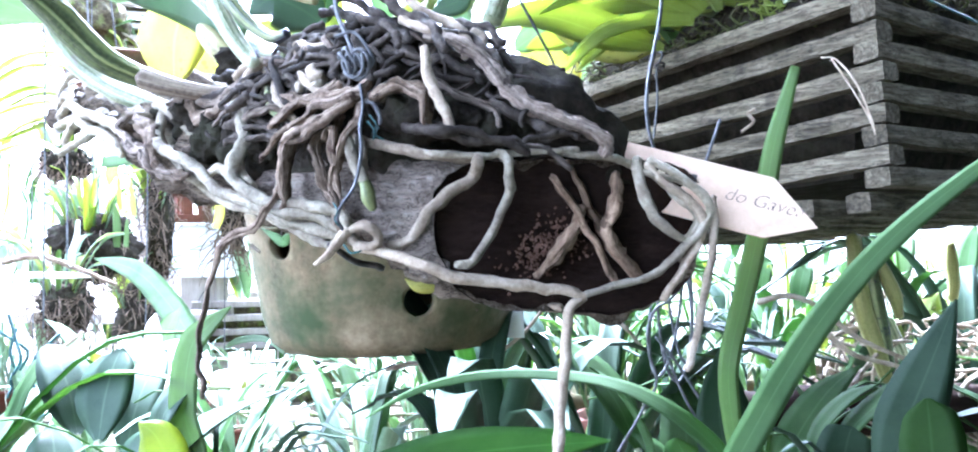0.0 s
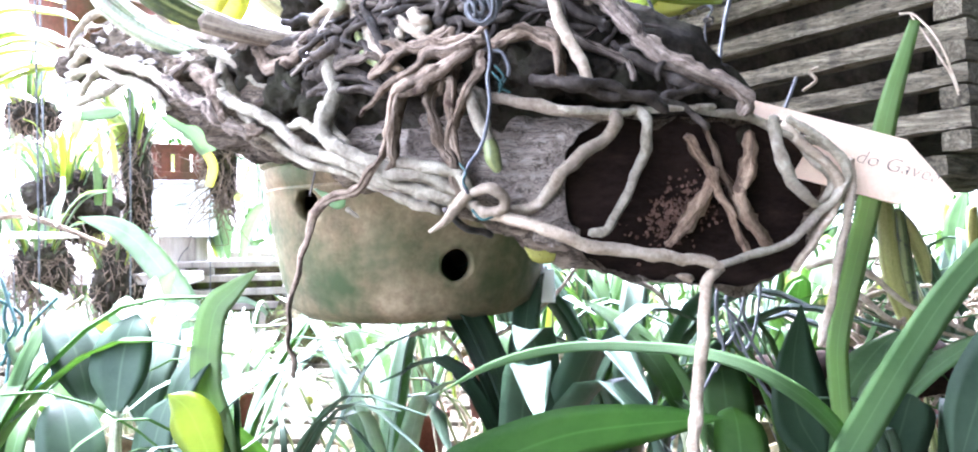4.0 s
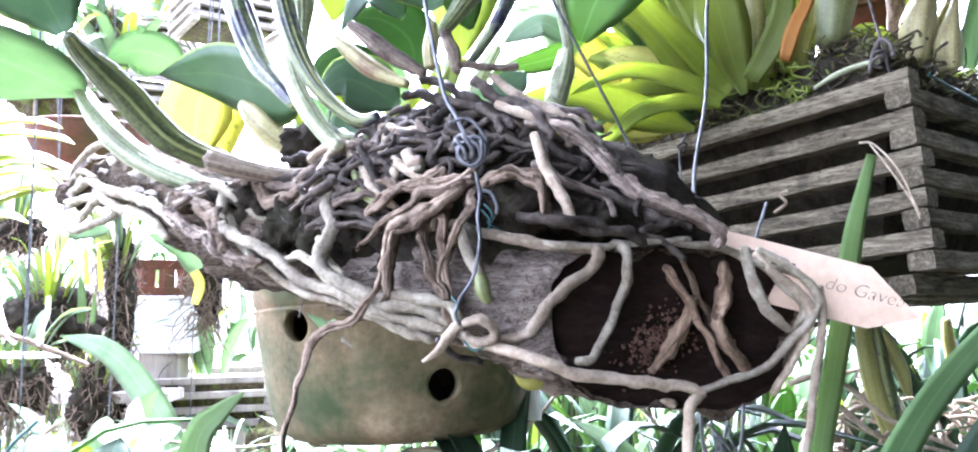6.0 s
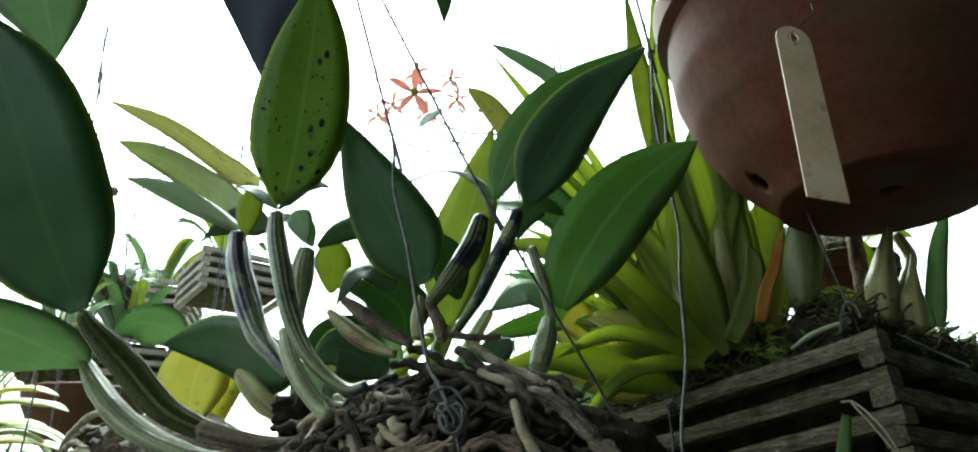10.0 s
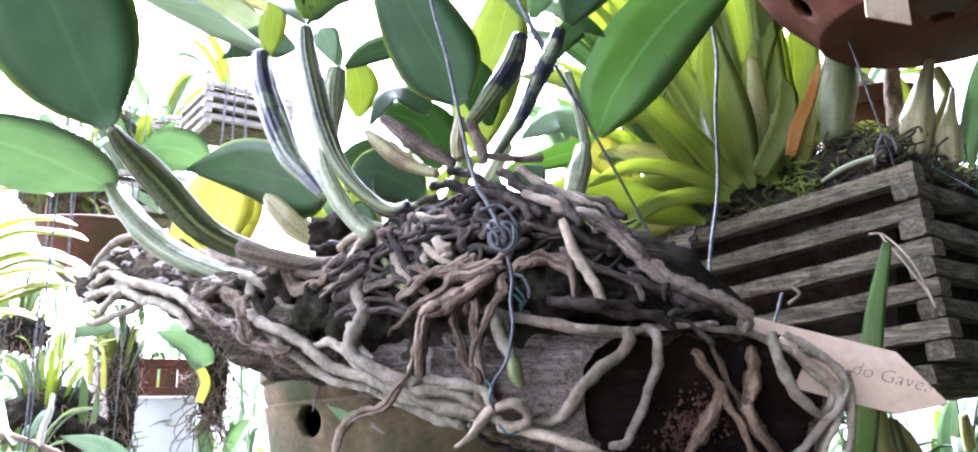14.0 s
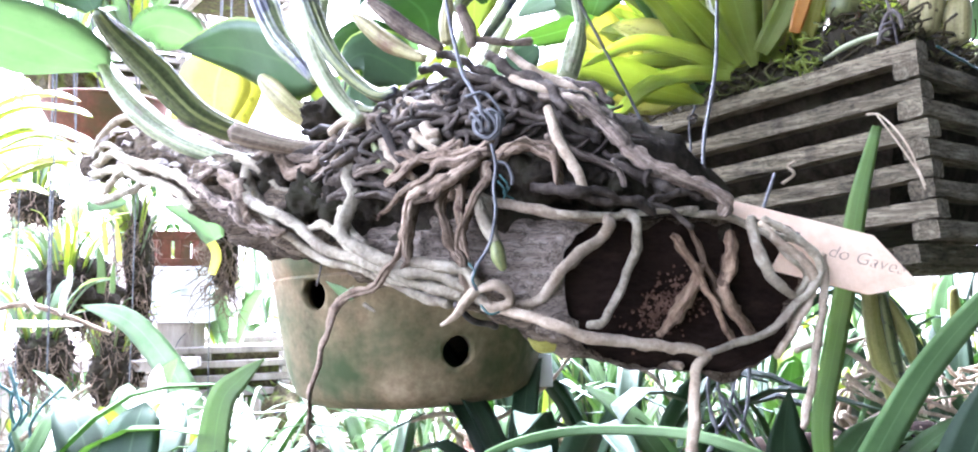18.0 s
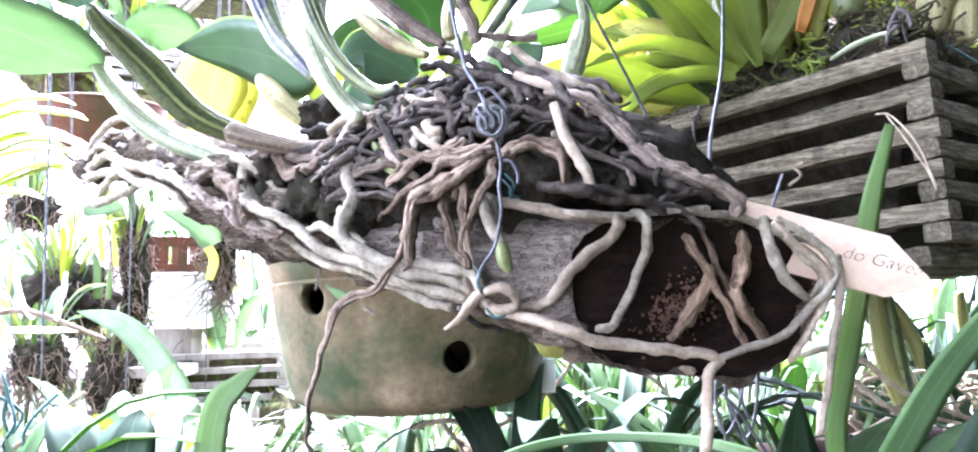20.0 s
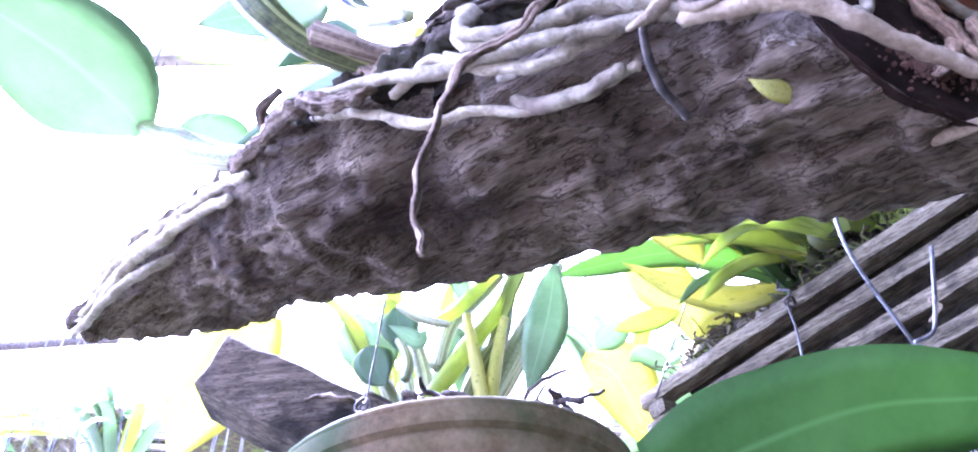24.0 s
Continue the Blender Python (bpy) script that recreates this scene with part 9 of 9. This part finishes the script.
wire("strand", [Vector((-0.359, 0.55, 2.191)), Vector((-0.374, 0.55, 2.299))], 0.0012, M_WIRE, "", up=2.98, parent=over)

# a dark V-shaped clip overhead, drawn as the corner of a hanging sheet
bm = bmesh.new()
corner = [Vector(p) for p in ((-0.446, 0.806, 2.262), (-0.258, 0.783, 2.242), (-0.324, 0.768, 2.024))]
rows = []
for i in range(13):
    u = i / 12
    row = []
    for k in range(9):
        v = k / 8
        q = (corner[0] * (1 - v) + corner[1] * v) * (1 - u) + corner[2] * u
        row.append(bm.verts.new(q + Vector((0, 0.012 * math.sin(v * 5 + u * 2) * (1 - u), 0))))
    rows.append(row)
for p, q in zip(rows, rows[1:]):
    for k in range(8):
        bm.faces.new((p[k], p[k + 1], q[k + 1], q[k]))
ext = bmesh.ops.extrude_face_region(bm, geom=bm.faces[:])
for v in ext["geom"]:
    if isinstance(v, bmesh.types.BMVert):
        v.co.y += 0.003
bmesh.ops.recalc_face_normals(bm, faces=bm.faces)
cloth = thing("shade_cloth", corner[2], "dark blue-grey V-shaped clip overhead, built as a cloth corner", "cloth")
part("sheet", bm, M_CLIP, cloth)
wire("tie", [(corner[0] + corner[1]) / 2, (corner[0] + corner[1]) / 2 + Vector((0, 0, 0.2))], 0.002, M_WIRE, "", up=2.98, parent=cloth)

# ---- second bench in the distance ----
far_bench = thing("slatted_bench", (-1.2, 2.6, 0), "low grey slatted bench standing in the distance", "bench")
for k in range(9):
    bm = bmesh.new()
    box(bm, (-1.3 - 0.05 * k, 2.02 + k * 0.17, 1.24), (0.46 + 0.05 * k, 0.02, 0), (-0.003, 0.06, 0), (0, 0, 0.012), 0.003, 0.002)
    part("bench_slat", bm, M_POST, far_bench, smooth=False)
for x, y in ((-1.6, 2.05), (-0.9, 2.05), (-2.1, 3.3), (-1.05, 3.3)):
    bm = bmesh.new()
    box(bm, (x, y, 0.61), (0.03, 0, 0), (0, 0.03, 0), (0, 0, 0.62), 0.001, 0.002)
    part("bench_leg", bm, M_POST, far_bench, smooth=False)

# ---- far beam, unseen panels added beside and behind to block light ----
fb = thing("far_rail", (-1.79, 2.8, 2.84), "thin dark roof rail in the distance", "rail", kind="structure")
rod("rail", [Vector((-3.623, 2.8, 2.731)), Vector((-2.022, 2.8, 2.822)), Vector((-1.602, 2.8, 2.849)), Vector((-1.484, 2.8, 2.854))], (0.02,), M_DARKWIRE, fb, ring=8)
M_BLOCK = surface("black_green_light_block", (0.01, 0.016, 0.012), (0.02, 0.032, 0.022), (0.035, 0.05, 0.035), 2, 60, 0.9, 0.3, 0.002)
for name, c, ax, az in (("wall_south", (1.95, -1.6, 1.6), (2.65, 0, 0), (0, 0, 1.6)), ("wall_east", (3.2, 1.2, 1.6), (0, 2.9, 0), (0, 0, 1.6))):
    bm = bmesh.new()
    box(bm, c, ax, Vector(ax).cross(Vector(az)).normalized() * 0.01, az)
    tagged(part(name, bm, M_BLOCK, smooth=False), "unseen dark panel added to block light from beside and behind", "wall", kind="structure")

# unseen overhead panel, added to keep sky light off the near things
bm = bmesh.new()
box(bm, (1.7, -0.275, 3.08), (2.9, 0, 0), (0, 1.725, 0), (0, 0, 0.008))
tagged(part("shade_roof", bm, M_BLOCK, smooth=False), "unseen dark panel added overhead to block sky light", "roof", kind="structure")
